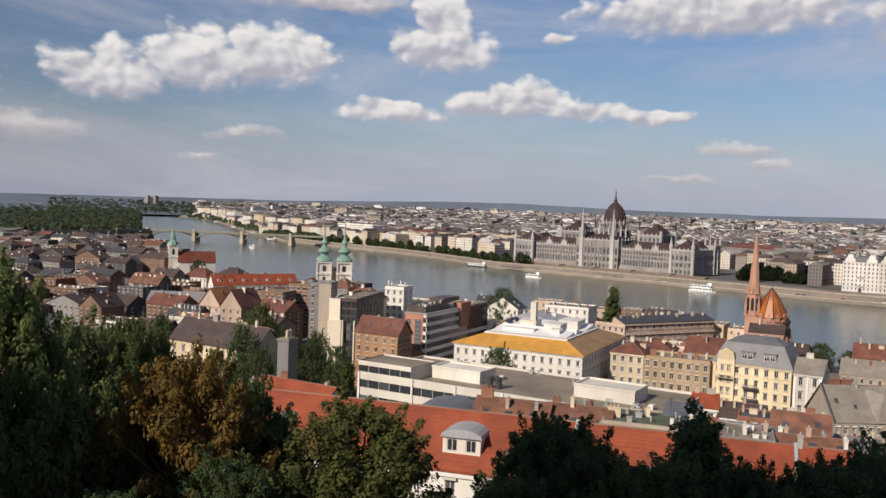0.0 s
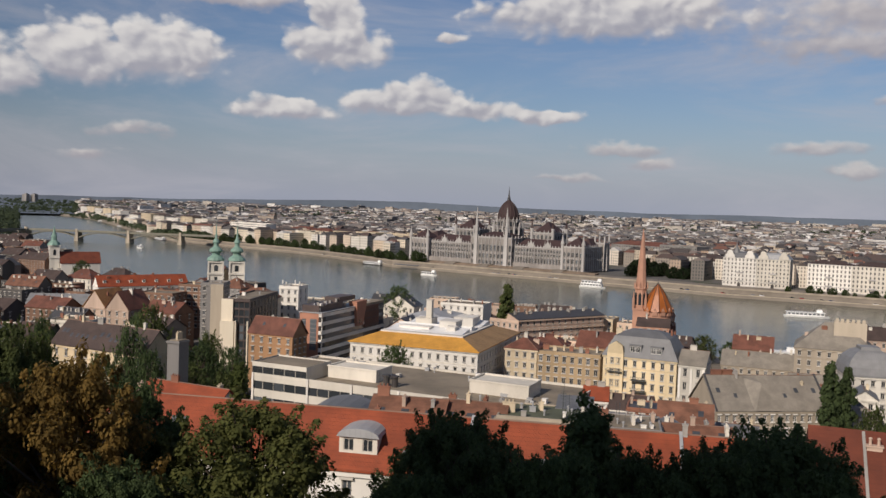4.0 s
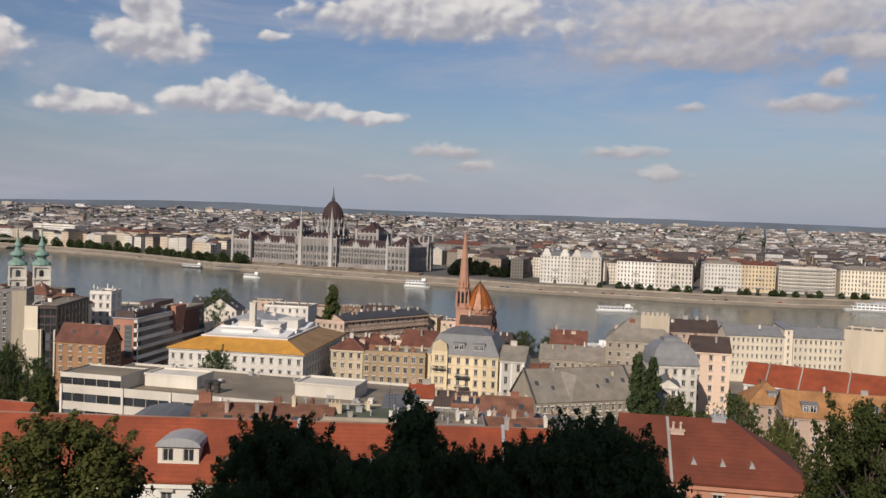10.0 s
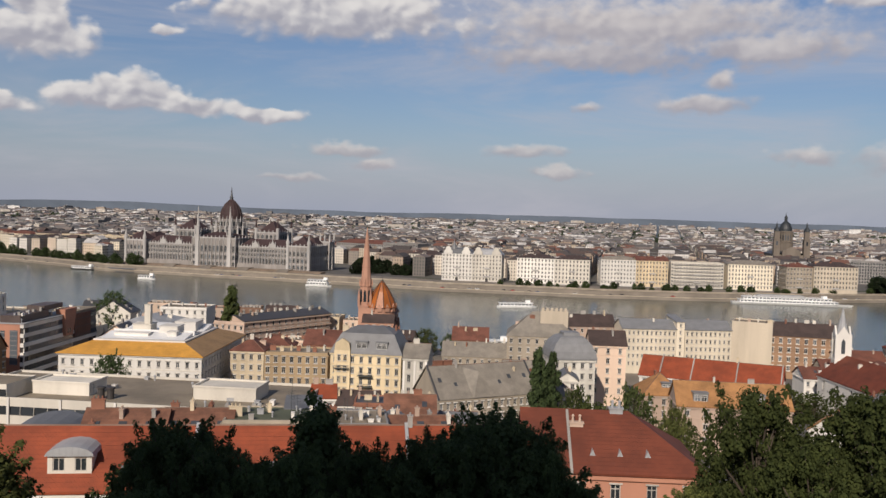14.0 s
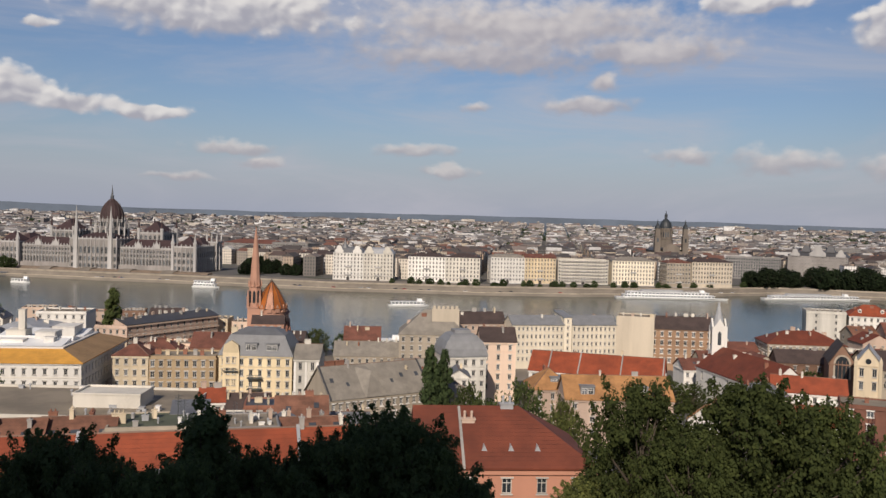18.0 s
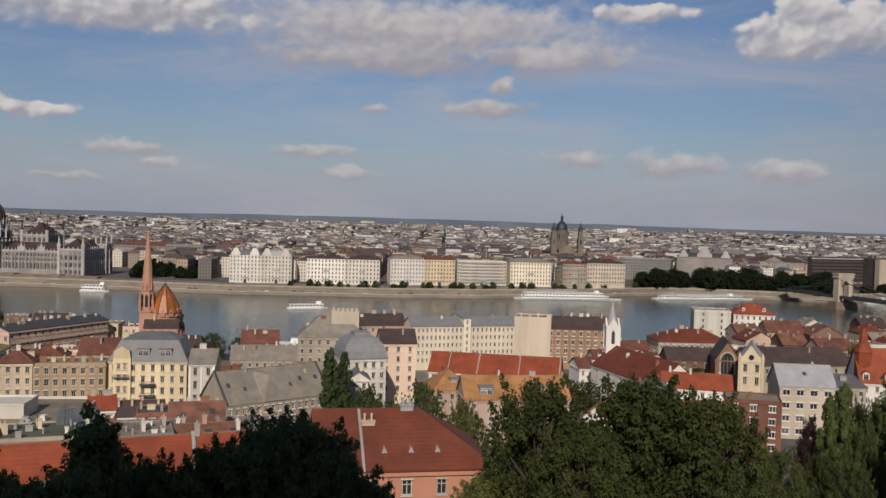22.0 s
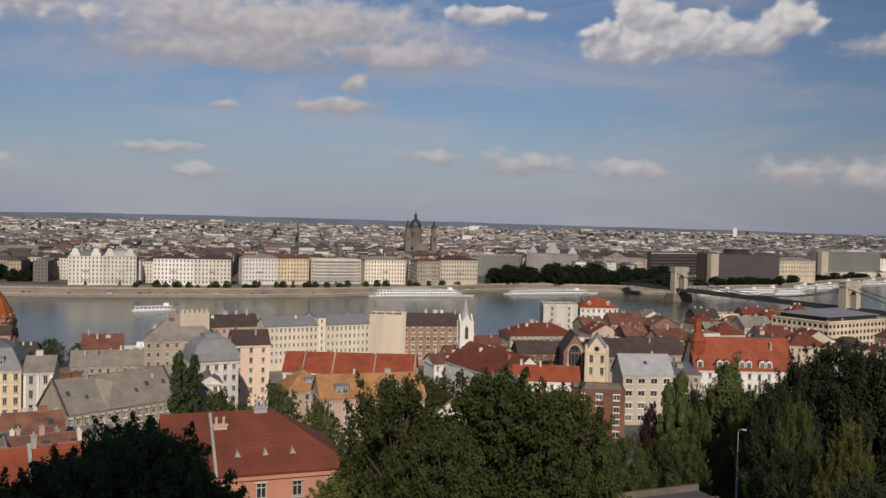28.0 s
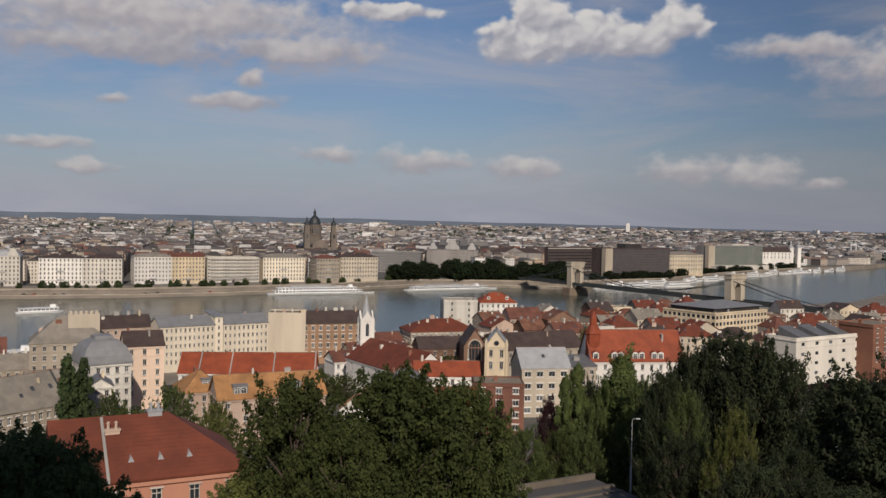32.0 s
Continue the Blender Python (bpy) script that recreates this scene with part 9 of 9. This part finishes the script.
def floating_pier(x, y, rot, length):
    th = thing("landing_stage", "floating landing stage with a low roof", "landing stage", pose(x, y, 0, 0, 0, rot))
    g = Geo()
    g.box(0, -3, -0.6, length, 3, 0.9)
    part("pontoon", g, LEAD, th)
    for k in range(5):
        p = Geo()
        p.lathe([(0.12, 0.9), (0.12, 3.6)], 6)
        part("post", p, IRON, th, at=pose(1 + (length - 2) * k / 4, -2.2, 0))
    r = Geo()
    r.prism([(-3.2, 3.6), (3.2, 3.6), (0, 4.6)], "x", 0, length)
    part("roof", r, ZINC, th)


floating_pier(70, 1082, -42, 36)
floating_pier(632, 662, -30, 30)
floating_pier(800, 590, -25, 30)


# ---- traffic and parked cars along the far quay ----
def car_meshes():
    b, w, t = Geo(), Geo(), Geo()
    b.prism([(-2.1, 0.3), (2.1, 0.3), (2.15, 0.75), (1.2, 0.9), (-2.05, 0.95)], "y", -0.85, 0.85)
    w.prism([(-1.5, 0.93), (1.1, 0.9), (0.5, 1.42), (-1.0, 1.45)], "y", -0.76, 0.76)
    t.lathe([(0.31, -0.1), (0.31, 0.1)], 10)
    return b, w, t


def cars():
    b, w, t = car_meshes()
    paints = [surface("car_paint_" + n, c, rough=0.35, vary=0.05, bump=0) for n, c in (("white", (0.7, 0.7, 0.7)), ("silver", (0.4, 0.41, 0.42)), ("black", (0.03, 0.03, 0.035)), ("red", (0.35, 0.03, 0.03)), ("blue", (0.04, 0.08, 0.2)))]
    names = ("white", "silver", "black", "red", "dark blue")
    bodies = [b.mesh("body", p) for p in paints]
    cabin, tyre = w.mesh("windows", GLASS), t.mesh("wheel", DARKPANEL)
    r = random.Random(3)
    for k in range(32):
        az = r.uniform(-2, 50)
        bk, p = banks(az)
        x, y = polar(az, p + r.choice((5.5, 9.0)))
        b2, p2 = banks(az + 0.3)
        x2, y2 = polar(az + 0.3, p2 + 7)
        rot = math.degrees(math.atan2(y2 - y, x2 - x)) + r.choice((0, 180))
        i = r.choice((0, 0, 1, 1, 2, 2, 3, 4))
        th = thing("car", names[i] + " car on the lower quay road", "car", pose(x, y, 2.74, 0, 0, rot), "cars along the quay")
        part("body", bodies[i], None, th)
        part("cabin", cabin, None, th)
        for sx in (-1.35, 1.35):
            for sy in (-0.8, 0.8):
                part("wheel", tyre, None, th, at=pose(sx, sy, 0.31, 90))


cars()


# ---- pavement and carriageway of the far embankment ----
def quay_road():
    for name, off, wid, z, mat, label in (("road", 3.2, 8.6, 2.83, ASPHALT, "asphalt road along the lower quay"), ("road", 18.5, 7.5, 7.06, ASPHALT, "asphalt road along the upper embankment")):
        g = Geo()
        n = 120
        for i in range(n + 1):
            az = -9 + 60 * i / n
            b, p = banks(az)
            for r in (p + off, p + off + wid):
                x, y = polar(az, r)
                g.v.append((x, y, z))
        for i in range(n):
            g.f.append((2 * i, 2 * i + 1, 2 * i + 3, 2 * i + 2))
            g.m.append(0)
        structure(name, g, mat, label)


quay_road()


# ---- the other houses between, street after street ----
def free(cx, cy, rad):
    return all(math.hypot(cx - a, cy - b) > rad + q for a, b, q in TAKEN)


FILL_WALL = [CREAM, WHITE, PINK, BEIGE, GREYWALL, OFFWHITE, BROWNBRICK, BEIGE]
FILL_TILE = [TILE_BRICK, TILE_DARK, TILE_DARK, TILE_GREY, TILE_GREY, TILE_BRICK, ZINC, TILE_BRICK, TILE_DARK]
LOOKS = {DEEPBRICK: "deep red brick", CREAM: "cream", WHITE: "white", PINK: "pinkish", BEIGE: "beige", GREYWALL: "grey", OCHRE: "ochre", YELLOW: "yellow", OFFWHITE: "aged white", BROWNBRICK: "brown brick", DARKSTONE: "sooty stone", SAND: "sand-coloured", TAN: "tan",
         TILE_RUST: "rusty tiled", PALEPINK: "pale salmon", TILE_BRICK: "brick-red tiled", TILE_DARK: "dark brown tiled", TILE_GREY: "grey slate", TILE_ORANGE: "orange tiled", ZINC: "zinc", TILE_RED: "bright red tiled", TILE_MIDRED: "dull red tiled", GRAVEL: "flat gravel", LEAD: "dark lead"}


def fill_row(seed, az0, az1, r0, r1, step, lo, hi, turn_to, walls=None, tiles=None, flat=0.25, deep=13.0, broad=(12, 22), stacks=0):
    """Houses along rows at the same distance, eaves between lo and hi above the river, wherever there is room."""
    r = random.Random(seed)
    d = r0
    while d < r1:
        az = az0 + r.uniform(0, 1)
        while az < az1:
            w = r.uniform(*broad)
            x, y = polar(az, d + r.uniform(-4, 4))
            rot = turn_to + r.choice((0, 0, 0, -6, 7))
            cx, cy = x + math.cos(radians(rot)) * w / 2 - math.sin(radians(rot)) * deep / 2, y + math.sin(radians(rot)) * w / 2 + math.cos(radians(rot)) * deep / 2
            b, p = banks(math.degrees(math.atan2(cx, cy)))
            if math.hypot(cx, cy) < b - 24 and free(cx, cy, 8.5):
                wall = r.choice(walls or FILL_WALL)
                if r.random() < flat:
                    kind, tile = "flat", GRAVEL
                else:
                    kind, tile = r.choice(("gable", "gable", "hip", "cross")), r.choice(tiles or FILL_TILE)
                placed(x, y, rot, w, deep + r.uniform(-1, 2), r.uniform(lo, hi), label="%s town house with a %s roof" % (LOOKS[wall], LOOKS[tile]), roof=kind, rise=r.uniform(3.5, 6), wall=wall, tile=tile,
                       cols=int(w / 3.1), rows=2 if d < 340 else 3, chimneys=r.randrange(1, 4) + (2 if d < 430 else 0 if d < 620 else -1) + stacks, parapet=0.6 if kind == "flat" else 0, panes=True if d < 180 else None, lights=r.choice((0, 0, 2, 3)) if kind in ("gable", "hip") else 0,
                       side=2 if r.random() < 0.4 else 0, left=2 if r.random() < 0.4 else 0, cornice=d < 430)
            az += math.degrees((w + 1.5) / d)
        d += step


fill_row(1, -27, -6, 300, 620, 28, 19, 25, -25, walls=[DARKSTONE, BROWNBRICK, DARKSTONE, DEEPBRICK, GREYWALL, DARKSTONE, BROWNBRICK, OFFWHITE], flat=0.5, broad=(11, 21), stacks=3, tiles=[TILE_DARK, TILE_BRICK, TILE_DARK, TILE_DARK, LEAD, TILE_RUST])
fill_row(8, -27, -12, 620, 1250, 34, 15, 22, -25, walls=[GREYWALL, DARKSTONE, BROWNBRICK, DARKSTONE, DARKSTONE, WHITE], flat=0.5, broad=(15, 30), stacks=2, tiles=[TILE_DARK, TILE_DARK, TILE_DARK, TILE_BRICK, LEAD])
fill_row(2, -6, 20, 345, 520, 26, 18, 23, -25, walls=[PINK, BEIGE, CREAM, OFFWHITE, BROWNBRICK, PALEPINK], tiles=[TILE_DARK, TILE_RUST, LEAD, TILE_BRICK, TILE_DARK], flat=0.45, broad=(11, 19), stacks=3)
fill_row(3, 20, 54, 300, 425, 27, 16, 19.5, -28)
fill_row(4, 56, 84, 370, 640, 28, 19, 24, -35, tiles=[TILE_BRICK, TILE_DARK, TILE_RUST, TILE_MIDRED, TILE_MIDRED, TILE_GREY], walls=[BEIGE, SAND, PINK, CREAM, OFFWHITE, BROWNBRICK], stacks=2, broad=(11, 19))
fill_row(5, 2, 9, 136, 165, 17, 34, 36.5, -18, tiles=[TILE_DARK, TILE_BRICK, ZINC, TILE_GREY], flat=0.3, deep=10.0)


# ---- the road that climbs the hillside, its walls and lamp ----
def hill_road():
    g = Geo()
    a, b = Vector(polar(57.6, 95.6)), Vector(polar(65.0, 105.2))
    e = (b - a).normalized()
    n = Vector((-e.y, e.x))
    L = (b - a).length
    def slab(z0, z1, off, wid, h, mat, name, label, m=None):
        q = Geo()
        p = [a + n * off, b + n * off, b + n * (off + wid), a + n * (off + wid)]
        lo = [(p[0].x, p[0].y, z0 - 5), (p[1].x, p[1].y, z1 - 5), (p[2].x, p[2].y, z1 - 5), (p[3].x, p[3].y, z0 - 5)]
        hi = [(v[0], v[1], v[2] + 5 + h) for v in lo]
        q.face(hi)
        for i in range(4):
            j = (i + 1) % 4
            q.face([lo[i], lo[j], hi[j], hi[i]])
        return structure(name, q, mat, label)
    slab(44.2, 44.3, -5.0, 8.6, 0.0, ASPHALT, "road", "asphalt road climbing the hillside")
    slab(44.2, 44.3, 3.62, 0.4, 0.7, OLDCONCRETE, "wall_north", "low pale concrete wall along the hillside road")
    slab(44.2, 44.3, 0.0, 0.45, 0.3, OLDCONCRETE, "wall_south", "low pale concrete wall along the hillside road")
    slab(44.2, 44.3, -1.6, 0.25, 0.13, OLDCONCRETE, "kerb", "pale kerb along the hillside road")


hill_road()


def street_lamp(az, r, base, h):
    x, y = polar(az, r)
    th = thing("street_lamp", "slim grey street lamp with a curved arm", "street lamp", pose(x, y, base, 0, 0, -66))
    p = Geo()
    p.lathe([(0.13, -3), (0.13, 0.3), (0.075, 0.35), (0.045, h)], 8)
    part("pole", p, PALEZINC, th)
    a = Geo()
    a.tube([(0, 0, h - 0.1), (0.06, 0, h + 0.2), (0.25, 0, h + 0.3), (0.6, 0, h + 0.3)], [0.04, 0.035, 0.03, 0.028], 6)
    part("arm", a, PALEZINC, th)
    l = Geo()
    l.tapered(0.45, -0.13, 0.95, 0.13, h + 0.24, h + 0.38, 0.04)
    part("lantern", l, PALEZINC, th)


street_lamp(65.98, 110, 45.4, 5.8)
